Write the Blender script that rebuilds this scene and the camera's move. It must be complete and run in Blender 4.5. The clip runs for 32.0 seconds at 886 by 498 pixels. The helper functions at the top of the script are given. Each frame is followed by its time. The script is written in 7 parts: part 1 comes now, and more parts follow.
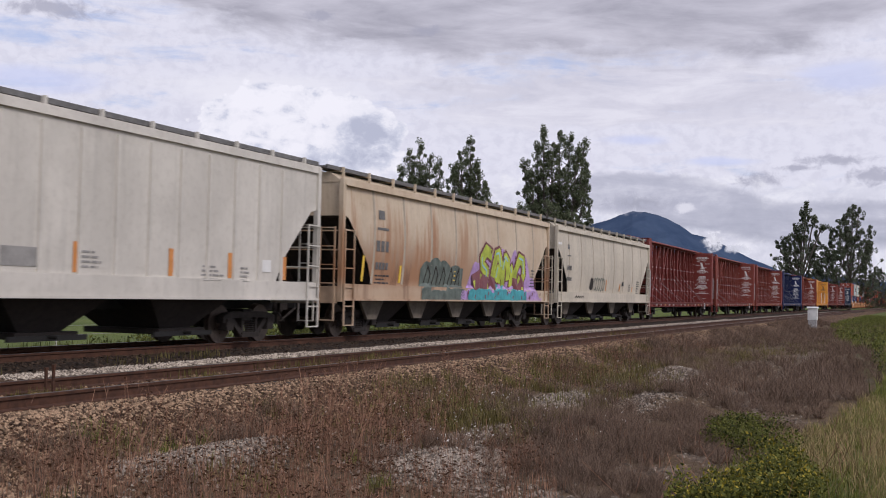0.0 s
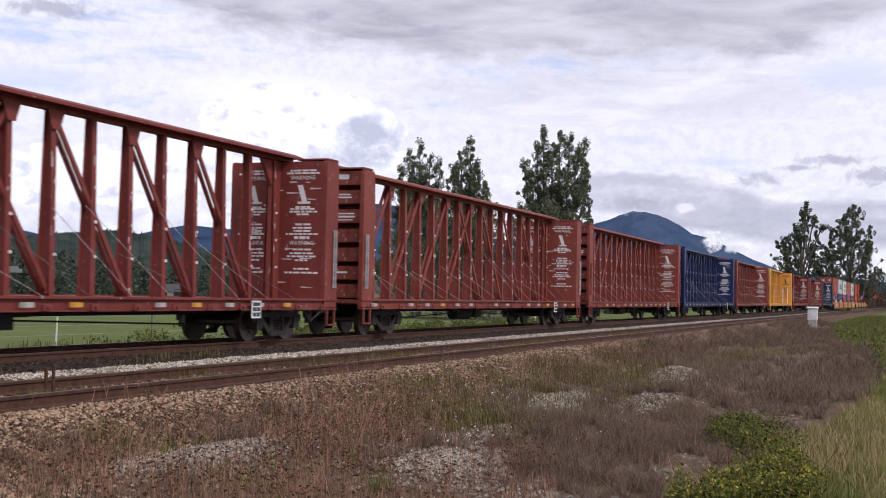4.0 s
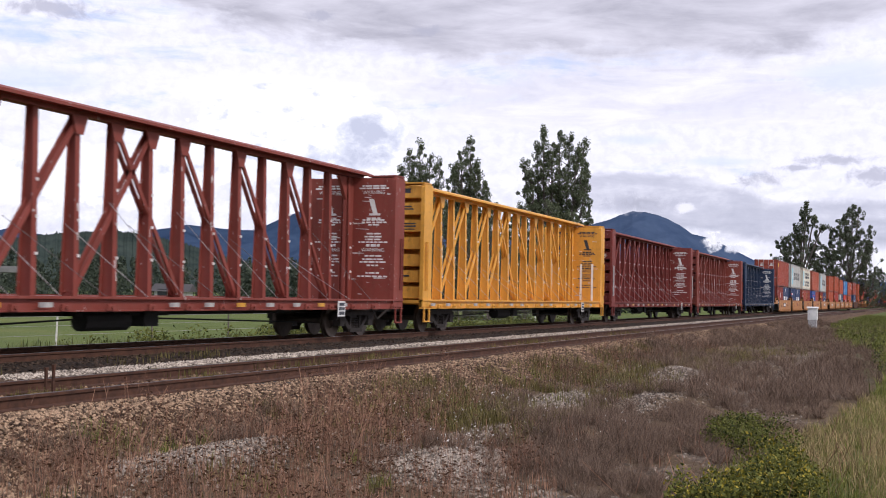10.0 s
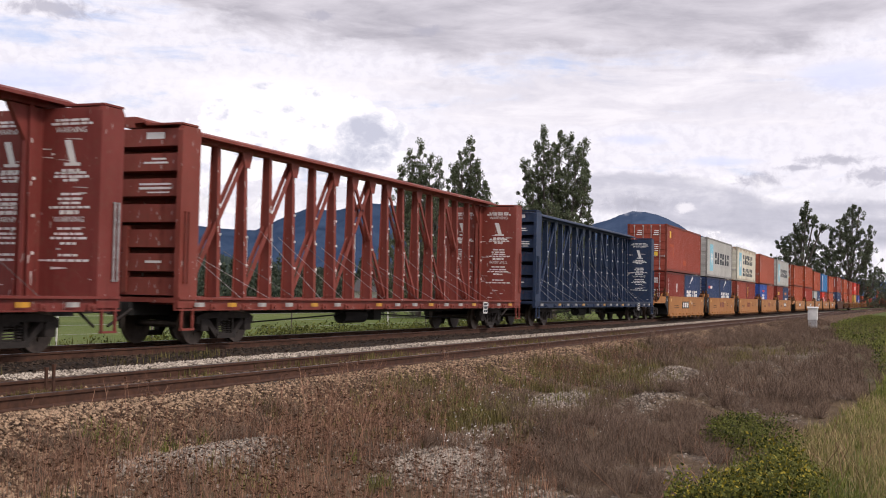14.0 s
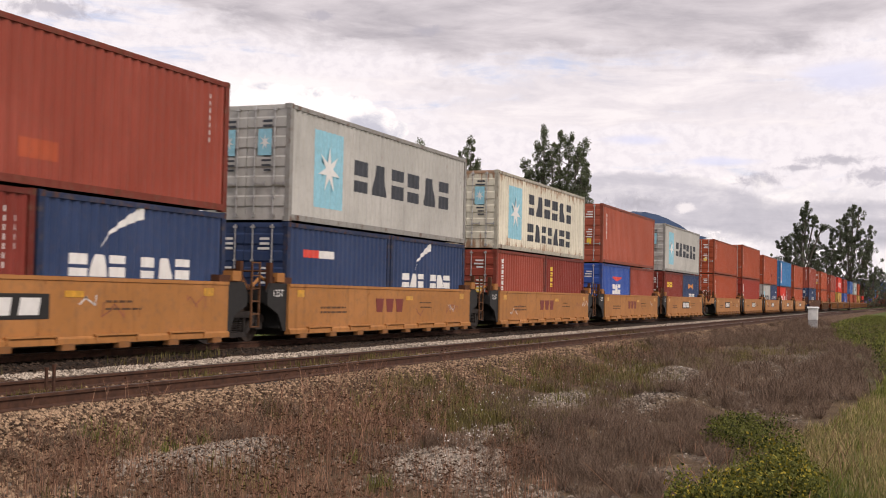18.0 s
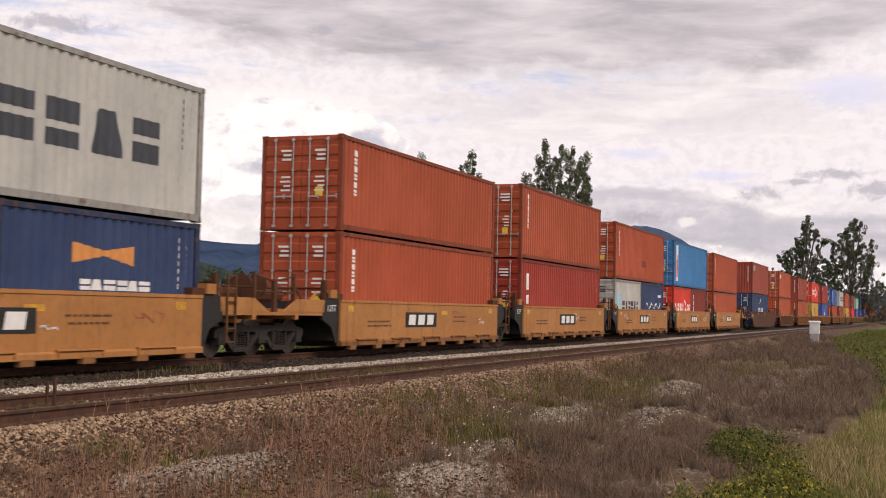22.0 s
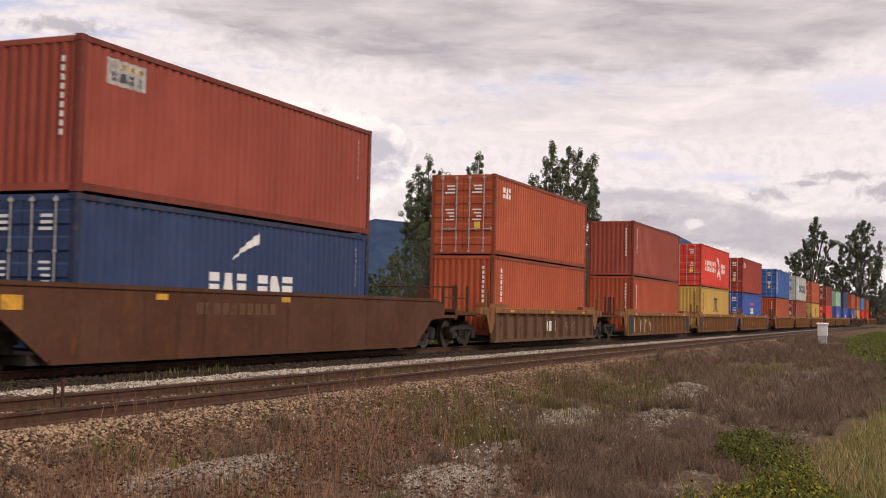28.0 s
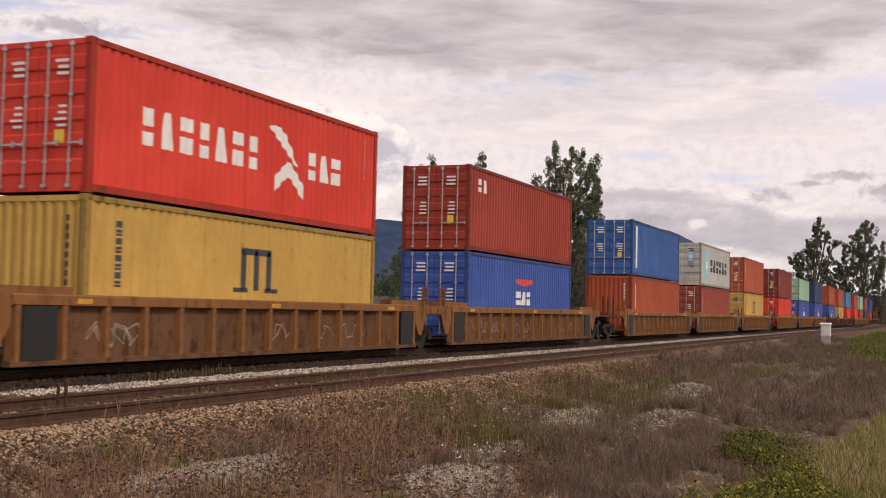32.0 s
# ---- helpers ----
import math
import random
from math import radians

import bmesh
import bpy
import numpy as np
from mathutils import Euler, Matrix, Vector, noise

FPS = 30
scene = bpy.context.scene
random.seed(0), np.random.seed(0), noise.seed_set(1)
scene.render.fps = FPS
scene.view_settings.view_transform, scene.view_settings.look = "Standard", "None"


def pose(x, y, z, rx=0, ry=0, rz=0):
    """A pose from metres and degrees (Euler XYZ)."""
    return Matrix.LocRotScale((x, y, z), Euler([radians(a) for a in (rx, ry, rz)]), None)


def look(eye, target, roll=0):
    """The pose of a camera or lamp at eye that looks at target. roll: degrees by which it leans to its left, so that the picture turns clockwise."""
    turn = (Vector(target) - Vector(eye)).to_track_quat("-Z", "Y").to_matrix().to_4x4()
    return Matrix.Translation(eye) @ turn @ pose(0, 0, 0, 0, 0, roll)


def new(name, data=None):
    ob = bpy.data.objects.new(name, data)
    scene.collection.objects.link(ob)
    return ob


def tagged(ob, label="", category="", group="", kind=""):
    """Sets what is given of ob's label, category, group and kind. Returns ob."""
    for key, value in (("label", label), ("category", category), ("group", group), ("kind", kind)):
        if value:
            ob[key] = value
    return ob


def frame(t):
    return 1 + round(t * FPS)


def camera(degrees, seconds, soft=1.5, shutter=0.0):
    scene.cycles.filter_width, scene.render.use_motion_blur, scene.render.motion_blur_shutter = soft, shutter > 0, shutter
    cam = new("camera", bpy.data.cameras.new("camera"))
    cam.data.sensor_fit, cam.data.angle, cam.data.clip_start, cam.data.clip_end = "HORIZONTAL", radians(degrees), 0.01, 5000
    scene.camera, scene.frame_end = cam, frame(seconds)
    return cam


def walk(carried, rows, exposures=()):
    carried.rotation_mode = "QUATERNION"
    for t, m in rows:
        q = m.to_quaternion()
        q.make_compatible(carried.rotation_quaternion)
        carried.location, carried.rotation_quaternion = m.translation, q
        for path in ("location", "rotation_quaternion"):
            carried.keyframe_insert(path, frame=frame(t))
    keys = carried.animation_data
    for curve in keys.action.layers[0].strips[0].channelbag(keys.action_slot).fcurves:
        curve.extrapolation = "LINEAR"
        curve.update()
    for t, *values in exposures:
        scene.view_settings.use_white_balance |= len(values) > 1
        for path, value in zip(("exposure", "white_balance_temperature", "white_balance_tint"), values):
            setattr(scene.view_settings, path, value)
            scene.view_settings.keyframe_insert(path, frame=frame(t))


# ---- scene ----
# A freight train passes on the far one of two tracks; the camera stands beside the line.
# x runs along the track (the train goes towards -x), y away from the camera, z up.
YC = 15.53          # centre line of the train's track
YN = 10.55          # centre line of the near track
EYE = (0.0, 0.0, 1.3)
FOV, YAW, TILT, ROLL = 40.97, 21.862, 2.184, 1.252


def aim(yaw, tilt):
    a, b = radians(yaw), radians(tilt)
    return look(EYE, (EYE[0] + math.cos(a) * math.cos(b), EYE[1] + math.sin(a) * math.cos(b), EYE[2] + math.sin(b)), ROLL)


cam = camera(FOV, 32.0, 1.0, 0.16)
# seconds, extra yaw and tilt in degrees: still at first, then nudged up and a little to the left
NUDGE = [(0, 0, 0), (9, 0, 0), (18.8, 0.02, 0.0), (19.5, 0.03, 0.08), (20, 0.035, 0.235), (20.5, 0.035, 0.345), (21, 0.04, 0.48),
         (21.5, 0.05, 0.63), (22, 0.09, 0.68), (22.5, 0.17, 0.69), (23, 0.21, 0.71), (24, 0.235, 0.72), (25, 0.275, 0.755),
         (26.5, 0.36, 0.77), (28, 0.44, 0.762), (29.5, 0.5, 0.762), (30.5, 0.58, 0.762), (32, 0.582, 0.762)]
walk(cam, [(t, aim(YAW + a, TILT + b)) for t, a, b in NUDGE],
     [(0, -0.13, 6150, 17), (3, 0.1, 6150, 17), (6, 0.26, 6000, 17), (9, 0.31, 6060, 17), (12, 0.2, 6320, 16), (14, 0.2, 6550, 16), (19, 0.16, 7050, 17), (25, 0.13, 7150, 18), (32, 0.03, 7350, 19)])


def gone(t):
    """Metres the train has gone after t seconds."""
    return 15.31224 * t + 0.00031 * t * t + 0.00022 * t ** 3


# ---- world and sun ----
SUN_AZ, SUN_EL = 250.0, 42.0      # degrees from +x towards +y, and above the horizon
world = bpy.data.worlds.new("world")
scene.world = world
world.use_nodes = True


class Nodes:
    """Short hand for node trees."""

    def __init__(self, tree):
        self.tree = tree
        tree.nodes.clear()

    def n(self, kind, ins=None, operation=""):
        node = self.tree.nodes.new(kind)
        if operation:
            node.operation = operation
        for key, value in (ins or {}).items():
            self.set(node, key, value)
        return node

    def set(self, node, key, value):
        if isinstance(value, bpy.types.NodeSocket):
            self.tree.links.new(value, node.inputs[key])
        else:
            node.inputs[key].default_value = value

    def math(self, op, a, b=0.0, c=0.0, clamp=False):
        node = self.n("ShaderNodeMath", None, op)
        node.use_clamp = clamp
        for i, v in enumerate((a, b, c)):
            self.set(node, i, v)
        return node.outputs[0]

    def mix(self, fac, a, b, blend="MIX"):
        node = self.n("ShaderNodeMix")
        node.data_type, node.blend_type = "RGBA", blend
        self.set(node, 0, fac)
        self.set(node, 6, a)
        self.set(node, 7, b)
        return node.outputs[2]

    def noise(self, vector, scale, detail=4.0, rough=0.5, distort=0.0):
        return self.n("ShaderNodeTexNoise", ins={"Vector": vector, "Scale": scale, "Detail": detail, "Roughness": rough, "Distortion": distort}).outputs["Fac"]

    def ramp(self, fac, *stops):
        node = self.n("ShaderNodeValToRGB", ins={0: fac})
        el = node.color_ramp.elements
        while len(el) < len(stops):
            el.new(0.5)
        for e, (p, c) in zip(el, stops):
            e.position, e.color = p, (c if isinstance(c, tuple) else (c, c, c)) + (1,)
        return node.outputs[0]

    def step(self, v, lo, hi):
        node = self.n("ShaderNodeMapRange", {0: v, 1: lo, 2: hi, 3: 0.0, 4: 1.0})
        node.interpolation_type = "SMOOTHSTEP"
        return node.outputs[0]

    def scaled(self, vector, x, y, z):
        return self.n("ShaderNodeVectorMath", operation="MULTIPLY", ins={0: vector, 1: (x, y, z)}).outputs[0]


def direction(az, el):
    a, e = radians(az), radians(el)
    return Vector((math.cos(a) * math.cos(e), math.sin(a) * math.cos(e), math.sin(e)))


def make_sky():
    """Broken overcast: pale blue with a white veil, a high grey deck, one heaped cloud and low banks over the mountains."""
    k = Nodes(world.node_tree)
    out = k.n("ShaderNodeOutputWorld")
    sky = k.n("ShaderNodeTexSky")
    sky.sky_type, sky.sun_disc, sky.dust_density = "NISHITA", False, 1.5
    sky.sun_elevation, sky.sun_rotation = radians(SUN_EL), radians(90 - SUN_AZ)
    ray = k.n("ShaderNodeTexCoord").outputs["Generated"]
    sep = k.n("ShaderNodeSeparateXYZ", {0: ray})
    az = k.math("MULTIPLY", k.math("ARCTAN2", sep.outputs[1], sep.outputs[0]), 57.2958)
    el = k.math("MULTIPLY", k.math("ARCSINE", sep.outputs[2]), 57.2958)

    def stretched(u, w, seed):
        return k.n("ShaderNodeCombineXYZ", {0: k.math("MULTIPLY", az, u), 1: k.math("MULTIPLY", el, w), 2: seed}).outputs[0]
    long = k.noise(stretched(0.07, 0.34, 1.0), 1.4, 8.0, 0.58, 0.5)
    streak = k.noise(stretched(0.16, 0.75, 7.0), 1.2, 8.0, 0.6, 0.4)
    curl_up = k.noise(stretched(0.55, 0.75, 3.0), 1.3, 9.0, 0.6, 0.25)
    fine = k.noise(stretched(0.9, 1.2, 5.0), 1.6, 8.0, 0.62, 0.3)

    def centred(v, by):
        return k.math("MULTIPLY", k.math("SUBTRACT", v, 0.5), by)

    def blob(a, e, wide, tall, ragged=0.0, by=None):
        """1 in the middle of an oval patch of sky, 0 at its edge."""
        da = k.math("DIVIDE", k.math("SUBTRACT", az, a), wide)
        de = k.math("DIVIDE", k.math("SUBTRACT", el, e), tall)
        d = k.math("SQRT", k.math("ADD", k.math("MULTIPLY", da, da), k.math("MULTIPLY", de, de)))
        v = k.math("SUBTRACT", 1.0, d)
        return k.math("ADD", v, centred(by if by is not None else fine, ragged)) if ragged else v

    def most(parts):
        v = parts[0]
        for p in parts[1:]:
            v = k.math("MAXIMUM", v, p)
        return v

    def lay(colour, mask, top, share=1.0):
        return k.mix(k.math("MULTIPLY", mask, share) if share != 1.0 else mask, colour, top)

    clear = k.mix(0.6, k.n("ShaderNodeVectorMath", {0: sky.outputs[0], "Scale": 0.12}, "SCALE").outputs[0], (0.70, 0.765, 1.0, 1))
    # white veil, thinner towards the north
    veil = k.step(k.math("ADD", k.math("ADD", k.math("MULTIPLY", streak, 0.65), k.math("MULTIPLY", long, 0.5)), k.math("MULTIPLY", k.step(az, 30.0, 41.0), -0.07)), 0.36, 0.53)
    colour = lay(clear, veil, k.mix(k.step(fine, 0.40, 0.66), (0.885, 0.885, 0.94, 1), (0.80, 0.80, 0.865, 1)))
    colour = lay(colour, k.step(k.math("ADD", blob(30.0, 9.3, 8.0, 1.6), centred(streak, 1.2)), 0.1, 0.7), (0.97, 0.965, 0.985, 1), 0.9)
    # pale grey layer below the deck with brighter streaks
    pale = k.math("MULTIPLY", k.step(k.math("ADD", blob(13.0, 9.7, 15.0, 2.1), centred(streak, 2.2)), 0.05, 0.5), 0.75)
    colour = lay(colour, pale, k.ramp(streak, (0.36, (0.66, 0.655, 0.715)), (0.52, (0.79, 0.78, 0.83)), (0.64, (0.91, 0.90, 0.93))))
    # thin blue gaps
    for a, e, w, h in ((12.6, 7.55, 2.3, 0.42), (8.6, 6.5, 2.6, 0.3), (3.2, 10.2, 3.0, 1.1), (41.0, 9.4, 4.0, 0.8)):
        colour = lay(colour, k.step(blob(a, e, w, h, 1.6, streak), 0.05, 0.75), (0.66, 0.73, 0.98, 1), 0.6)
    # the high grey deck, its lower edge sagging in the middle
    sag = k.math("MULTIPLY", k.math("MULTIPLY", k.math("SUBTRACT", az, 16.0), k.math("SUBTRACT", az, 16.0)), 0.0068)
    over = k.math("ADD", k.math("SUBTRACT", el, k.math("ADD", sag, 10.55)), k.math("ADD", centred(long, 5.5), centred(curl_up, 2.4)))
    deck = k.math("MULTIPLY", k.step(over, -0.7, 1.5), k.math("SUBTRACT", 1.0, k.math("MULTIPLY", k.step(az, 36.0, 46.0), 0.6)))
    dark = k.math("ADD", k.math("ADD", k.math("MULTIPLY", long, 0.6), k.math("MULTIPLY", streak, 0.55)), k.math("MULTIPLY", k.step(blob(14.5, 11.3, 9.5, 1.15), 0.0, 0.9), 0.11))
    grey = k.ramp(dark, (0.40, (0.82, 0.81, 0.85)), (0.54, (0.65, 0.64, 0.69)), (0.72, (0.43, 0.425, 0.475)))
    colour = lay(colour, deck, grey, 0.94)
    # small dark scraps
    for a, e, w, h in ((28.0, 13.1, 0.9, 0.35), (22.9, 12.6, 1.1, 0.4), (40.6, 12.6, 3.4, 0.5), (3.6, 6.55, 2.0, 0.32), (1.9, 5.75, 1.7, 0.62), (6.9, 5.6, 1.5, 0.5), (5.2, 6.2, 1.2, 0.22), (-3.0, 6.2, 3.0, 0.6)):
        colour = lay(colour, k.step(blob(a, e, w, h, 2.0), 0.05, 0.8), (0.45, 0.455, 0.53, 1), 0.75)
    # low broken white and grey cloud above the fields and the line
    low = k.step(k.math("ADD", k.math("SUBTRACT", 5.6, el), centred(curl_up, 3.4)), -0.2, 0.5)
    colour = lay(colour, low, k.ramp(curl_up, (0.36, (0.66, 0.67, 0.73)), (0.50, (0.82, 0.825, 0.875)), (0.62, (0.98, 0.98, 0.99))), 0.7)
    # the bank over the mountain
    bank = most([blob(13.4, 5.05, 3.1, 1.15), blob(11.6, 5.0, 3.6, 1.1), blob(9.4, 4.3, 3.8, 1.3), blob(3.0, 3.6, 8.0, 1.3), blob(16.4, 4.6, 1.6, 0.8)])
    bank = k.step(k.math("ADD", bank, k.math("ADD", centred(fine, 0.42), centred(streak, 0.35))), 0.02, 0.34)
    colour = lay(colour, bank, k.ramp(k.math("ADD", k.math("MULTIPLY", streak, 0.7), k.math("MULTIPLY", fine, 0.3)), (0.38, (0.44, 0.455, 0.53)), (0.54, (0.56, 0.57, 0.645)), (0.68, (0.74, 0.745, 0.80))), 0.85)
    colour = lay(colour, k.step(blob(10.4, 4.35, 0.55, 0.36, 1.5), 0.1, 0.6), (0.93, 0.925, 0.955, 1), 0.75)
    # the heaped cloud: white, with a grey-blue shaded flank
    heap = most([blob(a, e, w, h) for a, e, w, h in ((32.3, 8.2, 1.5, 1.2), (30.6, 8.9, 1.7, 1.25), (28.4, 8.7, 1.7, 1.3), (26.6, 8.4, 1.5, 1.35), (25.2, 7.6, 1.4, 1.3), (30.4, 6.9, 4.4, 1.7), (26.6, 6.8, 2.8, 1.7), (33.0, 6.2, 4.0, 1.3), (24.3, 7.9, 0.7, 0.5), (38.0, 5.2, 5.0, 1.6), (46.0, 4.6, 6.0, 2.2))])
    heap = k.step(k.math("ADD", heap, k.math("ADD", centred(curl_up, 0.75), centred(fine, 0.45))), 0.04, 0.15)
    lumps = k.math("ADD", k.math("MULTIPLY", curl_up, 0.8), k.math("MULTIPLY", fine, 0.28))
    flank = most([blob(25.5, 7.3, 2.5, 2.1), blob(27.6, 6.0, 2.4, 1.0), blob(31.0, 6.6, 1.6, 0.6)])
    shade = k.math("SUBTRACT", lumps, k.math("MULTIPLY", k.step(k.math("ADD", flank, centred(curl_up, 0.9)), 0.0, 0.55), 0.17))
    colour = lay(colour, heap, k.ramp(shade, (0.30, (0.55, 0.58, 0.68)), (0.40, (0.74, 0.765, 0.84)), (0.47, (0.96, 0.96, 0.985)), (0.56, (1.05, 1.04, 1.05))), 0.95)
    back = k.n("ShaderNodeBackground", {"Color": colour, "Strength": 0.93})
    k.tree.links.new(back.outputs[0], out.inputs[0])


make_sky()
sun = new("sun", bpy.data.lights.new("sun", "SUN"))
sun.data.energy, sun.data.angle, sun.data.color = 1.7, radians(10), (1.0, 0.94, 0.86)
sun.matrix_world = look(direction(SUN_AZ, SUN_EL) * 50, (0, 0, 0))


# ---- materials ----
def material(name):
    m = bpy.data.materials.new(name)
    m.use_nodes = True
    k = Nodes(m.node_tree)
    out = k.n("ShaderNodeOutputMaterial")
    bsdf = k.n("ShaderNodeBsdfPrincipled")
    k.tree.links.new(bsdf.outputs[0], out.inputs[0])
    k.out = out
    return m, k, bsdf


def rgb(c):
    return (c[0], c[1], c[2], 1.0)


def bump(k, bsdf, height, strength, distance):
    k.set(bsdf, "Normal", k.n("ShaderNodeBump", ins={"Height": height, "Strength": strength, "Distance": distance}).outputs[0])


def paint(name, colour, rough=0.5, rust=0.25, streak=0.25, dirt=0.25, rust_colour=(0.20, 0.075, 0.03), metal=0.0, chips=0.0, eaten=0.0):
    """Weathered paint: fading, run-down streaks, rust spots and dust low down on the thing's own sides."""
    m, k, b = material(name)
    co = k.n("ShaderNodeTexCoord").outputs["Object"]
    fade = k.noise(co, 0.55, 5.0, 0.6)
    runs = k.noise(k.scaled(co, 2.6, 2.6, 0.22), 1.6, 6.0, 0.65)
    spots = k.noise(k.scaled(co, 1.0, 1.0, 0.6), 3.2, 9.0, 0.7)
    c = rgb(colour)
    pale = rgb([min(1.0, v * 1.2 + 0.008) for v in colour])
    deep = rgb([v * 0.72 for v in colour])
    base = k.mix(k.step(fade, 0.35, 0.68), c, pale)
    base = k.mix(k.math("MULTIPLY", k.step(runs, 0.50, 0.72), streak * 2), base, deep)
    base = k.mix(k.math("MULTIPLY", k.step(k.noise(co, 7.0, 5.0, 0.6), 0.45, 0.75), dirt), base, (0.14, 0.095, 0.065, 1))
    mask = k.math("MULTIPLY", k.step(k.math("ADD", spots, k.math("MULTIPLY", runs, 0.35)), 0.86 - 0.25 * rust, 0.98 - 0.2 * rust), min(1.0, rust * 2.2))
    base = k.mix(mask, base, rgb(rust_colour))
    if eaten:
        # rust creeping in from the bottom and the top rail of a box this tall
        z = k.n("ShaderNodeSeparateXYZ", {0: co}).outputs[2]
        inward = k.math("MINIMUM", k.math("SUBTRACT", z, 0.12), k.math("SUBTRACT", eaten, z))
        bite = k.noise(k.scaled(co, 3.4, 3.4, 0.5), 1.7, 7.0, 0.7)
        base = k.mix(k.math("MULTIPLY", k.step(k.math("SUBTRACT", bite, k.math("MULTIPLY", inward, 0.42)), 0.40, 0.56), 0.8), base, (0.27, 0.115, 0.045, 1))
    if chips:
        scuff = k.noise(k.scaled(co, 1.0, 1.0, 0.35), 9.0, 5.0, 0.6)
        base = k.mix(k.math("MULTIPLY", k.step(scuff, 0.70 - 0.05 * chips, 0.73 - 0.05 * chips), 0.75), base, (0.42, 0.36, 0.33, 1))
    k.set(b, "Base Color", base)
    k.set(b, "Roughness", k.math("ADD", rough, k.math("MULTIPLY", mask, 0.3), clamp=True))
    k.set(b, "Metallic", metal)
    k.set(b, "Specular IOR Level", 0.2)
    bump(k, b, k.noise(co, 30.0, 4.0, 0.6), 0.08, 0.01)
    return m


def plain(name, colour, rough=0.6, metal=0.0, vary=0.25, scale=8.0):
    m, k, b = material(name)
    co = k.n("ShaderNodeTexCoord").outputs["Object"]
    v = k.noise(co, scale, 6.0, 0.65)
    k.set(b, "Base Color", k.mix(k.step(v, 0.3, 0.7), rgb([x * (1 - vary) for x in colour]), rgb([min(1, x * (1 + vary)) for x in colour])))
    k.set(b, "Roughness", rough)
    k.set(b, "Metallic", metal)
    return m


def leafy(name, dark, light, random_scale=1.0, through_light=0.0):
    """Foliage and straw: colour changes from piece to piece and over the whole."""
    m, k, b = material(name)
    geo = k.n("ShaderNodeNewGeometry")
    co = k.n("ShaderNodeTexCoord").outputs["Object"]
    t = k.math("ADD", k.math("MULTIPLY", geo.outputs["Random Per Island"], 0.7), k.math("MULTIPLY", k.noise(co, 0.35 * random_scale, 4.0), 0.45))
    k.set(b, "Base Color", k.mix(k.step(t, 0.15, 0.95), rgb(dark), rgb(light)))
    k.set(b, "Roughness", 0.7)
    k.set(b, "Specular IOR Level", 0.15)
    if through_light:
        glow = k.n("ShaderNodeBsdfTranslucent", {0: k.mix(k.step(t, 0.15, 0.95), rgb([v * 1.5 for v in dark]), rgb([min(1, v * 1.5) for v in light]))})
        both_ways = k.n("ShaderNodeMixShader", {0: through_light, 1: b.outputs[0], 2: glow.outputs[0]})
        k.tree.links.new(both_ways.outputs[0], k.out.inputs[0])
    return m


def stained_tan():
    """Cream paint with brown rust runs spreading up from the lower half of the side."""
    m, k, b = material("rust_stained_tan_paint")
    co = k.n("ShaderNodeTexCoord").outputs["Object"]
    sep = k.n("ShaderNodeSeparateXYZ", {0: co})
    runs = k.noise(k.scaled(co, 1.5, 1.5, 0.16), 1.4, 7.0, 0.65, 0.2)
    big = k.noise(k.scaled(co, 0.5, 0.5, 0.6), 1.0, 5.0, 0.6)
    low = k.step(k.math("ADD", sep.outputs[2], k.math("MULTIPLY", k.math("SUBTRACT", runs, 0.5), 6.5)), 3.7, 1.9)
    side = k.step(k.math("ADD", sep.outputs[0], k.math("MULTIPLY", k.math("SUBTRACT", big, 0.5), 6.0)), 14.0, 7.5)
    base = k.mix(k.step(big, 0.35, 0.7), (0.60, 0.50, 0.37, 1), (0.50, 0.385, 0.265, 1))
    low = k.math("MULTIPLY", low, k.math("ADD", 0.45, k.math("MULTIPLY", k.step(sep.outputs[2], 1.35, 1.75), 0.55)))
    base = k.mix(k.math("MULTIPLY", k.math("MULTIPLY", low, side), 0.85), base, (0.32, 0.14, 0.055, 1))
    streak = k.math("MULTIPLY", k.step(runs, 0.50, 0.62), k.math("ADD", k.math("MULTIPLY", k.math("MULTIPLY", side, low), 0.85), 0.12))
    base = k.mix(streak, base, (0.15, 0.065, 0.03, 1))
    base = k.mix(k.math("MULTIPLY", k.step(k.noise(co, 5.0, 6.0, 0.7), 0.5, 0.8), 0.35), base, (0.24, 0.15, 0.09, 1))
    k.set(b, "Base Color", base)
    k.set(b, "Roughness", 0.65)
    bump(k, b, k.noise(co, 30.0, 4.0, 0.6), 0.08, 0.01)
    return m


HOPPER_RUST = stained_tan()
# Seam colour holds dark streaks and the shading bands between bulging panels.
HOPPER_SEAM = paint("streaked_shaded_seam", (0.43, 0.37, 0.29), 0.65, 0.3, 0.4, 0.3)
# Browner and darker than the hopper sides above.
HOPPER_DULL = plain("dull_brown_hopper_plate", (0.15, 0.125, 0.095), 0.85, 0.0, 0.3, 3.0)
FADED = plain("faded_stencil", (0.27, 0.26, 0.245), 0.7, 0.0, 0.2, 3.0)
HOPPER_GREY = paint("hopper_grey_paint", (0.54, 0.51, 0.455), 0.6, 0.08, 0.16, 0.12)
HOPPER_WHITE = paint("hopper_white_paint", (0.50, 0.45, 0.365), 0.6, 0.12, 0.3, 0.18)
BEAM_RED = paint("oxide_red_paint", (0.20, 0.045, 0.032), 0.6, 0.25, 0.35, 0.2, (0.09, 0.03, 0.02), 0.0, 1.0)
BEAM_MAROON = paint("maroon_paint", (0.17, 0.034, 0.027), 0.6, 0.25, 0.35, 0.2, (0.08, 0.03, 0.02), 0.0, 0.8)
BEAM_BLUE = paint("navy_paint", (0.013, 0.022, 0.082), 0.5, 0.12, 0.3, 0.1)
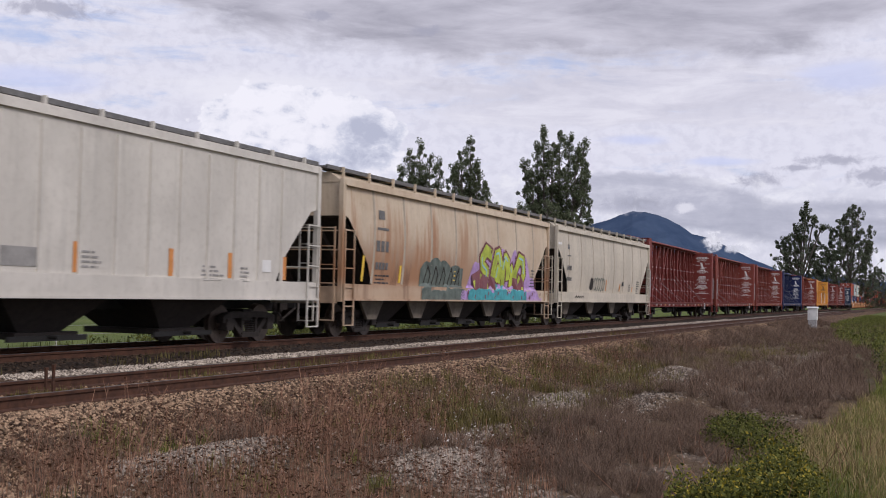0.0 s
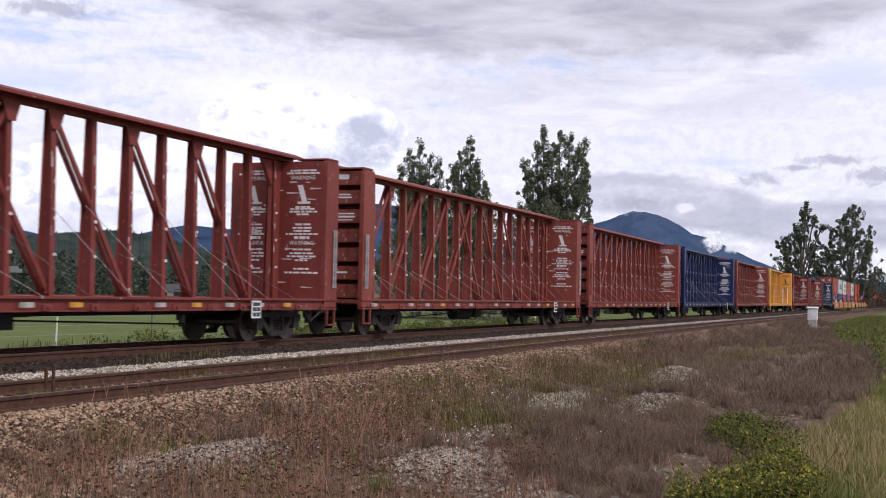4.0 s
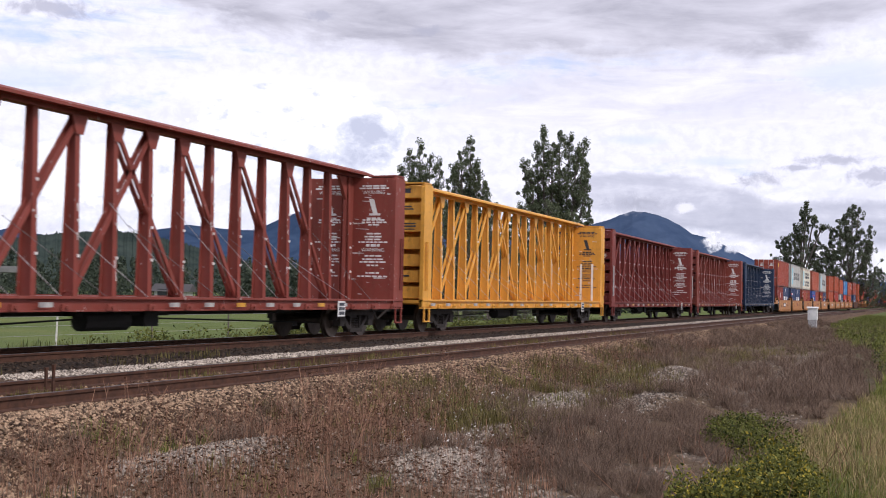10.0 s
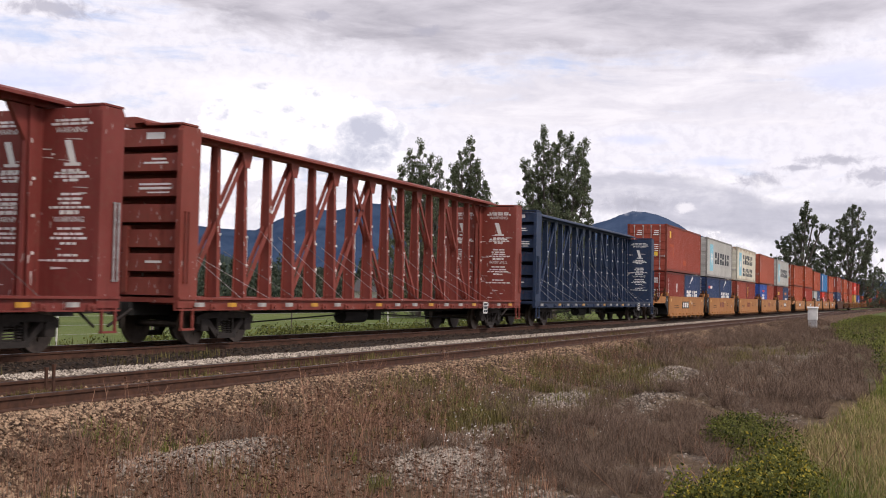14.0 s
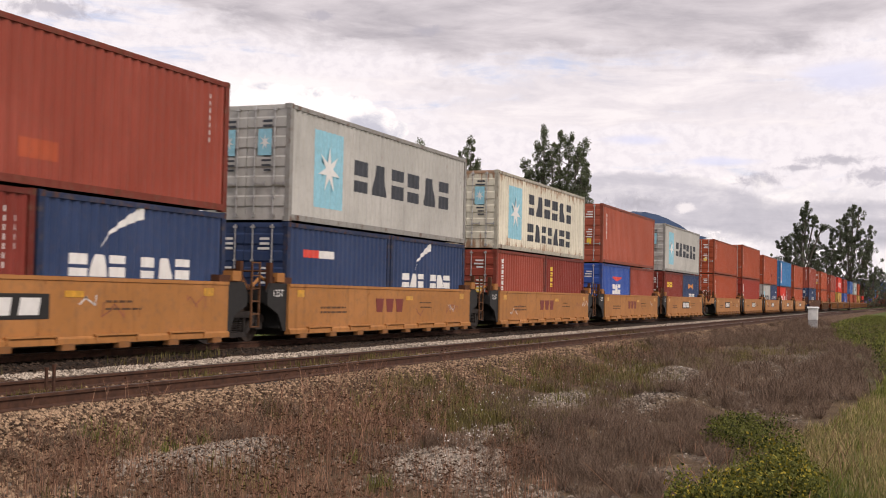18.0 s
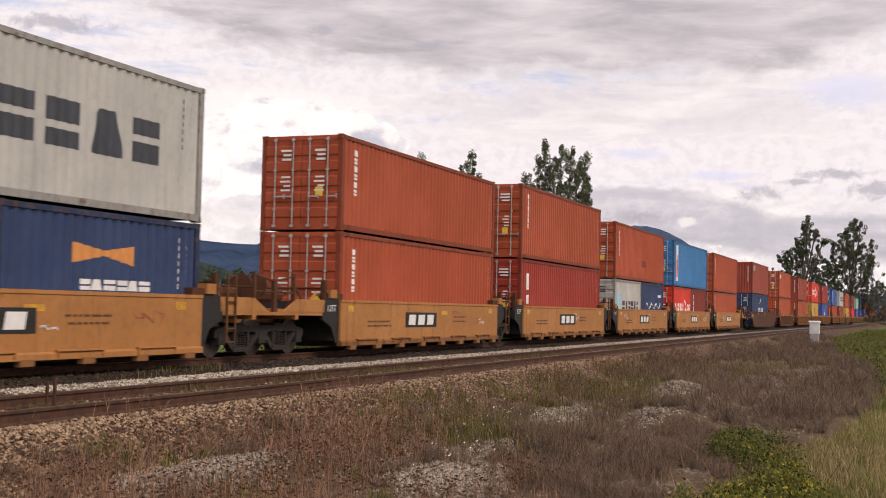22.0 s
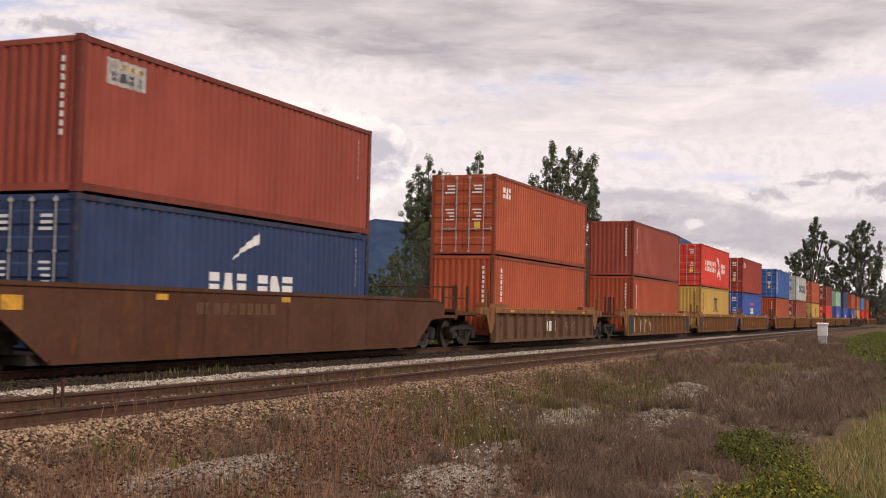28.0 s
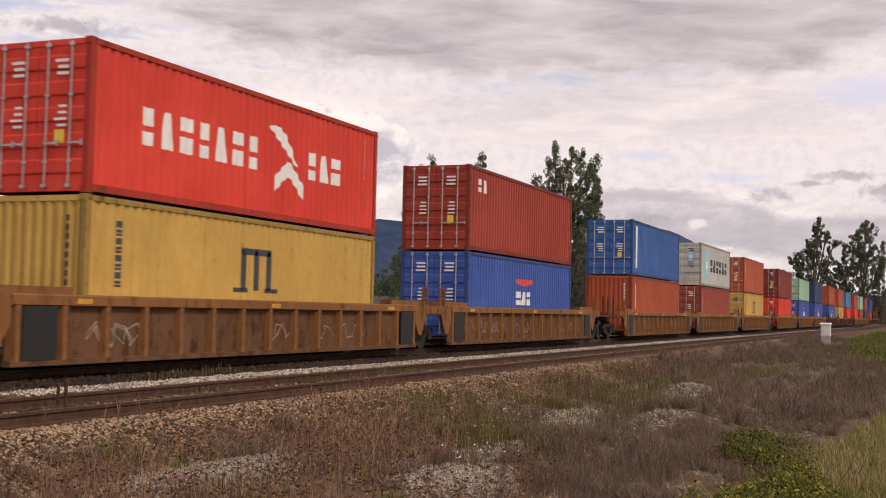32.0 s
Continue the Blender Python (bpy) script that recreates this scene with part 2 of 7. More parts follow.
BEAM_SLATE = paint("slate_blue_paint", (0.02, 0.036, 0.075), 0.55, 0.2, 0.3, 0.2)
BEAM_YELLOW = paint("ochre_yellow_paint", (0.62, 0.30, 0.045), 0.5, 0.25, 0.3, 0.2)
WELL_YELLOW = paint("well_yellow_paint", (0.365, 0.157, 0.048), 0.65, 0.35, 0.4, 0.35)
WELL_BROWN = paint("well_brown_paint", (0.075, 0.029, 0.014), 0.8, 0.5, 0.45, 0.15, (0.15, 0.055, 0.022))
WELL_RUSTY = paint("well_rusty_yellow_paint", (0.205, 0.085, 0.026), 0.7, 0.7, 0.5, 0.4, (0.11, 0.045, 0.02))
WELL_PANEL = paint("well_dark_rust_paint", (0.12, 0.053, 0.023), 0.75, 0.8, 0.6, 0.4, (0.07, 0.03, 0.015))
WELL_DUN = paint("well_dun_paint", (0.11, 0.055, 0.030), 0.75, 0.7, 0.6, 0.4, (0.075, 0.036, 0.02))
BLACK = plain("black_underframe", (0.013, 0.012, 0.011), 0.75)
# Grime of the running gear; on hopper bays and slope sheets also painted shade.
DARK = plain("dark_grime_and_shade", (0.022, 0.016, 0.013), 0.85, 0.0, 0.4)
WHEEL = plain("worn_wheel_steel", (0.10, 0.075, 0.06), 0.5, 0.6)
STEEL = plain("galvanised_bar", (0.42, 0.41, 0.40), 0.45, 0.6)
GRATE = plain("galvanised_walkway", (0.16, 0.155, 0.15), 0.6, 0.4)
WHITE = plain("white_marking", (0.72, 0.71, 0.68), 0.6, 0.0, 0.08, 3.0)
REFLECT_YELLOW = plain("yellow_reflector", (0.55, 0.27, 0.02), 0.4, 0.0, 0.3, 5.0)
REFLECT_WHITE = plain("white_reflector", (0.36, 0.34, 0.32), 0.4, 0.0, 0.4, 5.0)
SCRAPED = plain("scraped_paint", (0.55, 0.50, 0.47), 0.6, 0.0, 0.3, 5.0)
ORANGE = plain("orange_stripe", (0.60, 0.24, 0.06), 0.5, 0.0, 0.1)
INK = plain("dark_lettering", (0.035, 0.04, 0.05), 0.6, 0.0, 0.2, 3.0)
SKYPATCH = plain("pale_blue_patch", (0.25, 0.52, 0.62), 0.5, 0.0, 0.1)
BRIGHT_RED = plain("bright_red_mark", (0.65, 0.06, 0.04), 0.5, 0.0, 0.1)
BAR_YELLOW = plain("yellow_mark", (0.75, 0.50, 0.05), 0.5, 0.0, 0.1)
GREEN_TAG = plain("grey_green_spray", (0.10, 0.125, 0.105), 0.6, 0.0, 0.4, 3.0)
LILAC = plain("lilac_spray", (0.42, 0.27, 0.52), 0.6, 0.0, 0.25, 3.0)
LIME = plain("lime_spray", (0.42, 0.50, 0.05), 0.6, 0.0, 0.3, 2.0)
TEAL = plain("teal_spray", (0.05, 0.32, 0.36), 0.6, 0.0, 0.3, 3.0)
CHALK = plain("chalky_scrawl", (0.30, 0.235, 0.19), 0.8, 0.0, 0.35, 4.0)
SCRAWL_RED = plain("faded_red_scrawl", (0.26, 0.085, 0.04), 0.7, 0.0, 0.3, 3.0)
MAROON_TAG = plain("maroon_spray", (0.17, 0.05, 0.06), 0.6, 0.0, 0.2, 3.0)
RAIL_TOP = plain("worn_rail_steel", (0.10, 0.08, 0.075), 0.4, 0.7)
RAIL_SIDE = plain("rusty_rail", (0.066, 0.027, 0.014), 0.95, 0.0, 0.35, 6.0)
TIE = plain("creosoted_wood", (0.034, 0.024, 0.018), 0.95, 0.0, 0.4, 9.0)
BOXES = {
    "red": (0.35, 0.066, 0.026), "brick": (0.275, 0.054, 0.033), "rust": (0.325, 0.062, 0.024), "crimson": (0.29, 0.036, 0.022), "dark": (0.195, 0.030, 0.020), "orange": (0.375, 0.074, 0.030), "faded": (0.34, 0.080, 0.045), "mid": (0.028, 0.095, 0.29),
    "grey": (0.42, 0.41, 0.38), "white": (0.62, 0.58, 0.47), "navy": (0.024, 0.045, 0.11), "blue": (0.035, 0.085, 0.32),
    "sky": (0.035, 0.17, 0.38), "scarlet": (0.60, 0.045, 0.027), "tan": (0.50, 0.305, 0.075), "green": (0.25, 0.42, 0.30), "teal": (0.05, 0.22, 0.25)}
WORN = {"white": 0.25, "tan": 0.35, "grey": 0.2}
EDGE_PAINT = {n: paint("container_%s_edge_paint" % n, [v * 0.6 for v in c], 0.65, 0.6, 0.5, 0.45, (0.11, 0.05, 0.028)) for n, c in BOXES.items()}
BOX_PAINT = {n: paint("container_%s_paint" % n, c, 0.5, WORN.get(n, 0.14), 0.22, 0.14, eaten=2.75 if n == "white" else 0.0) for n, c in BOXES.items()}


# ---- building helpers ----
class Shape:
    """Collects boxes, bars and prisms into one mesh."""

    def __init__(self):
        self.v, self.f = [], []

    def add(self, verts, faces):
        o = len(self.v)
        self.v.extend(verts)
        self.f.extend(tuple(i + o for i in f) for f in faces)
        return self

    def box(self, x0, x1, y0, y1, z0, z1):
        return self.add([(x, y, z) for z in (z0, z1) for y in (y0, y1) for x in (x0, x1)],
                        [(0, 2, 3, 1), (4, 5, 7, 6), (0, 1, 5, 4), (2, 6, 7, 3), (0, 4, 6, 2), (1, 3, 7, 5)])

    def prism(self, outline, axis, a, b):
        """A closed outline of (u, w) pairs swept from a to b along an axis: y takes (x, z), x takes (y, z), z takes (x, y)."""
        def at(u, w, s):
            return {"y": (u, s, w), "x": (s, u, w), "z": (u, w, s)}[axis]
        n = len(outline)
        return self.add([at(u, w, a) for u, w in outline] + [at(u, w, b) for u, w in outline],
                        [tuple(range(n))[::-1], tuple(range(n, 2 * n))] + [(i, (i + 1) % n, n + (i + 1) % n, n + i) for i in range(n)])

    def rod(self, p, q, r, sides=6, r2=None):
        p, q = Vector(p), Vector(q)
        m = (q - p).to_track_quat("Z", "Y").to_matrix()
        r2 = r if r2 is None else r2
        ring = [Vector((math.cos(2 * math.pi * i / sides), math.sin(2 * math.pi * i / sides), 0)) for i in range(sides)]
        n = sides
        return self.add([tuple(p + m @ (c * r)) for c in ring] + [tuple(q + m @ (c * r2)) for c in ring],
                        [tuple(range(n))[::-1], tuple(range(n, 2 * n))] + [(i, (i + 1) % n, n + (i + 1) % n, n + i) for i in range(n)])

    def beam(self, p, q, w, d):
        """A bar of section w (along x, roughly) by d (along y) between two points in an xz plane."""
        p, q = Vector(p), Vector(q)
        side = (q - p).normalized().cross(Vector((0, 1, 0))) * (w / 2)
        dy = Vector((0, d / 2, 0))
        return self.add([tuple(a + s * side + e * dy) for a in (p, q) for s in (-1, 1) for e in (-1, 1)],
                        [(0, 1, 3, 2), (4, 6, 7, 5), (0, 4, 5, 1), (2, 3, 7, 6), (0, 2, 6, 4), (1, 5, 7, 3)])

    def mesh(self, name, material=None, smooth=False):
        me = bpy.data.meshes.new(name)
        me.from_pydata(self.v, [], self.f)
        if material:
            me.materials.append(material)
        if smooth:
            me.shade_smooth()
        me.update()
        return me


KEPT = {}


def shared(key, make):
    """A mesh built once and used by all alike parts."""
    if key not in KEPT:
        KEPT[key] = make().mesh(key if isinstance(key, str) else key[0])
        KEPT[key].materials.append(None)
    return KEPT[key]


def part(name, mesh, mat, parent, label="", at=None, kind=""):
    if isinstance(mesh, Shape):
        mesh = mesh.mesh(name)
        mesh.materials.append(None)
    ob = new(name, mesh)
    ob.material_slots[0].link = "OBJECT"
    ob.material_slots[0].material = mat
    ob.parent = parent
    if at is not None:
        ob.matrix_basis = at
    if name.endswith(("writing", "number", "scrawl")) or name.startswith("graffiti_"):
        kind = "stuff"
    if label or kind:
        tagged(ob, label, kind=kind)
    return ob


def words(text, size):
    """The outline mesh of a word, centred, as points and faces in its own plane."""
    curve = bpy.data.curves.new("word", "FONT")
    curve.body, curve.size, curve.align_x, curve.resolution_u = text, size, "CENTER", 2
    ob = new("word", curve)
    me = bpy.data.meshes.new_from_object(ob.evaluated_get(bpy.context.evaluated_depsgraph_get()))
    out = [tuple(v.co) for v in me.vertices], [tuple(p.vertices) for p in me.polygons]
    bpy.data.objects.remove(ob)
    bpy.data.meshes.remove(me)
    return out


MOVERS = []
ROLLING = []


def vehicle(name, x0, label, category, group="cars of the freight train"):
    ob = new(name)
    ob.empty_display_size = 0.5
    ob.location = (x0, YC, 0)
    tagged(ob, label, category, group)
    MOVERS.append((ob, x0))
    return ob


# ---- ground ----
RAIL_Z = 0.08       # top of the train's rails
NEAR_Z = 0.0        # top of the near rails
rng = np.random.default_rng(7)


def smooth(a, b, v):
    t = np.clip((v - a) / (b - a), 0, 1)
    return t * t * (3 - 2 * t)


def waves(x, y, seed, size):
    """Cheap rolling unevenness in -1..1."""
    r = np.random.default_rng(seed)
    z = 0.0
    for i in range(6):
        a, p = r.uniform(0, 6.283), r.uniform(0, 6.283)
        f = (1.0 + 0.7 * i) / size
        z = z + np.sin((x * math.cos(a) + y * math.sin(a)) * f + p) / (1 + 0.6 * i)
    return z / 2.6


MOUNDS = [(11.7, 7.2, 1.6, 0.6, 0.17), (30.5, 5.7, 1.5, 0.8, 0.28), (24.0, 4.6, 2.0, 0.8, 0.18), (17.5, 4.6, 1.6, 1.0, 0.15), (36.0, 4.6, 2.5, 1.0, 0.2)]


def height(x, y):
    """Height of the ground."""
    x, y = np.asarray(x, float), np.asarray(y, float)
    z = -0.62 - 0.10 * smooth(7.8, 5.0, y) + 0.05 * waves(x, y, 3, 2.2) + 0.03 * waves(x, y, 4, 0.6)
    z = z - 0.22 * smooth(6.5, 2.0, y) * smooth(45, 20, x) * smooth(-40, 5, x)
    z = z + 0.32 * smooth(2.6, 0.4, y) * smooth(26, 60, x)
    for mx, my, sx, sy, h in MOUNDS:
        z = z + h * np.exp(-((x - mx) / sx) ** 2 - ((y - my) / sy) ** 2)
    bed = -0.172 + 0.015 * waves(x, y, 5, 0.5) + 0.05 * smooth(12.0, 12.6, y) * smooth(14.2, 13.6, y) + 0.10 * smooth(13.5, 14.0, y)
    z = z + (bed - z) * smooth(7.9, 9.0, y)
    z = z + (-1.0 + 0.06 * waves(x, y, 6, 6.0) - z) * smooth(17.6, 19.8, y)
    far = smooth(150, 500, np.hypot(x, y))
    return z * (1 - far) + far * (-1.0)


def axis(parts):
    out = []
    for a, b, n in parts:
        out += list(np.linspace(a, b, n, endpoint=False))
    return np.array(out + [parts[-1][1]])


gx = axis([(-4600, -400, 16), (-400, -20, 20), (-20, 6, 26), (6, 45, 200), (45, 120, 120), (120, 400, 60), (400, 4600, 24)])
gy = axis([(-4600, -300, 16), (-300, -10, 24), (-10, 0, 20), (0, 9.2, 84), (9.2, 17.4, 56), (17.4, 21, 24), (21, 80, 40), (80, 400, 24), (400, 4600, 20)])
gX, gY = np.meshgrid(gx, gy)
ground_mesh = bpy.data.meshes.new("ground")
nx, ny = len(gx), len(gy)
verts = np.stack([gX, gY, height(gX, gY)], -1).reshape(-1, 3)
idx = np.arange(nx * ny).reshape(ny, nx)
quads = np.stack([idx[:-1, :-1], idx[:-1, 1:], idx[1:, 1:], idx[1:, :-1]], -1).reshape(-1, 4)
ground_mesh.from_pydata(verts.tolist(), [], quads.tolist())
ground_mesh.shade_smooth()


def ground_material():
    m, k, b = material("earth_gravel_and_grass")
    pos = k.n("ShaderNodeNewGeometry").outputs["Position"]
    sep = k.n("ShaderNodeSeparateXYZ", {0: pos})
    x, y = sep.outputs[0], sep.outputs[1]
    n1 = k.noise(pos, 0.55, 6.0, 0.6)
    n2 = k.noise(pos, 2.2, 6.0, 0.65)
    wob = k.math("ADD", y, k.math("MULTIPLY", k.math("SUBTRACT", n2, 0.5), 1.3))
    stone = k.n("ShaderNodeTexVoronoi", {"Vector": pos, "Scale": 17.0}).outputs["Color"]
    grit = k.n("ShaderNodeSeparateXYZ", {0: stone}).outputs[0]
    brown = k.ramp(grit, (0.0, (0.03, 0.016, 0.01)), (0.5, (0.085, 0.048, 0.028)), (1.0, (0.19, 0.12, 0.074)))
    pale = k.ramp(grit, (0.0, (0.09, 0.075, 0.06)), (0.5, (0.21, 0.18, 0.145)), (1.0, (0.40, 0.35, 0.29)))
    gravel = k.ramp(grit, (0.0, (0.05, 0.036, 0.026)), (0.5, (0.12, 0.09, 0.066)), (1.0, (0.24, 0.185, 0.14)))
    soil = k.ramp(n2, (0.3, (0.06, 0.04, 0.023)), (0.55, (0.12, 0.08, 0.046)), (0.8, (0.18, 0.13, 0.07)))
    grass = k.ramp(n2, (0.3, (0.07, 0.075, 0.025)), (0.6, (0.10, 0.13, 0.03)), (0.8, (0.17, 0.17, 0.06)))
    field = k.ramp(k.noise(pos, 0.12, 6.0, 0.6), (0.3, (0.075, 0.105, 0.024)), (0.55, (0.11, 0.14, 0.034)), (0.8, (0.155, 0.16, 0.05)))
    near = k.mix(k.step(n1, 0.52, 0.62), soil, gravel)
    near = k.mix(k.step(k.math("SUBTRACT", wob, k.math("ADD", 0.4, k.math("MULTIPLY", k.math("ABSOLUTE", k.math("SUBTRACT", x, 28.0)), 0.07))), 0.8, -0.4), near, grass)
    c = k.mix(k.step(wob, 7.2, 8.3), near, brown)
    c = k.mix(k.math("MULTIPLY", k.math("MULTIPLY", k.step(wob, 12.1, 12.4), k.step(x, 13.2, 17.0)), k.step(wob, 13.4, 13.05)), c, pale)
    # track grease plus the shade under the train, painted as one dark strip
    oily_shade = k.ramp(grit, (0.0, (0.012, 0.009, 0.007)), (0.6, (0.03, 0.02, 0.014)), (1.0, (0.075, 0.052, 0.036)))
    c = k.mix(k.step(wob, 13.05, 13.4), c, oily_shade)
    c = k.mix(k.step(wob, 17.6, 19.2), c, soil)
    c = k.mix(k.step(wob, 19.4, 21.0), c, field)
    k.set(b, "Base Color", c)
    k.set(b, "Roughness", 0.95)
    k.set(b, "Specular IOR Level", 0.2)
    dist = k.n("ShaderNodeTexVoronoi", {"Vector": pos, "Scale": 17.0}).outputs["Distance"]
    bump(k, b, k.math("SUBTRACT", 1.0, dist), 0.8, 0.05)
    return m


ground_mesh.materials.append(ground_material())
ground = tagged(new("ground", ground_mesh), "stony railway verge with dry weeds beside a green field", "ground", kind="structure")


def stuff(name, verts, faces, mat, label, category):
    me = bpy.data.meshes.new(name)
    me.from_pydata(verts.reshape(-1, 3).tolist(), [], faces.tolist())
    me.materials.append(mat)
    return tagged(new(name, me), label, category, kind="stuff")


# ---- tracks ----
def rail_shape(x0, x1, z):
    p = [(-0.075, -0.17), (0.075, -0.17), (0.075, -0.155), (0.012, -0.135), (0.012, -0.045), (0.036, -0.035), (0.036, -0.004), (0.03, 0.0),
         (-0.03, 0.0), (-0.036, -0.004), (-0.036, -0.035), (-0.012, -0.045), (-0.012, -0.135), (-0.075, -0.155)]
    s = Shape()
    for a, b in zip(x0[:-1], x0[1:]):
        s.prism(p, "x", a, b)
    return s


def track(name, y, z, label):
    t = new(name)
    t.location = (0, y, z)
    tagged(t, label, "railway track", kind="structure")
    steps = [-60, 0, 20, 40, 80, 160, 400, 1100]
    for side in (-0.7525, 0.7525):
        r = part("rail", shared("rail", lambda: rail_shape(steps, 0, 0)), RAIL_SIDE, t, at=pose(0, side, 0))
        part("railhead", shared("railhead", lambda: Shape().box(-60, 1100, -0.028, 0.028, 0.0, 0.0035)), RAIL_TOP, r)
    tie = shared("tie", lambda: Shape().box(-0.11, 0.11, -1.3, 1.3, -0.36, -0.172))
    r = random.Random(3)
    for i in range(150):
        part("tie", tie, TIE, t, at=pose(5.0 + 0.52 * i, r.uniform(-0.05, 0.05), r.uniform(-0.006, 0.0), 0, 0, r.uniform(-1, 1)))
    rest = Shape()
    for i in range(300):
        x = 5.0 + 0.52 * (150 + i)
        rest.box(x - 0.11, x + 0.11, -1.3, 1.3, -0.36, -0.172)
    part("far_ties", rest, TIE, t, kind="stuff")
    return t


track("track_near", YN, NEAR_Z, "rusty single railway track on brown ballast, empty")
track("track_far", YC, RAIL_Z, "rusty railway track under the moving freight train")


# ---- mountains and far hills ----
def ridge(name, dist, outline, mat, label, rough, seed, spiky=0.0):
    """A range of hills: its skyline by azimuth and elevation in degrees, with a slope down towards the viewer."""
    az = np.array([o[0] for o in outline], float)
    el = np.array([o[1] for o in outline], float)
    n = 1100
    a = np.linspace(az[0], az[-1], n)
    e = np.interp(a, az, el)
    r = np.random.default_rng(seed)
    jag = np.zeros(n)
    for f in (6, 13, 29, 61, 120):
        jag += np.sin(np.linspace(0, f * 6.283, n) + r.uniform(0, 6.28)) / f
    jag += np.abs(r.normal(0, 1, n)) * spiky
    top = np.tan(np.radians(np.maximum(e + jag * rough, 0.02))) * dist
    rows = 14
    V = []
    for j in range(rows):
        w = j / (rows - 1)
        d = dist * (0.70 + 0.30 * w)
        wob = 1 + 0.10 * np.sin(a * 3.1 + j * 1.7 + seed) * (1 - w) * w * 4
        h = -8 + (top + 8) * (w ** 1.3) * wob
        V.append(np.stack([d * np.cos(np.radians(a)), d * np.sin(np.radians(a)), h], -1))
    V.append(np.stack([dist * 1.1 * np.cos(np.radians(a)), dist * 1.1 * np.sin(np.radians(a)), np.full(n, -8.0)], -1))
    V = np.array(V)
    i = np.arange(V.shape[0] * n).reshape(-1, n)
    q = np.stack([i[:-1, :-1], i[:-1, 1:], i[1:, 1:], i[1:, :-1]], -1).reshape(-1, 4)
    me = bpy.data.meshes.new(name)
    me.from_pydata(V.reshape(-1, 3).tolist(), [], q.tolist())
    me.materials.append(mat)
    me.shade_smooth()
    return tagged(new(name, me), label, "mountain", kind="structure")


def hill_material(name, dark, light, scale):
    m, k, b = material(name)
    pos = k.n("ShaderNodeNewGeometry").outputs["Position"]
    k.set(b, "Base Color", k.mix(k.step(k.noise(pos, scale, 9.0, 0.7), 0.3, 0.72), rgb(dark), rgb(light)))
    k.set(b, "Roughness", 1.0)
    k.set(b, "Specular IOR Level", 0.0)
    return m


# The blue of the distance haze is put into both mountains' forest colours.
FAR_BLUE = hill_material("haze_blue_forest", (0.038, 0.062, 0.115), (0.065, 0.095, 0.155), 0.006)
MID_BLUE = hill_material("haze_tinted_forest", (0.030, 0.052, 0.098), (0.05, 0.078, 0.132), 0.012)
HILL = hill_material("wooded_hill", (0.026, 0.038, 0.034), (0.055, 0.07, 0.06), 0.03)
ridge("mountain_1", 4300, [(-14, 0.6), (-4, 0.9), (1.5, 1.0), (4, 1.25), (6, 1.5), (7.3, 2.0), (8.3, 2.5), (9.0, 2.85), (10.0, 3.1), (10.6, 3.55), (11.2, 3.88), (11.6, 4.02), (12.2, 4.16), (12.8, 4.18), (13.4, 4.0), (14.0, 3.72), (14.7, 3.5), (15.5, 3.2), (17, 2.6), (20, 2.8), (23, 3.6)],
      FAR_BLUE, "forested mountain tinted haze blue, its top in cloud", 0.16, 1)
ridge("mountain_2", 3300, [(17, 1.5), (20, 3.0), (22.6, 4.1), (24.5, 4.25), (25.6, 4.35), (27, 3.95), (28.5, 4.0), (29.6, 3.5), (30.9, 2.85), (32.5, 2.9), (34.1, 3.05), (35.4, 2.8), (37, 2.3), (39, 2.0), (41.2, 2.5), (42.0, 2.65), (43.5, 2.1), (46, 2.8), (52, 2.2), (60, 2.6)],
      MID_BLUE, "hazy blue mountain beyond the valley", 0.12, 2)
ridge("hill_1", 1500, [(22, 0.4), (29, 0.9), (32, 1.5), (34, 2.1), (35.5, 2.45), (37.5, 2.65), (39, 2.5), (41, 2.25), (43, 2.0), (48, 2.1), (56, 2.4), (70, 1.5)],
      HILL, "dark wooded hill across the fields", 0.14, 3, 0.5)


def cloud_sheet(name, az, el, wide, tall, dist, colour, scale, seed, label):
    """A far scrap of cloud: a glowing sheet that thins out raggedly towards its edges. Sizes in degrees."""
    m, k, b = material(name)
    co = k.n("ShaderNodeTexCoord").outputs["Object"]
    sep = k.n("ShaderNodeSeparateXYZ", {0: co})
    d = k.math("SQRT", k.math("ADD", k.math("MULTIPLY", sep.outputs[0], sep.outputs[0]), k.math("MULTIPLY", sep.outputs[2], sep.outputs[2])))
    place = k.n("ShaderNodeVectorMath", {0: k.scaled(co, wide, 1.0, tall), 1: (seed, seed, 0.0)}, "ADD").outputs[0]
    n = k.noise(place, scale, 8.0, 0.6, 0.3)
    thick = k.step(k.math("ADD", k.math("SUBTRACT", 1.0, d), k.math("MULTIPLY", k.math("SUBTRACT", n, 0.5), 1.6)), 0.25, 0.8)
    thick = k.math("MULTIPLY", thick, k.step(d, 1.0, 0.75))
    glow = k.n("ShaderNodeEmission", {0: k.mix(k.step(n, 0.4, 0.65), rgb([v * 0.86 for v in colour]), rgb(colour)), 1: 0.93})
    sheet = k.n("ShaderNodeMixShader", {0: thick, 1: k.n("ShaderNodeBsdfTransparent").outputs[0], 2: glow.outputs[0]})
    k.tree.links.new(sheet.outputs[0], k.out.inputs[0])
    me = bpy.data.meshes.new(name)
    me.from_pydata([(-1, 0, -1), (1, 0, -1), (1, 0, 1), (-1, 0, 1)], [], [(0, 1, 2, 3)])
    me.materials.append(m)
    ob = tagged(new(name, me), label, "cloud", kind="structure")
    ob.location = direction(az, el) * dist
    ob.rotation_euler = (0, 0, radians(az - 90))
    ob.scale = (math.tan(radians(wide)) * dist, 1, math.tan(radians(tall)) * dist)


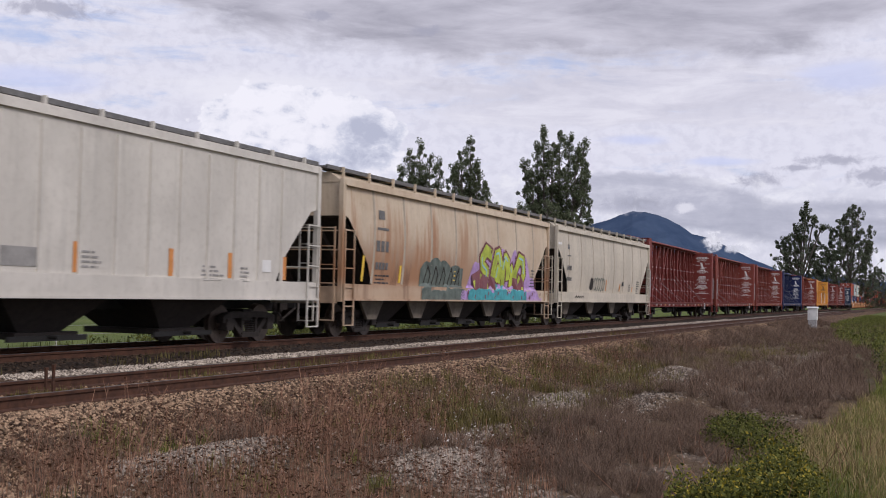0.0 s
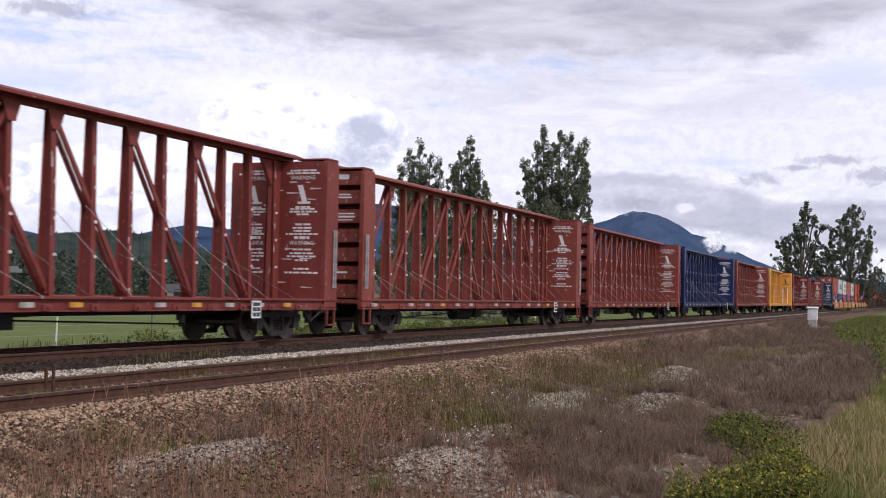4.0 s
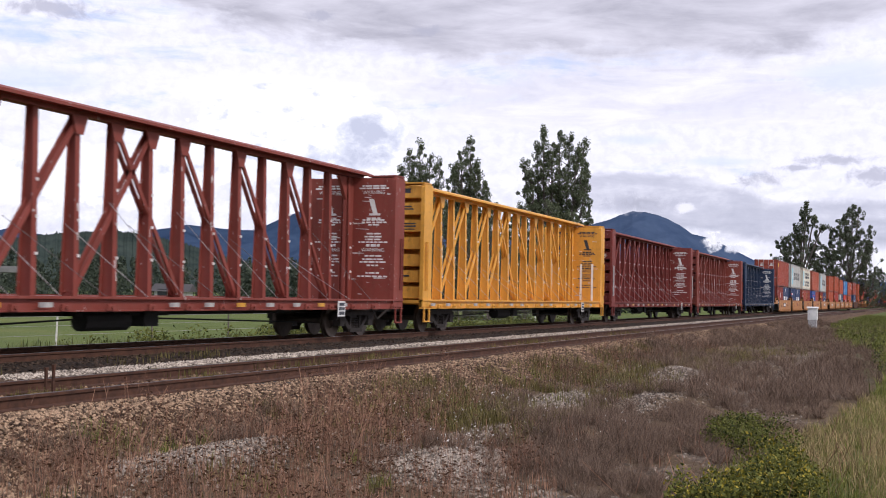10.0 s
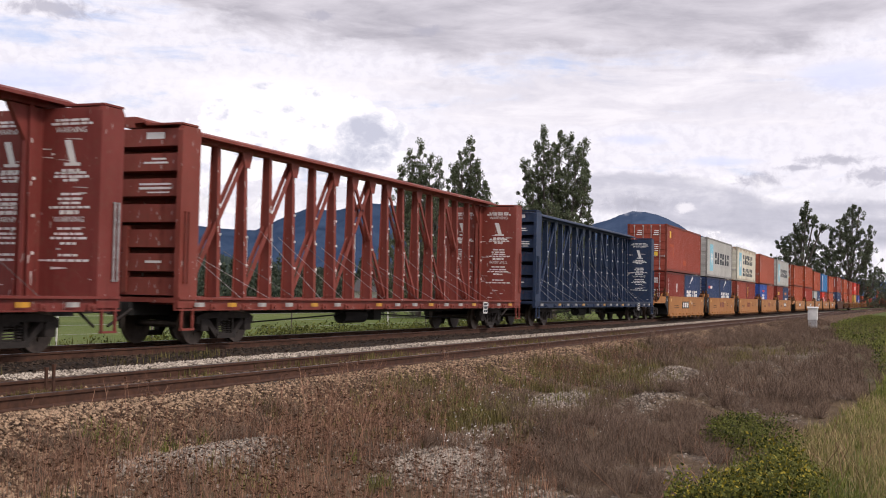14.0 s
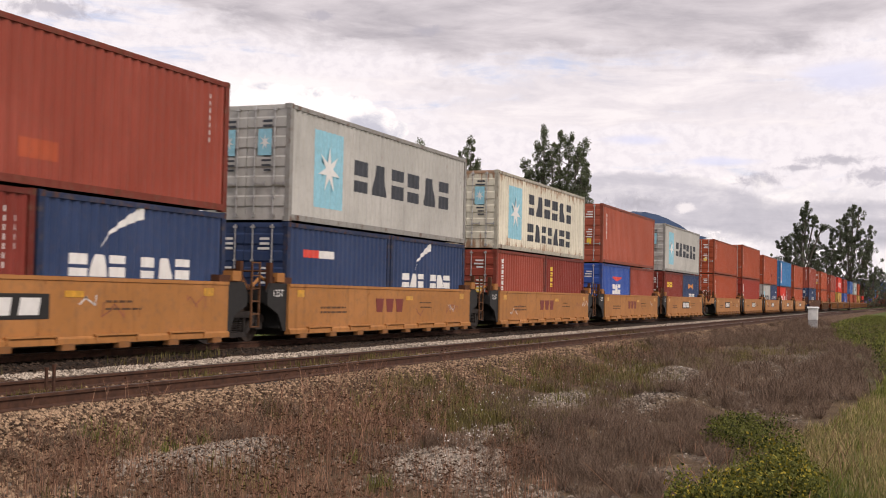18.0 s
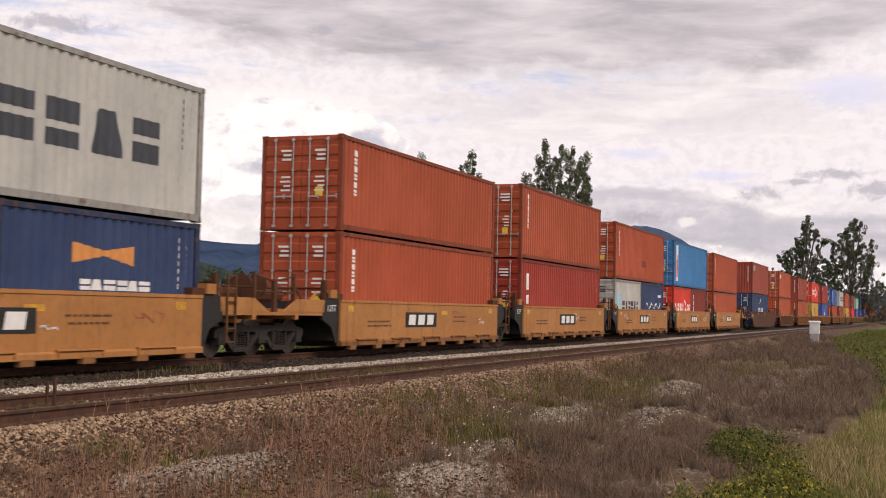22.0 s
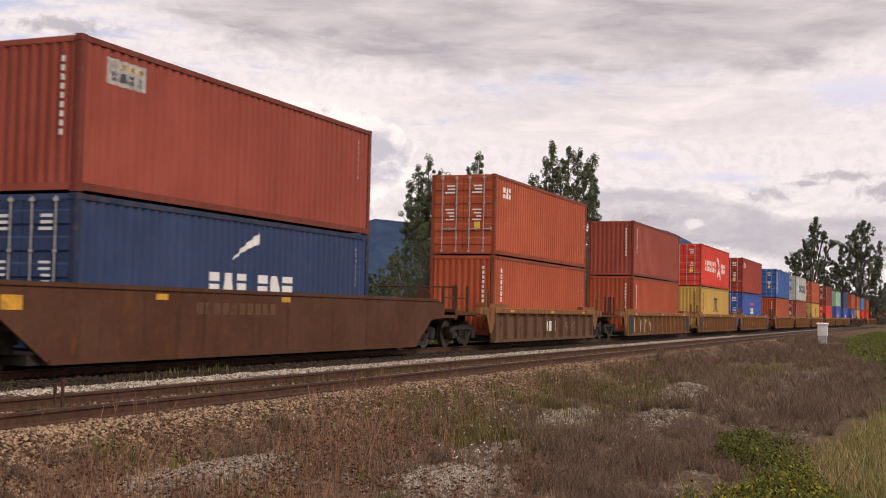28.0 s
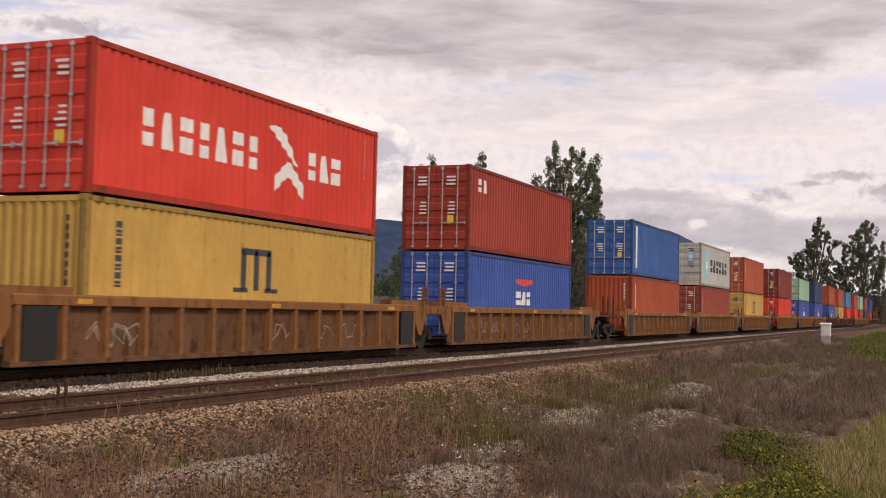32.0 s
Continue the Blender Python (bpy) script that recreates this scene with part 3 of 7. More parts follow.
cloud_sheet("cloud_cap", 12.5, 4.55, 2.6, 0.72, 3900, (0.53, 0.54, 0.615), 1.3, 2.0, "soft grey cloud lying on the mountain top")
cloud_sheet("cloud_wisp", 9.0, 2.85, 0.75, 0.75, 3700, (0.93, 0.93, 0.96), 2.6, 5.0, "white wisp of cloud on the mountain slope")
cloud_sheet("cloud_shred", 8.0, 2.45, 1.1, 0.35, 3650, (0.80, 0.81, 0.86), 2.4, 9.0, "pale shred of cloud along the mountain slope")
cloud_sheet("cloud_fog", 33.0, 4.1, 5.0, 0.9, 3100, (0.95, 0.95, 0.97), 0.9, 3.0, "white cloud lying along the hazy mountain")
cloud_sheet("cloud_roll", 27.2, 4.75, 3.0, 0.6, 3050, (0.74, 0.75, 0.81), 1.1, 6.0, "grey roll of cloud on the mountain crest")
cloud_sheet("cloud_drift", 42.5, 3.4, 4.5, 0.8, 3080, (0.92, 0.92, 0.95), 0.9, 8.0, "white drift of cloud over the valley")


# ---- trees ----
BARK = plain("grey_bark", (0.12, 0.10, 0.085), 0.9, 0.0, 0.4, 6.0)
POPLAR = leafy("cottonwood_leaves", (0.05, 0.063, 0.036), (0.18, 0.205, 0.12), 0.6, 0.4)
# The next two foliage colours are greyed to carry the haze of distance.
CONIFER = leafy("hazed_dark_needles", (0.03, 0.04, 0.03), (0.085, 0.105, 0.07), 0.1, 0.2)
FAR_POPLAR = leafy("hazy_cottonwood_leaves", (0.055, 0.068, 0.046), (0.17, 0.19, 0.125), 0.6, 0.4)


def leaf_cloud(centres, radii, count, size, seed):
    """Many small leaf faces scattered through lumps."""
    r = np.random.default_rng(seed)
    pick = r.integers(0, len(centres), count)
    d = r.normal(size=(count, 3))
    d /= np.linalg.norm(d, axis=1)[:, None]
    d *= (r.uniform(0.25, 1.0, count) ** 0.6)[:, None]
    p = centres[pick] + d * radii[pick]
    u = r.normal(size=(count, 3))
    u /= np.linalg.norm(u, axis=1)[:, None]
    w = np.cross(u, r.normal(size=(count, 3)))
    w /= np.linalg.norm(w, axis=1)[:, None]
    s = (size * r.uniform(0.6, 1.4, count))[:, None]
    v = np.stack([p - u * s, p + w * s * 0.55, p + u * s, p - w * s * 0.55], 1)
    return v, np.arange(count * 4).reshape(-1, 4)


def tree(x, y, z, tall, lobes, seed, label, leaves=9000, leaf=0.28, mat=POPLAR, clumps=80):
    """lobes: upright plumes of leaf as (offset across the view, bottom, top, half width), in shares of the height."""
    t = new("tree")
    t.location = (x, y, z)
    tagged(t, label, "tree", "trees beside the line")
    r = random.Random(seed)
    wood = Shape()
    across = Vector((y, -x, 0)).normalized()
    deep = Vector((x, y, 0)).normalized()
    top_off = sum(o for o, lo, hi, w in lobes if hi > 0.9) / max(1, sum(1 for o, lo, hi, w in lobes if hi > 0.9))
    fork = across * (top_off * tall * 0.4) + Vector((0, 0, tall * 0.28))
    wood.rod((0, 0, -0.3), fork, tall * 0.018, 8, tall * 0.013)
    cs, rs = [], []
    for off, lo, hi, wide in lobes:
        back = deep * (r.uniform(-1.0, 1.0) * max(wide, 0.5 * abs(off)) * tall)
        foot = across * (off * tall * 0.8) + back * 0.7 + Vector((0, 0, lo * tall))
        tip = across * (off * tall) + back + Vector((0, 0, hi * tall))
        root = Vector((0, 0, tall * 0.2)).lerp(fork, r.uniform(0.2, 1.0)) if lo > 0.25 else Vector((0, 0, tall * 0.06))
        wood.rod(root, foot.lerp(tip, 0.25), tall * 0.009, 6, tall * 0.006)
        wood.rod(foot.lerp(tip, 0.25), tip, tall * 0.006, 5, tall * 0.001)
        wide = wide * 1.25 + 0.012
        n = max(14, int(clumps * (hi - lo) * (0.6 + 9 * wide)))
        for i in range(n):
            w = (i + r.random()) / n
            girth = wide * tall * min(1.0, 0.5 + 2.0 * w, 0.16 + 1.1 * (1.0 - w)) * r.uniform(0.5, 2.1)
            a = r.uniform(0, 6.283)
            reach = girth * math.sqrt(r.uniform(0.05, 1.0))
            c = foot.lerp(tip, w)
            end = c + Vector((math.cos(a), math.sin(a), 0)) * reach + Vector((0, 0, reach * r.uniform(0.2, 0.8)))
            wood.rod(c - Vector((0, 0, reach * 0.5)), end, tall * 0.0022, 4, tall * 0.0006)
            cs.append(tuple(end))
            g = tall * 0.0165 * r.uniform(0.5, 1.5)
            rs.append((g, g, g * r.uniform(0.9, 1.6)))
    part("trunk", wood, BARK, t)
    v, f = leaf_cloud(np.array(cs), np.array(rs), leaves, leaf, seed)
    me = bpy.data.meshes.new("crown")
    me.from_pydata(v.reshape(-1, 3).tolist(), [], f.tolist())
    me.materials.append(None)
    part("crown", me, mat, t)
    return t


def bearing(az, dist):
    return dist * math.cos(radians(az)), dist * math.sin(radians(az))


def tall_at(dist, el):
    return math.tan(radians(el)) * dist + 1.3 + 1.0


tree(*bearing(23.0, 118), -1.0, tall_at(118, 7.3), [(-0.01, 0.53, 1.00, 0.035), (-0.07, 0.53, 0.95, 0.035), (0.05, 0.53, 0.92, 0.035), (0.11, 0.53, 0.90, 0.029), (-0.11, 0.46, 0.85, 0.038), (-0.05, 0.40, 0.85, 0.051), (0.03, 0.40, 0.82, 0.057), (0.00, 0.08, 0.78, 0.096), (-0.14, 0.15, 0.62, 0.057), (0.10, 0.15, 0.72, 0.057), (-0.07, 0.08, 0.72, 0.076), (-0.20, 0.07, 0.43, 0.051)], 11, "slender open-crowned cottonwood in full green leaf", 60000, 0.075)
tree(*bearing(20.7, 116), -1.0, tall_at(116, 7.5), [(0.01, 0.58, 1.00, 0.034), (-0.04, 0.52, 0.92, 0.044), (0.05, 0.46, 0.86, 0.038), (-0.08, 0.43, 0.85, 0.044), (0.01, 0.33, 0.83, 0.075), (0.09, 0.30, 0.76, 0.044), (-0.01, 0.08, 0.71, 0.107), (-0.10, 0.14, 0.68, 0.063), (0.11, 0.11, 0.65, 0.063)], 12, "dense dark green cottonwood with a pointed top", 60000, 0.075)
tree(*bearing(16.5, 120), -1.0, tall_at(120, 8.0), [(-0.07, 0.53, 1.00, 0.039), (0.02, 0.50, 0.99, 0.036), (0.07, 0.47, 0.97, 0.045), (0.15, 0.59, 0.95, 0.027), (-0.17, 0.57, 0.84, 0.030), (-0.10, 0.44, 0.92, 0.039), (-0.02, 0.44, 0.91, 0.042), (0.11, 0.44, 0.89, 0.042), (0.17, 0.65, 0.83, 0.024), (0.16, 0.50, 0.72, 0.036), (-0.13, 0.50, 0.77, 0.033), (0.00, 0.11, 0.71, 0.108), (-0.08, 0.14, 0.68, 0.078), (0.09, 0.14, 0.68, 0.078), (-0.16, 0.14, 0.59, 0.054), (0.18, 0.14, 0.56, 0.048)], 13, "broad many-stemmed cottonwood standing beyond the line", 90000, 0.076)
tree(*bearing(5.1, 330), -1.0, tall_at(330, 4.62), [(0.05, 0.64, 1.00, 0.034), (0.02, 0.59, 0.92, 0.039), (-0.05, 0.39, 0.79, 0.049), (-0.13, 0.29, 0.67, 0.069), (0.13, 0.77, 0.86, 0.029), (-0.20, 0.54, 0.63, 0.029), (-0.01, 0.10, 0.69, 0.098), (0.15, 0.39, 0.73, 0.039), (0.09, 0.10, 0.59, 0.078), (-0.11, 0.10, 0.54, 0.088), (0.21, 0.73, 0.77, 0.025)], 14, "ragged old cottonwood with a thin leaning top", 40000, 0.17, FAR_POPLAR)
tree(*bearing(2.95, 330), -1.0, tall_at(330, 4.46), [(0.03, 0.61, 1.00, 0.061), (-0.03, 0.56, 0.92, 0.061), (0.09, 0.81, 0.98, 0.040), (-0.09, 0.51, 0.86, 0.051), (0.18, 0.45, 0.80, 0.045), (0.10, 0.30, 0.76, 0.071), (-0.16, 0.20, 0.78, 0.061), (-0.01, 0.05, 0.71, 0.141), (0.17, 0.10, 0.66, 0.081), (-0.22, 0.08, 0.61, 0.061), (-0.12, 0.05, 0.56, 0.101), (0.23, 0.05, 0.40, 0.061), (-0.30, 0.05, 0.45, 0.061)], 15, "heavy dark cottonwood among the far trees", 60000, 0.17, FAR_POPLAR)
LOW = [(0.0, 0.0, 1.0, 0.14), (-0.2, 0.0, 0.84, 0.15), (0.2, 0.0, 0.88, 0.15), (-0.38, 0.0, 0.6, 0.15), (0.38, 0.0, 0.66, 0.15)]
tree(*bearing(1.2, 420), -1.0, tall_at(420, 1.9), LOW, 16, "small dark roadside tree far down the line", 9000, 0.3, FAR_POPLAR)
tree(*bearing(22.2, 112), -1.0, tall_at(112, 4.9), LOW, 17, "bushy young cottonwood leafed down to the ground", 20000, 0.09, POPLAR)
tree(*bearing(19.6, 110), -1.0, tall_at(110, 4.4), LOW, 18, "bushy young cottonwood below the taller trees", 18000, 0.09, POPLAR)
tree(*bearing(16.9, 114), -1.0, tall_at(114, 4.6), LOW, 19, "broad low cottonwood filling the gap between trunks", 18000, 0.09, POPLAR)


def wood_edge():
    """The far tree line across the fields, one joined mass of many crowns."""
    r = np.random.default_rng(21)
    cs, rs = [], []
    for i in range(620):
        az = r.uniform(8, 64)
        d = r.uniform(170, 280) if az > 13 else r.uniform(330, 480)
        h = math.tan(radians(r.uniform(0.6, 1.7))) * d + 2.3
        x, y = bearing(az, d)
        for j in range(5):
            w = (j + 0.5) / 5
            cs.append((x, y, -1 + h * w))
            g = h * r.uniform(0.20, 0.40) * (1.2 - w)
            rs.append((g, g, h * 0.14))
    v, f = leaf_cloud(np.array(cs), np.array(rs), 120000, 0.32, 22)
    stuff("far_trees", v, f, CONIFER, "dark row of distant trees along the field edge", "woodland")


wood_edge()


# ---- running gear shared by all cars ----
WHEEL_R = 0.44


def wheelset_shape():
    s = Shape()
    s.rod((0, -0.95, 0), (0, 0.95, 0), 0.08, 8)
    for side in (-1, 1):
        n = 24
        for r, y0, y1 in ((WHEEL_R, 0.70, 0.80), (WHEEL_R + 0.03, 0.665, 0.70), (0.15, 0.80, 0.90)):
            s.prism([(r * math.cos(2 * math.pi * i / n), r * math.sin(2 * math.pi * i / n)) for i in range(n)], "y", side * y0, side * y1)
        for i in range(5):
            a = i * 1.2566
            s.box(0.2 * math.cos(a) - 0.035, 0.2 * math.cos(a) + 0.035, min(side * 0.80, side * 0.815), max(side * 0.80, side * 0.815), 0.2 * math.sin(a) - 0.035, 0.2 * math.sin(a) + 0.035)
    return s


def sideframe_shape():
    s = Shape()
    top = [(-1.15, 0.46), (-1.15, 0.62), (-0.95, 0.68), (-0.55, 0.72), (0.55, 0.72), (0.95, 0.68), (1.15, 0.62), (1.15, 0.46), (0.98, 0.46), (0.92, 0.56), (0.5, 0.58), (-0.5, 0.58), (-0.92, 0.56), (-0.98, 0.46)]
    s.prism(top, "y", -0.09, 0.09)
    s.prism([(-0.85, 0.56), (-0.66, 0.56), (-0.28, 0.24), (-0.36, 0.14)], "y", -0.08, 0.08)
    s.prism([(0.66, 0.56), (0.85, 0.56), (0.36, 0.14), (0.28, 0.24)], "y", -0.08, 0.08)
    s.box(-0.37, 0.37, -0.11, 0.11, 0.13, 0.24)
    for x in (-0.34, 0.26):
        s.box(x, x + 0.08, -0.08, 0.08, 0.24, 0.58)
    for x in (-0.89, 0.89):
        s.box(x - 0.14, x + 0.14, -0.12, 0.10, 0.30, 0.56)
    return s


def springs_shape():
    s = Shape()
    for x in (-0.17, 0.0, 0.17):
        for i in range(6):
            s.rod((x, 0, 0.25 + i * 0.05), (x, 0, 0.275 + i * 0.05), 0.075, 8)
    return s


def bogie(parent, x, spin=True, near=True):
    b = part("bogie", shared("bolster", lambda: Shape().box(-0.2, 0.2, -1.0, 1.0, 0.50, 0.78).box(-0.32, 0.32, -0.25, 0.25, 0.76, 0.86)), DARK, parent, at=pose(x, 0, RAIL_Z))
    for y in (-0.98, 0.98):
        f = part("sideframe", shared("sideframe", sideframe_shape), DARK, b, at=pose(0, y, 0))
        if near and y < 0:
            part("spring_nest", shared("springs", springs_shape), DARK, b, at=pose(0, y, 0))
    for dx in (-0.89, 0.89):
        w = part("wheelset", shared("wheelset", wheelset_shape), WHEEL, b, at=pose(dx, 0, WHEEL_R))
        if spin:
            ROLLING.append((w, dx))
    return b


def coupler(parent, x, way):
    """way: +1 at the end that points to +x."""
    s = Shape().box(min(0, 0.62 * way), max(0, 0.62 * way), -0.09, 0.09, 0.80, 0.98).box(min(0.55 * way, 0.85 * way), max(0.55 * way, 0.85 * way), -0.15, 0.15, 0.76, 1.02)
    s.rod((0.1 * way, -0.35, 0.85), (0.75 * way, -0.25, 0.5), 0.03, 6)
    part("coupler", s, DARK, parent, at=pose(x, 0, 0))


def ladder_shape(z0, z1, width=0.42, gap=0.42):
    s = Shape()
    for x in (0, width):
        s.box(x - 0.02, x + 0.02, -0.02, 0.02, z0, z1)
    n = max(2, int((z1 - z0) / gap))
    for i in range(n + 1):
        z = z0 + (z1 - z0 - 0.04) * i / n
        s.box(0, width, -0.015, 0.015, z, z + 0.03)
    return s


def bars_shape(rows):
    """Flat bars on a side: (x0, x1, z0, z1), 4 mm thick, outside y = 0."""
    s = Shape()
    for x0, x1, z0, z1 in rows:
        s.box(x0, x1, -0.004, 0.0, z0, z1)
    return s


def lines(x0, x1, top, count, step, height=0.05, seed=0, ragged=0.4):
    """Rows of small unreadable writing as short bars."""
    r = random.Random(seed)
    out = []
    for i in range(count):
        z = top - i * step
        x = x0 + r.uniform(0, ragged * 0.3) * (x1 - x0)
        end = x1 - r.uniform(0, ragged) * (x1 - x0)
        while x < end:
            w = min(r.uniform(0.08, 0.3), end - x)
            out.append((x, x + w, z - height, z))
            x += w + 0.045
    return out


# ---- covered hoppers ----
def hopper_y(z, curved):
    if not curved:
        return 1.58
    return 1.50 + 0.11 * math.sin(math.pi * min(1, max(0, (z - 1.3) / 3.0)))


def hopper_shape(length, curved, eave=4.22):
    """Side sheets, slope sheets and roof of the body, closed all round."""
    s = Shape()
    low = [(0.10, 3.34), (0.45, 3.26), (1.75, 2.05), (2.1, 1.52)]
    xs = [0.10, 0.45, 0.9, 1.3, 1.75, 2.1] + [2.1 + (length - 4.2) * i / 12 for i in range(1, 12)]
    xs += [length - x for x in (2.1, 1.75, 1.3, 0.9, 0.45, 0.10)]

    def zlow(x):
        d = min(x, length - x)
        return float(np.interp(d, [p[0] for p in low], [p[1] for p in low]))
    rows = 9
    for side in (-1, 1):
        grid = []
        for x in xs:
            a = zlow(x)
            for j in range(rows):
                z = a + (eave - a) * j / (rows - 1)
                grid.append((x, side * hopper_y(z, curved), z))
        n = len(xs)
        faces = [(i * rows + j, (i + 1) * rows + j, (i + 1) * rows + j + 1, i * rows + j + 1) for i in range(n - 1) for j in range(rows - 1)]
        s.add(grid, faces if side < 0 else [f[::-1] for f in faces])
    roof = [(1.52, eave), (1.2, 4.44), (0.6, 4.48), (0, 4.5), (-0.6, 4.48), (-1.2, 4.44), (-1.52, eave), (-1.45, 4.18), (1.45, 4.18)]
    s.prism(roof, "x", 0.10, length - 0.10)
    for x in (0.12, length - 0.18):
        s.box(x, x + 0.06, -1.49, 1.49, 3.30, 4.2)
    return s


def slope_shape():
    """The sheet that slopes in under the end of the body, with its stiffeners."""
    s = Shape().prism([(0.12, 3.34), (0.47, 3.26), (1.77, 2.05), (2.12, 1.5), (2.2, 1.5), (1.85, 2.1), (0.55, 3.33), (0.18, 3.42)], "y", -1.48, 1.48)
    for y in (-0.75, 0.0, 0.75):
        s.prism([(0.30, 3.2), (1.68, 1.95), (2.0, 1.5), (1.8, 1.5), (1.5, 1.9), (0.2, 3.1)], "y", y - 0.04, y + 0.04)
    return s


def side_plate_shape():
    return Shape().prism([(-0.8, 1.12), (0.8, 1.12), (0.3, 0.55), (-0.3, 0.55)], "y", -1.24, -1.16)


def hopper(x0, length, mat, label, curved, marks):
    h = vehicle("covered_hopper", x0, label, "hopper car")
    eave = 4.22 if curved else 4.36
    part("body", shared(("hopper_body", length, curved), lambda: hopper_shape(length, curved, eave)), mat, h)
    rib = shared(("eave_rail", length, curved), lambda: Shape().prism([(-0.06, eave - 0.12), (0.06, eave - 0.1), (0.06, eave + 0.06), (-0.04, eave + 0.06)], "x", 0.06, length - 0.06))
    sill = shared(("sill", length), lambda: Shape().box(0.1, length - 0.1, -0.06, 0.06, 1.10, 1.52).box(0.1, length - 0.1, -0.1, 0.1, 1.08, 1.13))
    for y in (-1.58, 1.58):
        part("eave_rail", rib, mat, h, at=pose(0, y, 0))
        part("side_sill", sill, mat, h, at=pose(0, y, 0))
    if not curved:
        post = shared("side_rib", lambda: Shape().prism([(-0.05, 0), (0.05, 0), (0.035, -0.05), (-0.035, -0.05)], "z", 1.5, 4.15))
        for i in range(15):
            part("side_rib", post, mat, h, at=pose(1.9 + i * (length - 3.8) / 14, -1.58, 0))
    else:
        def seam_shape():
            seam = Shape()
            zs = [1.55 + 2.55 * j / 8 for j in range(9)]
            for a, b in zip(zs[:-1], zs[1:]):
                ya, yb = -hopper_y(a, True), -hopper_y(b, True)
                seam.add([(-0.08, ya + 0.002, a), (-0.03, ya - 0.012, a), (0.03, ya - 0.012, a), (0.08, ya + 0.002, a), (-0.08, yb + 0.002, b), (-0.03, yb - 0.012, b), (0.03, yb - 0.012, b), (0.08, yb + 0.002, b)],
                         [(0, 1, 5, 4), (1, 2, 6, 5), (2, 3, 7, 6)])
            return seam
        for i in range(1, 9):
            part("seam", shared("hopper_seam", seam_shape), HOPPER_SEAM, h, at=pose(i * length / 9, 0, 0))
    part("centre_sill", shared(("csill", length), lambda: Shape().box(0.0, length, -0.3, 0.3, 0.85, 1.25)), BLACK, h)
    bays = 3 if length < 18.5 else 4
    w = (length - 5.6) / bays
    bay = shared(("bay", bays, round(w, 2)), lambda: Shape().add(
        [(0.05, -1.45, 1.5), (w - 0.05, -1.45, 1.5), (w - 0.05, 1.45, 1.5), (0.05, 1.45, 1.5),
         (w * 0.38, -0.75, 0.42), (w * 0.62, -0.75, 0.42), (w * 0.62, 0.75, 0.42), (w * 0.38, 0.75, 0.42)],
        [(0, 1, 2, 3), (7, 6, 5, 4), (0, 4, 5, 1), (1, 5, 6, 2), (2, 6, 7, 3), (3, 7, 4, 0)]).box(w * 0.3, w * 0.7, -0.95, 0.95, 0.34, 0.46))
    for i in range(bays):
        # shadow on these downward faces is put into their dark colour
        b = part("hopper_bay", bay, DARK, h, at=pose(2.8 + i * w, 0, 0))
        part("gate_frame", shared(("gate", round(w, 2)), lambda: Shape().box(w * 0.25, w * 0.75, -1.0, -0.94, 0.30, 0.40).rod((w * 0.5, -1.2, 0.37), (w * 0.5, -0.9, 0.37), 0.04)), BLACK, b)
    # roof walk on its brackets
    part("roof_walk", shared(("walk", length), lambda: Shape().box(-0.35, length + 0.35, -1.32, -0.90, 4.53, 4.57).box(-0.35, length + 0.35, -1.34, -1.30, 4.50, 4.60)
                             .box(-0.35, length + 0.35, -0.93, -0.89, 4.50, 4.60).box(-0.35, length + 0.35, 0.9, 1.32, 4.53, 4.57)), GRATE, h)
    bracket = shared(("walk_bracket", curved), lambda: Shape().box(-0.022 if curved else -0.04, 0.022 if curved else 0.04, -1.42, -1.35, 4.2, 4.61).box(-0.03, 0.03, -1.40, -0.9, 4.48, 4.53))
    n = int(length / 1.62)
    for i in range(n + 1):
        part("walk_bracket", bracket, mat, h, at=pose(0.5 + i * (length - 1.0) / n, 0, 0))
    part("roof_hatch", shared(("hatch", length), lambda: Shape().box(1.5, length - 1.5, -0.35, 0.35, 4.46, 4.58)), mat, h)
    for i in range(bays + 1 if curved else 0):
        part("side_plate", shared("hopper_side_plate", side_plate_shape), HOPPER_DULL, h, at=pose(2.8 + i * w, 0, 0))
    post = shared(("end_post", eave), lambda: Shape().box(-0.075, 0.075, -0.06, 0.06, 1.05, eave + 0.04))
    lad = shared(("ladder", 1), lambda: ladder_shape(0.42, 2.95, 0.55, 0.5))
    sho = shared(("ladder", 2), lambda: ladder_shape(0.55, 3.0))
    for end in (0, 1):
        X = (lambda v: length - v) if end else (lambda v: v)
        # dark colour holds the sheet's grime and the shade of the end cavity
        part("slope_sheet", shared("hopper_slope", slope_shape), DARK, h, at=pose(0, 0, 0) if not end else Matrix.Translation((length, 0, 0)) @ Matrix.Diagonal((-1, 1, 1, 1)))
        for y in (-1.58, 1.58):
            part("end_post", post, mat, h, at=pose(X(0.12), y, 0))
        part("ladder", lad, mat, h, at=pose(X(0.15) - (0.55 if end else 0), -1.67, 0))
        part("end_ladder", sho, mat, h, at=pose(X(-0.02), -1.45, 0, 0, 0, 90))
        part("end_platform", shared("end_platform", lambda: Shape().box(-0.45, 1.5, -1.5, 1.5, 1.10, 1.16).box(-0.45, -0.4, -1.5, 1.5, 1.0, 1.45)), mat, h, at=pose(X(0.5), 0, 0, 0, 0, 180 * end))
        for z in (1.9, 2.4, 2.9):
            part("hand_rail", shared("hand_rail", lambda: Shape().rod((0, -1.47, 0), (0, 1.47, 0), 0.02)), mat, h, at=pose(X(0.1), 0, z))
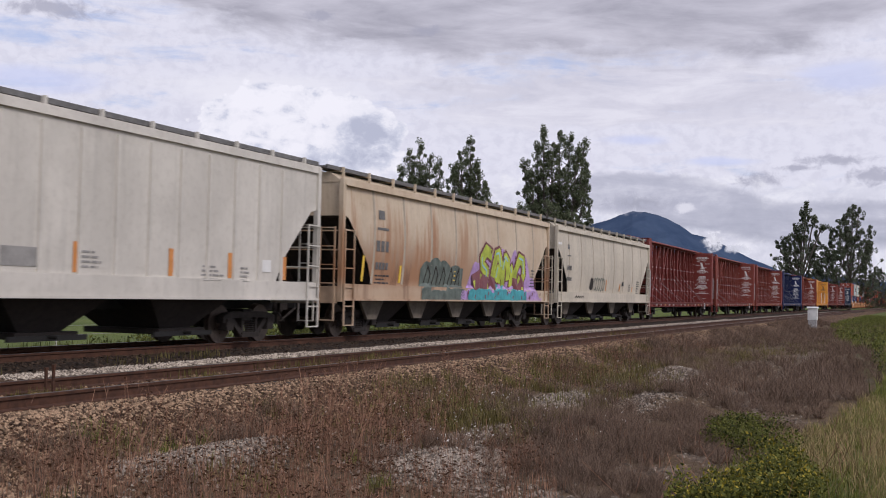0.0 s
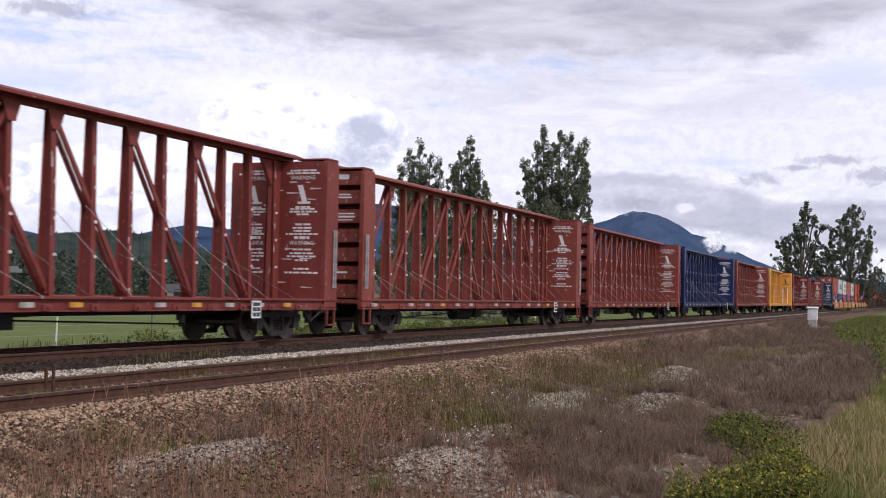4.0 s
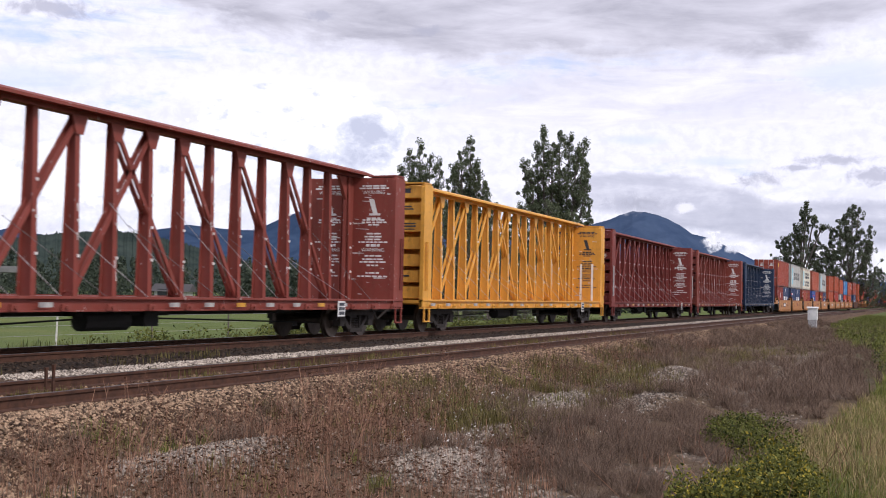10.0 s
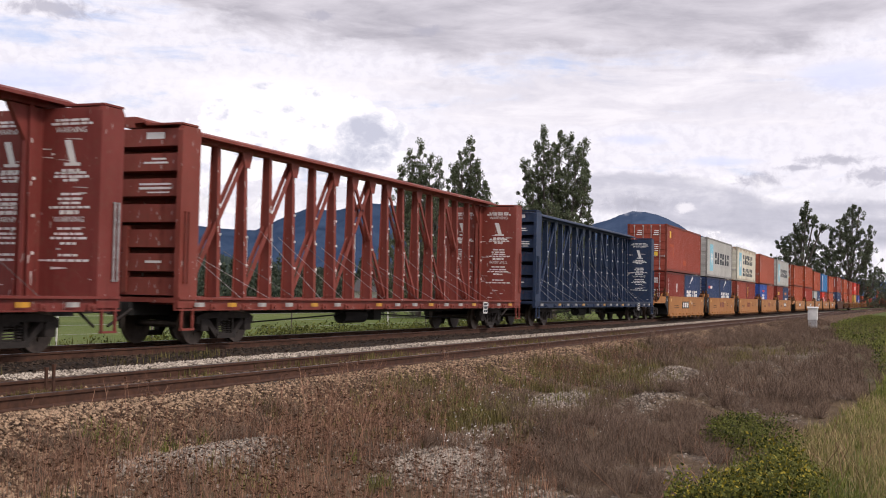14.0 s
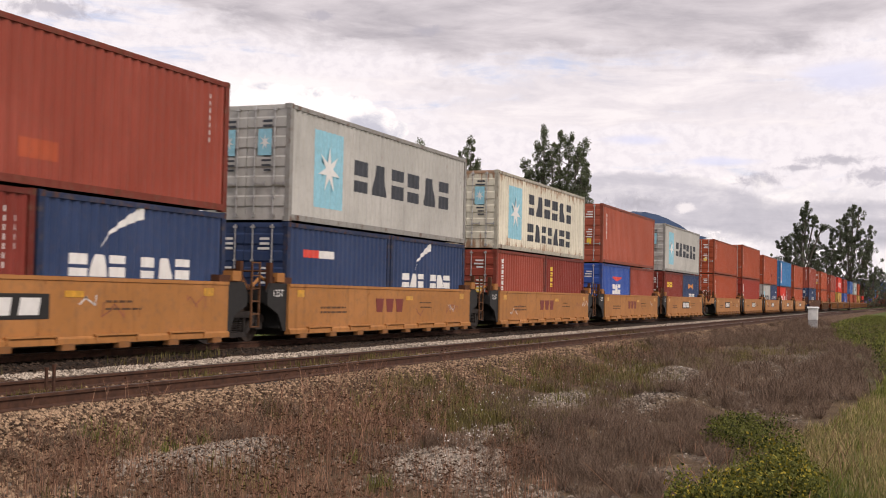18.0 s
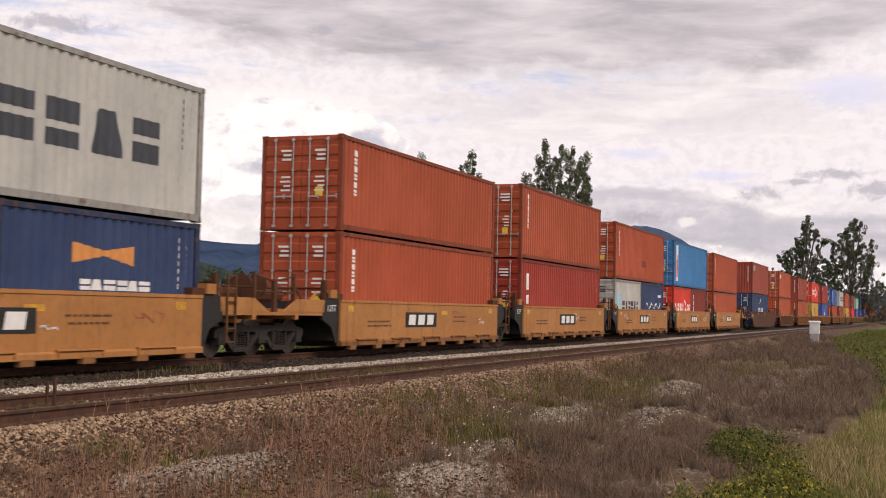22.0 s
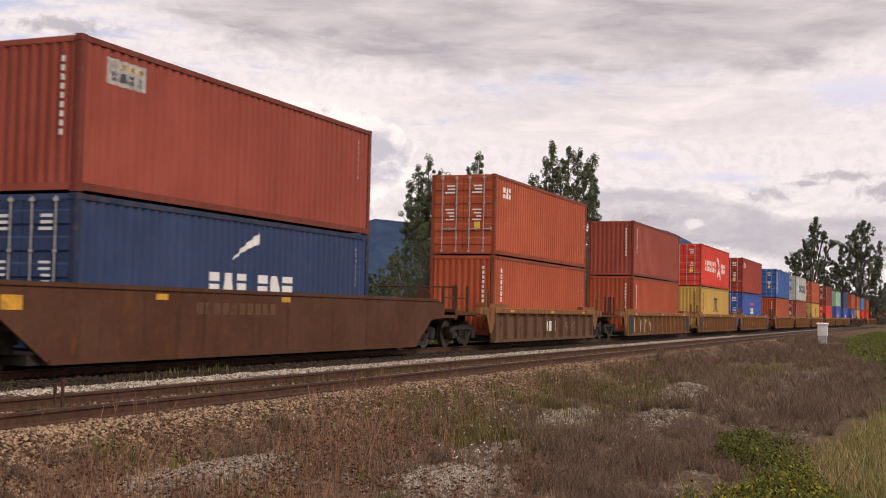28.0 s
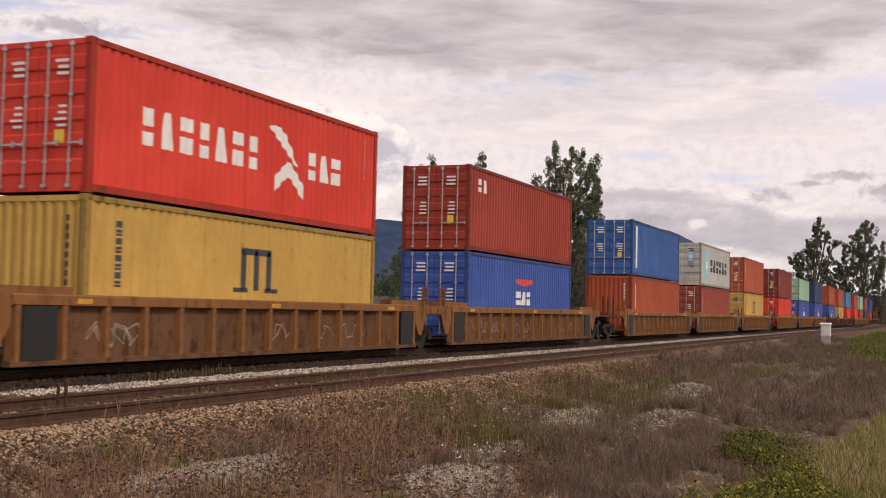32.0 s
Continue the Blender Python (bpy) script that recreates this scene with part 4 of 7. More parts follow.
        part("brake_gear" if end == 0 else "air_tank", shared(("gear", end), lambda: Shape().rod((1.0, -0.9, 1.35), (1.9, -0.9, 1.35), 0.2, 10)), DARK, h, at=pose(0, 0, 0) if not end else pose(length - 2.9, 0, 0))
        bogie(h, X(2.35))
        coupler(h, X(0.05), 1 if end else -1)
    for name, m, rows in [(n, m, [q]) for n, m, rows in marks if n == "stripe" for q in rows] + [k for k in marks if k[0] != "stripe"]:
        s = Shape()
        for a, b, lo, hi in rows:
            zs = [lo + (hi - lo) * j / 3 for j in range(4)]
            for z0, z1 in zip(zs[:-1], zs[1:]):
                y0, y1 = (-max(hopper_y(z0, curved), 1.645 if z0 < 1.5 else 0) - 0.012, -max(hopper_y(z1, curved), 1.645 if z1 < 1.5 else 0) - 0.012)
                s.add([(a, y0, z0), (b, y0, z0), (b, y1, z1), (a, y1, z1)], [(0, 1, 2, 3)])
        part(name, s, m, h)
    return h


def spray(parent, name, mat, x0, x1, low, top, lift, curved=True, step=0.12):
    """A sprayed patch that follows the side; low and top give its edges along x."""
    s = Shape()
    n = max(2, int((x1 - x0) / step))
    rows = 9
    for i in range(n):
        xa, xb = x0 + (x1 - x0) * i / n, x0 + (x1 - x0) * (i + 1) / n
        for j in range(rows):
            q = []
            for x, jj in ((xa, j), (xb, j), (xb, j + 1), (xa, j + 1)):
                z = low(x) + max(0.01, top(x) - low(x)) * jj / rows
                y = -(hopper_y(z, curved) if z > 1.525 else 1.645) - lift
                q.append((x, y, z))
            s.add(q, [(0, 1, 2, 3)])
    part(name, s, mat, parent)


ORANGE_DASH = [(x, x + 0.16, 1.55, 2.1) for x in (9.0, 11.9, 14.1, 16.5)]
hopper(8.1, 18.3, HOPPER_GREY, "pale grey flat-sided covered hopper car with orange dashes", False, [
    ("stripe", ORANGE, ORANGE_DASH), ("number_panel", FADED, [(7.2, 8.1, 1.62, 1.95)]),
    ("small_writing", FADED, lines(9.2, 9.8, 1.95, 4, 0.09, 0.04, 1) + lines(13.0, 14.0, 1.8, 4, 0.09, 0.04, 2) + lines(14.6, 15.0, 1.8, 4, 0.09, 0.04, 3)),
    ("notice", WHITE, [(15.55, 15.95, 1.72, 2.0)])])
tan_hopper = hopper(27.55, 18.7, HOPPER_RUST, "rust-streaked tan covered hopper car with bright graffiti", True, [
    ("stripe", BAR_YELLOW, [(1.35, 1.5, 1.6, 2.3), (3.85, 4.0, 1.6, 2.1), (8.2, 8.35, 1.6, 2.05)]),
    ("logo", GRATE, [(2.35, 2.75, 3.35, 3.6), (2.25, 3.0, 3.05, 3.12)]),
    ("number", GRATE, [(2.2, 2.42, 2.45, 2.75), (2.5, 2.72, 2.45, 2.75), (2.8, 3.0, 2.45, 2.75)] + [(2.2 + i * 0.22, 2.37 + i * 0.22, 1.95, 2.15) for i in range(4)]),
    ("small_writing", INK, lines(2.2, 3.2, 1.8, 3, 0.1, 0.04, 4) + lines(16.3, 17.0, 2.3, 6, 0.12, 0.045, 5))])


def wob(base, amp, freq, ph=0.0):
    return lambda x: base + amp * math.sin(freq * x + ph) + 0.4 * amp * math.sin(2.7 * freq * x + ph * 2)


spray(tan_hopper, "graffiti", GREEN_TAG, 5.4, 9.0, wob(1.12, 0.01, 3), lambda x: 2.18 + 0.16 * abs(math.sin(x * 3.6)) ** 0.5 + 0.1 * math.sin(x * 2.1) - 0.5 * max(0, 5.7 - x) - 0.6 * max(0, x - 8.7), 0.012)
spray(tan_hopper, "graffiti", LILAC, 8.7, 17.6, wob(1.12, 0.01, 3), lambda x: min(1.15 + 0.8 * (x - 8.7) + 0.2 * math.sin(x * 5.2), 2.72 + 0.28 * math.sin(x * 4.5), 1.15 + 0.75 * (17.6 - x) + 0.15 * math.sin(x * 6.1)), 0.012)


def trace(parent, name, mat, pts, width, lift, curved=True, flat=None):
    """A sprayed stroke along points (x, z) of the side, or of a flat panel at y = flat."""
    s = Shape()
    if not flat:
        # short steps, so that wide strokes follow the rounded side
        fine = []
        for (xa, za), (xb, zb) in zip(pts[:-1], pts[1:]):
            n = max(1, int(math.hypot(xb - xa, zb - za) / 0.14))
            fine += [(xa + (xb - xa) * i / n, za + (zb - za) * i / n) for i in range(n)]
        pts = fine + [pts[-1]]
    for (xa, za), (xb, zb) in zip(pts[:-1], pts[1:]):
        d = math.hypot(xb - xa, zb - za) or 1.0
        ux, uz = (xb - xa) / d, (zb - za) / d
        nx, nz = -uz * width / 2, ux * width / 2
        ex, ez = ux * width * 0.25, uz * width * 0.25
        q = []
        for x, z in ((xa - ex - nx, za - ez - nz), (xb + ex - nx, zb + ez - nz), (xb + ex + nx, zb + ez + nz), (xa - ex + nx, za - ez + nz)):
            q.append((x, flat - lift if flat else -(hopper_y(z, curved) if z > 1.525 else 1.645) - lift, z))
        s.add(q, [(0, 1, 2, 3)])
    part(name, s, mat, parent)


def curl(x, z, w, h, a0, a1, n=11):
    """Points along part of an oval."""
    return [(x + w * math.cos(radians(a0 + (a1 - a0) * i / n)), z + h * math.sin(radians(a0 + (a1 - a0) * i / n))) for i in range(n + 1)]


LETTERS = [[(10.0, 1.72), (10.55, 1.86), (11.25, 1.72), (11.3, 2.1), (10.8, 2.3), (10.75, 2.55), (11.15, 2.85), (11.65, 2.72)],
           [(11.85, 1.66), (11.95, 2.2), (12.2, 2.72), (12.5, 2.78), (12.75, 2.3), (12.6, 1.85)], [(12.3, 1.9), (12.45, 2.25)],
           [(13.05, 1.7), (13.0, 2.2), (13.2, 2.66), (13.5, 2.5), (13.55, 1.95)], [(13.95, 1.72), (14.0, 2.12), (13.85, 2.3)],
           [(14.35, 1.66), (14.4, 2.2), (14.8, 2.68), (15.25, 2.6), (15.4, 2.1), (15.15, 1.72), (14.8, 1.85)]]
for k in range(5):
    trace(tan_hopper, "graffiti_stroke", DARK, [(5.7 + 0.66 * k, 1.6), (5.95 + 0.66 * k, 2.15), (6.2 + 0.62 * k, 1.9), (6.05 + 0.66 * k, 1.6)], 0.06, 0.02)
for k, pts in enumerate(LETTERS):
    trace(tan_hopper, "graffiti_outline", MAROON_TAG, pts, 0.58, 0.018 + k * 0.0012)
    trace(tan_hopper, "graffiti_letter", LIME, pts, 0.40, 0.027 + k * 0.0012)
    trace(tan_hopper, "graffiti_highlight", SKYPATCH, [(x - 0.05, z + 0.04) for x, z in pts[len(pts) // 3:len(pts) // 2 + 2]], 0.07, 0.0355)
for k in range(26):
    x, z = 8.95 + 0.335 * k, 1.2 + 0.13 * (k % 3) if k % 4 else 2.55 + 0.12 * (k % 3)
    if k % 4 or 10.5 < x < 15.5:
        trace(tan_hopper, "graffiti_dot", MAROON_TAG, [(x, z), (x + 0.05, z + 0.08)], 0.09, 0.0375)
spray(tan_hopper, "graffiti", TEAL, 9.3, 15.6, wob(1.13, 0.01, 3), lambda x: 1.56 + 0.13 * math.sin(x * 3.1) + 0.08 * math.sin(x * 7.3), 0.036)

hopper(47.3, 18.3, HOPPER_WHITE, "off-white covered hopper car with faint grey scrawl", True, [
    ("stripe", ORANGE, [(8.6, 8.75, 1.62, 2.15), (11.4, 11.55, 1.62, 2.0), (14.2, 14.35, 1.62, 1.9)]),
    ("logo", GRATE, [(1.8, 2.1, 3.35, 3.55), (1.7, 2.3, 3.05, 3.1)]),
    ("number", GRATE, [(1.7 + i * 0.25, 1.88 + i * 0.25, 2.45, 2.65) for i in range(3)] + [(1.7 + i * 0.2, 1.85 + i * 0.2, 2.0, 2.15) for i in range(4)]),
    ("notice", INK, [(11.9, 12.3, 1.9, 2.1)]), ("small_writing", INK, lines(13.4, 14.0, 2.0, 4, 0.1, 0.04, 6) + lines(15.2, 15.8, 2.2, 6, 0.12, 0.05, 7)),
    ("number_plate", WHITE, [(0.3, 0.9, 3.5, 3.6)])])
white_hopper = MOVERS[-1][0]
for k in range(5):
    trace(white_hopper, "scrawl", GREEN_TAG, curl(6.55 + 0.38 * k, 1.92, 0.2, 0.28 + 0.03 * (k % 2), -100, 250), 0.06, 0.012 + 0.001 * k)
trace(white_hopper, "scrawl", DARK, [(5.75, 1.75), (5.85, 2.05), (6.05, 2.0), (6.0, 1.75)], 0.34, 0.018)
trace(white_hopper, "scrawl", DARK, [(2.9 + 0.18 * i, 1.28 + 0.08 * (i % 2)) for i in range(9)], 0.05, 0.012)


# ---- centre-beam lumber flats ----
CB_LEN = 22.58


def cb_posts():
    return [1.03 + i * (CB_LEN - 2.06) / 17 for i in range(18)]


def warning_shape():
    v, f = words("WARNING", 0.15)
    return Shape().add([(0.277, -p[0], p[1]) for p in v], f)


def load_shape():
    v, f = words("125T", 0.24)
    return Shape().add([(p[0], -1.466, p[1]) for p in v], f)


def bars_on_end(rows):
    s = Shape()
    for y0, y1, z0, z1 in rows:
        s.box(0.094, 0.1, y0, y1, z0, z1)
    return s


def centre_beam(x0, mat, label, far_plate, logo=WHITE, white_edges=False, seed=0):
    c = vehicle("centre_beam_flatcar", x0, label, "flat car")
    r = random.Random(seed)
    part("deck", shared("cb_deck", lambda: Shape().box(0, CB_LEN, -1.36, 1.36, 1.00, 1.10)), mat, c)
    sill = shared("cb_sill", lambda: Shape().prism([(-0.09, 0.84), (0.05, 0.84), (0.05, 0.87), (-0.03, 0.87), (-0.03, 1.07), (0.05, 1.07), (0.05, 1.12), (-0.09, 1.12)], "x", 0.0, CB_LEN))
    for y, flip in ((-1.40, 180), (1.40, 0)):
        part("side_sill", sill, mat, c, at=pose(0, y, 0) if not flip else Matrix.Translation((0, y, 0)) @ Matrix.Diagonal((1, -1, 1, 1)))
    part("centre_sill", shared("cb_csill", lambda: Shape().box(-0.1, CB_LEN + 0.1, -0.28, 0.28, 0.72, 1.0)), BLACK, c)
    part("top_chord", shared("cb_top", lambda: Shape().prism([(-0.42, 4.81), (-0.42, 4.75), (-0.38, 4.75), (-0.38, 4.79), (-0.12, 4.77), (-0.12, 4.68), (0.12, 4.68), (0.12, 4.77), (0.38, 4.79), (0.38, 4.75), (0.42, 4.75), (0.42, 4.81), (0.15, 4.91), (-0.15, 4.91)], "x", 0.12, CB_LEN - 0.12)), mat, c)
    post = shared("cb_post", lambda: Shape().prism([(-0.17, -0.07), (-0.15, -0.07), (-0.15, -0.012), (0.15, -0.012), (0.15, -0.07), (0.17, -0.07), (0.17, 0.07), (0.15, 0.07), (0.15, 0.012), (-0.15, 0.012), (-0.15, 0.07), (-0.17, 0.07)], "z", 1.1, 4.68))
    if not post.get("tapered"):
        # the section is swept straight up, then drawn in towards the top
        for v in post.vertices:
            v.co = (v.co.y, v.co.x * (1.0 if v.co.z < 2 else 0.55), v.co.z)
        post.flip_normals()
        post["tapered"] = True
    cap = shared("cb_stud", lambda: Shape().box(-0.02, 0.03, -0.20, -0.17, -0.03, 0.03))
    posts = cb_posts()
    for i, x in enumerate(posts):
        p = part("post", post, mat, c, at=pose(x, 0, 0))
        for z in (1.9, 2.6, 3.3):
            part("stud", cap, WHITE, p, at=Matrix.Translation((0.04, (z - 1.1) * 0.0214, z)))
        if white_edges and i % 5:
            part("worn_edge", Shape().box(0.071, 0.077, -0.155, -0.11, 1.15, r.choice((2.0, 2.6, 3.0))), WHITE, p)
    gusset = shared("cb_gusset", lambda: Shape().prism([(-0.24, 4.67), (0.24, 4.67), (0.11, 4.3), (-0.11, 4.3)], "y", -0.15, -0.13))
    for low, high in ((1, 3), (3, 5), (5, 7), (7, 9)):
        for a, b in ((low, high), (17 - low, 17 - high)):
            part("diagonal", Shape().beam((posts[a], -0.08, 1.15), (posts[b], -0.08, 4.6), 0.105, 0.05).beam((posts[a], 0.08, 1.15), (posts[b], 0.08, 4.6), 0.105, 0.05), mat, c)
            part("gusset", gusset, mat, c, at=pose(posts[b], 0, 0))
    for end in (0, 1):
        m = pose(0, 0, 0) if not end else Matrix.Translation((CB_LEN, 0, 0)) @ Matrix.Diagonal((-1, 1, 1, 1))

        bh = part("bulkhead", shared("cb_plate", lambda: Shape().box(0.60, 0.66, -1.38, 1.38, 0.95, 4.66)), mat, c, at=m)
        stile = shared("cb_stile", lambda: Shape().prism([(0.0, 0.90), (0.67, 0.90), (0.67, 4.60), (0.62, 4.68), (0.06, 4.68), (0.0, 4.58)], "y", -0.06, 0.06))
        for y in (-1.36, 1.36):
            part("corner_stile", stile, mat, bh, at=pose(0, y, 0))
        rib = shared("cb_rib", lambda: Shape().prism([(0.10, 0.0), (0.60, -0.03), (0.60, 0.40), (0.10, 0.37)], "y", -1.3, 1.3))
        for z in (1.15, 1.65, 2.15, 2.68, 3.22, 3.75, 4.27):
            part("stiffener", rib, mat, bh, at=pose(0, 0, z))
        part("centre_stile", shared("cb_cstile", lambda: Shape().box(0.07, 0.20, -0.06, 0.06, 1.2, 2.6)), mat, bh)
        part("end_web", shared("cb_web", lambda: Shape().prism([(0.66, 1.1), (1.12, 1.1), (1.12, 4.0), (1.6, 4.66), (0.66, 4.66)], "y", -0.05, 0.05)), mat, bh)
        part("bulkhead_step", shared("cb_step", lambda: Shape().box(0.0, 0.6, -1.40, -0.5, 4.70, 4.74).box(0.02, 0.06, -1.38, -1.34, 4.6, 4.7).box(0.54, 0.58, -1.38, -1.34, 4.6, 4.7)), mat, bh)
        for gx0 in (0.04, 0.16):
            part("grab_iron", shared("cb_grab", lambda: Shape().rod((0, -1.46, 1.4), (0, -1.46, 2.9), 0.022, 6).box(-0.015, 0.015, -1.46, -1.40, 1.4, 1.43).box(-0.015, 0.015, -1.46, -1.40, 2.87, 2.9)), STEEL if seed in (0, 1, 6) else mat, bh, at=pose(gx0 + 0.1, 0, 0))
        part("sill_step", shared("cb_sillstep", lambda: Shape().box(0.1, 0.14, -1.45, -1.40, 0.45, 0.9).box(0.5, 0.54, -1.45, -1.40, 0.45, 0.9).box(0.1, 0.54, -1.47, -1.38, 0.43, 0.47)), mat, bh)
        if far_plate:
            out = Shape()
            # writing on the inner face: lines of bars and a slanting mark
            for yy in (-0.72, 0.72):
                q = random.Random(5)
                out.add([(0.275, yy - 0.13, 3.62), (0.275, yy + 0.02, 3.62), (0.275, yy + 0.16, 4.05), (0.275, yy + 0.0, 4.05)], [(0, 1, 2, 3)])
                out.box(0.27, 0.276, yy - 0.22, yy + 0.14, 3.56, 3.62)
                for i in range(17):
                    z = (4.45, 4.38, 3.50, 3.45, 3.38, 3.31, 3.05, 2.96, 2.88, 2.80, 2.72, 2.40, 2.3, 2.22, 2.12, 1.9, 1.8)[i]
                    w = q.uniform(0.18, 0.5) if i not in (2, 10, 15) else 0.22
                    y = yy - w
                    while y < yy + w - 0.03:
                        d = min(q.uniform(0.08, 0.22), yy + w - y)
                        out.box(0.27, 0.2745, y, y + d, z - (0.075 if i in (2, 10) else 0.045), z)
                        y += d + 0.035
            part("writing", out, logo, bh, at=pose(0.39, 0, 0))
            if end:
                for z in (4.19, 2.50):
                    for yy in (-0.72, 0.72):
                        part("warning_word", shared("cb_warning", warning_shape), logo, bh, at=pose(0.39, yy, z))
            if white_edges == 1:
                for y in (-1.0, -0.45, 0.55, 1.0):
                    part("white_bar", shared("cb_whitebar", lambda: Shape().box(0.27, 0.278, -0.05, 0.05, 1.15, 2.9)), WHITE, bh, at=pose(0.39, y, 0))
            part("end_writing", shared("cb_endwriting", lambda: bars_on_end([(-0.9, -0.45, 4.42, 4.56), (-1.0, -0.4, 3.90, 3.94), (-0.95, -0.6, 3.98, 4.02), (-1.1, -0.3, 3.36, 3.41), (-1.1, -0.3, 3.45, 3.49), (-1.05, -0.5, 3.28, 3.31), (-0.9, -0.5, 1.82, 1.87)])), logo, bh)
        bogie(c, CB_LEN - 2.4 if end else 2.4)
        coupler(c, CB_LEN if end else 0.0, 1 if end else -1)
    x = 0.5
    i = 0
    while x < CB_LEN - 0.8:
        kind = (REFLECT_YELLOW, REFLECT_WHITE, REFLECT_WHITE)[(i * 2 + seed) % 3]
        if r.random() < 0.78:
            part("reflector", shared("cb_reflector", lambda: Shape().box(0, 0.36, -1.497, -1.488, 0.92, 1.01)), kind, c, at=pose(x, 0, 0))
        x += 1.28
        i += 1
    winch = shared("cb_winch", lambda: Shape().box(0, 0.22, -1.54, -1.49, 0.86, 0.98).rod((0.11, -1.58, 0.92), (0.11, -1.48, 0.92), 0.04, 8))
    for k in range(17):
        part("winch", winch, mat, c, at=pose(1.05 + k * 1.28, 0, 0))
    for k in range(1, 16):
        x = 1.15 + k * 1.28
        part("strap", Shape().rod((x, -1.44, 1.1), (x - r.uniform(0.9, 1.7), -0.17, r.uniform(2.0, 3.1)), 0.006, 4), STEEL if k % 3 else GRATE, c)
    # scraped paint on the posts and on the inner face of the far bulkhead
    bare_metal = Shape()
    for x in posts:
        for n in range(r.randint(1, 5)):
            z, d = r.uniform(1.2, 4.2), r.uniform(0.03, 0.22)
            y = -0.172 + (z - 1.1) * 0.0214
            u = x + r.uniform(-0.08, 0.04)
            bare_metal.add([(u, y - 0.002, z), (u + r.uniform(0.015, 0.05), y - 0.002, z), (u + r.uniform(0.015, 0.05), y - 0.002 + d * 0.0214, z + d), (u, y - 0.002 + d * 0.0214, z + d)], [(0, 1, 2, 3)])
    for n in range(26):
        y, z, d = r.uniform(-1.3, 0.9), r.uniform(1.2, 4.3), r.uniform(0.06, 0.42)
        e = CB_LEN - 0.664
        bare_metal.add([(e, y, z), (e, y + d, z + r.uniform(-0.03, 0.03)), (e, y + d, z + 0.035), (e, y, z + 0.02)], [(3, 2, 1, 0)])
    part("scrapes", bare_metal, SCRAPED, c, "bare scraped patches", kind="stuff")
    part("number_board", shared("cb_board", lambda: Shape().box(0, 0.40, -1.51, -1.495, 0.66, 1.06)), WHITE, c, at=pose(CB_LEN - 4.35, 0, 0))
    part("stencil", shared("cb_stencil", lambda: Shape().box(0.04, 0.19, -1.516, -1.511, 0.70, 0.79).box(0.21, 0.36, -1.516, -1.511, 0.70, 0.79).box(0.04, 0.19, -1.516, -1.511, 0.82, 0.91).box(0.21, 0.36, -1.516, -1.511, 0.82, 0.91).box(0.04, 0.36, -1.516, -1.511, 0.94, 1.02)), INK, c, at=pose(CB_LEN - 4.35, 0, 0))
    part("brake_gear", shared("cb_brake", lambda: Shape().rod((9.2, -0.5, 0.62), (10.6, -0.5, 0.62), 0.2, 10).box(11.0, 11.5, -0.7, -0.3, 0.5, 0.85).rod((3.2, -0.2, 0.45), (9.0, -0.5, 0.66), 0.02, 5).rod((11.6, -0.4, 0.66), (19.5, -0.2, 0.45), 0.02, 5).box(9.0, 12.0, -0.6, 0.6, 0.72, 0.8)), BLACK, c)
    return c


CB = [(BEAM_MAROON, "oxide red centre-beam lumber flat car, empty", False), (BEAM_RED, "brick red centre-beam lumber flat car, empty", False),
      (BEAM_RED, "faded red centre-beam lumber flat car with empty deck", False), (BEAM_BLUE, "navy blue centre-beam lumber flat car, empty", False),
      (BEAM_RED, "worn red centre-beam lumber flat car, empty", False), (BEAM_YELLOW, "ochre yellow centre-beam lumber flat car, empty", True),
      (BEAM_MAROON, "maroon centre-beam lumber flat car, empty", False), (BEAM_RED, "brick red centre-beam lumber flat car near the wells", 2),
      (BEAM_SLATE, "dusty slate blue centre-beam lumber flat car, empty", False)]
CB_START = (66.43, 90.55, 114.64, 138.66, 162.85, 186.95, 211.13, 235.65, 260.14)
for i, (mat, label, edges) in enumerate(CB):
    centre_beam(CB_START[i], mat, label, True, INK if mat is BEAM_YELLOW else WHITE, edges, i)


# ---- containers ----
CORR = 0.2785
DEPTH = 0.042


def corr_y(x):
    """Depth of the side's corrugation below its outer face at x metres from the end."""
    u = ((x - 0.2) / CORR) % 1.0
    return DEPTH * (0.0 if u < 0.26 else (u - 0.26) / 0.24 if u < 0.5 else 1.0 if u < 0.76 else (1.0 - u) / 0.24)


def corr_breaks(a, b):
    out = {a, b}
    n0 = int((a - 0.2) / CORR) - 1
    for n in range(n0, int((b - 0.2) / CORR) + 2):
        for u in (0.0, 0.26, 0.5, 0.76):
            x = 0.2 + (n + u) * CORR
            if a < x < b:
                out.add(x)
    return sorted(out)


def corr_side(length, tall, y, lo=0.16, hi=0.12, flip=1):
    s = Shape()
    xs = corr_breaks(0.14, length - 0.14)
    s.v = [(x, y + flip * corr_y(x), z) for x in xs for z in (lo, tall - hi)]
    s.f = [(2 * i, 2 * i + 2, 2 * i + 3, 2 * i + 1) if flip > 0 else (2 * i + 1, 2 * i + 3, 2 * i + 2, 2 * i) for i in range(len(xs) - 1)]
    return s


def corr_mark(rows):
    """Painted rectangles that follow the corrugation of the near side."""
    s = Shape()
    for a, b, lo, hi in rows:
        xs = corr_breaks(a, b)
        o = len(s.v)
        s.v += [(x, -1.224 + corr_y(x), z) for x in xs for z in (lo, hi)]
        s.f += [(o + 2 * i, o + 2 * i + 2, o + 2 * i + 3, o + 2 * i + 1) for i in range(len(xs) - 1)]
    return s


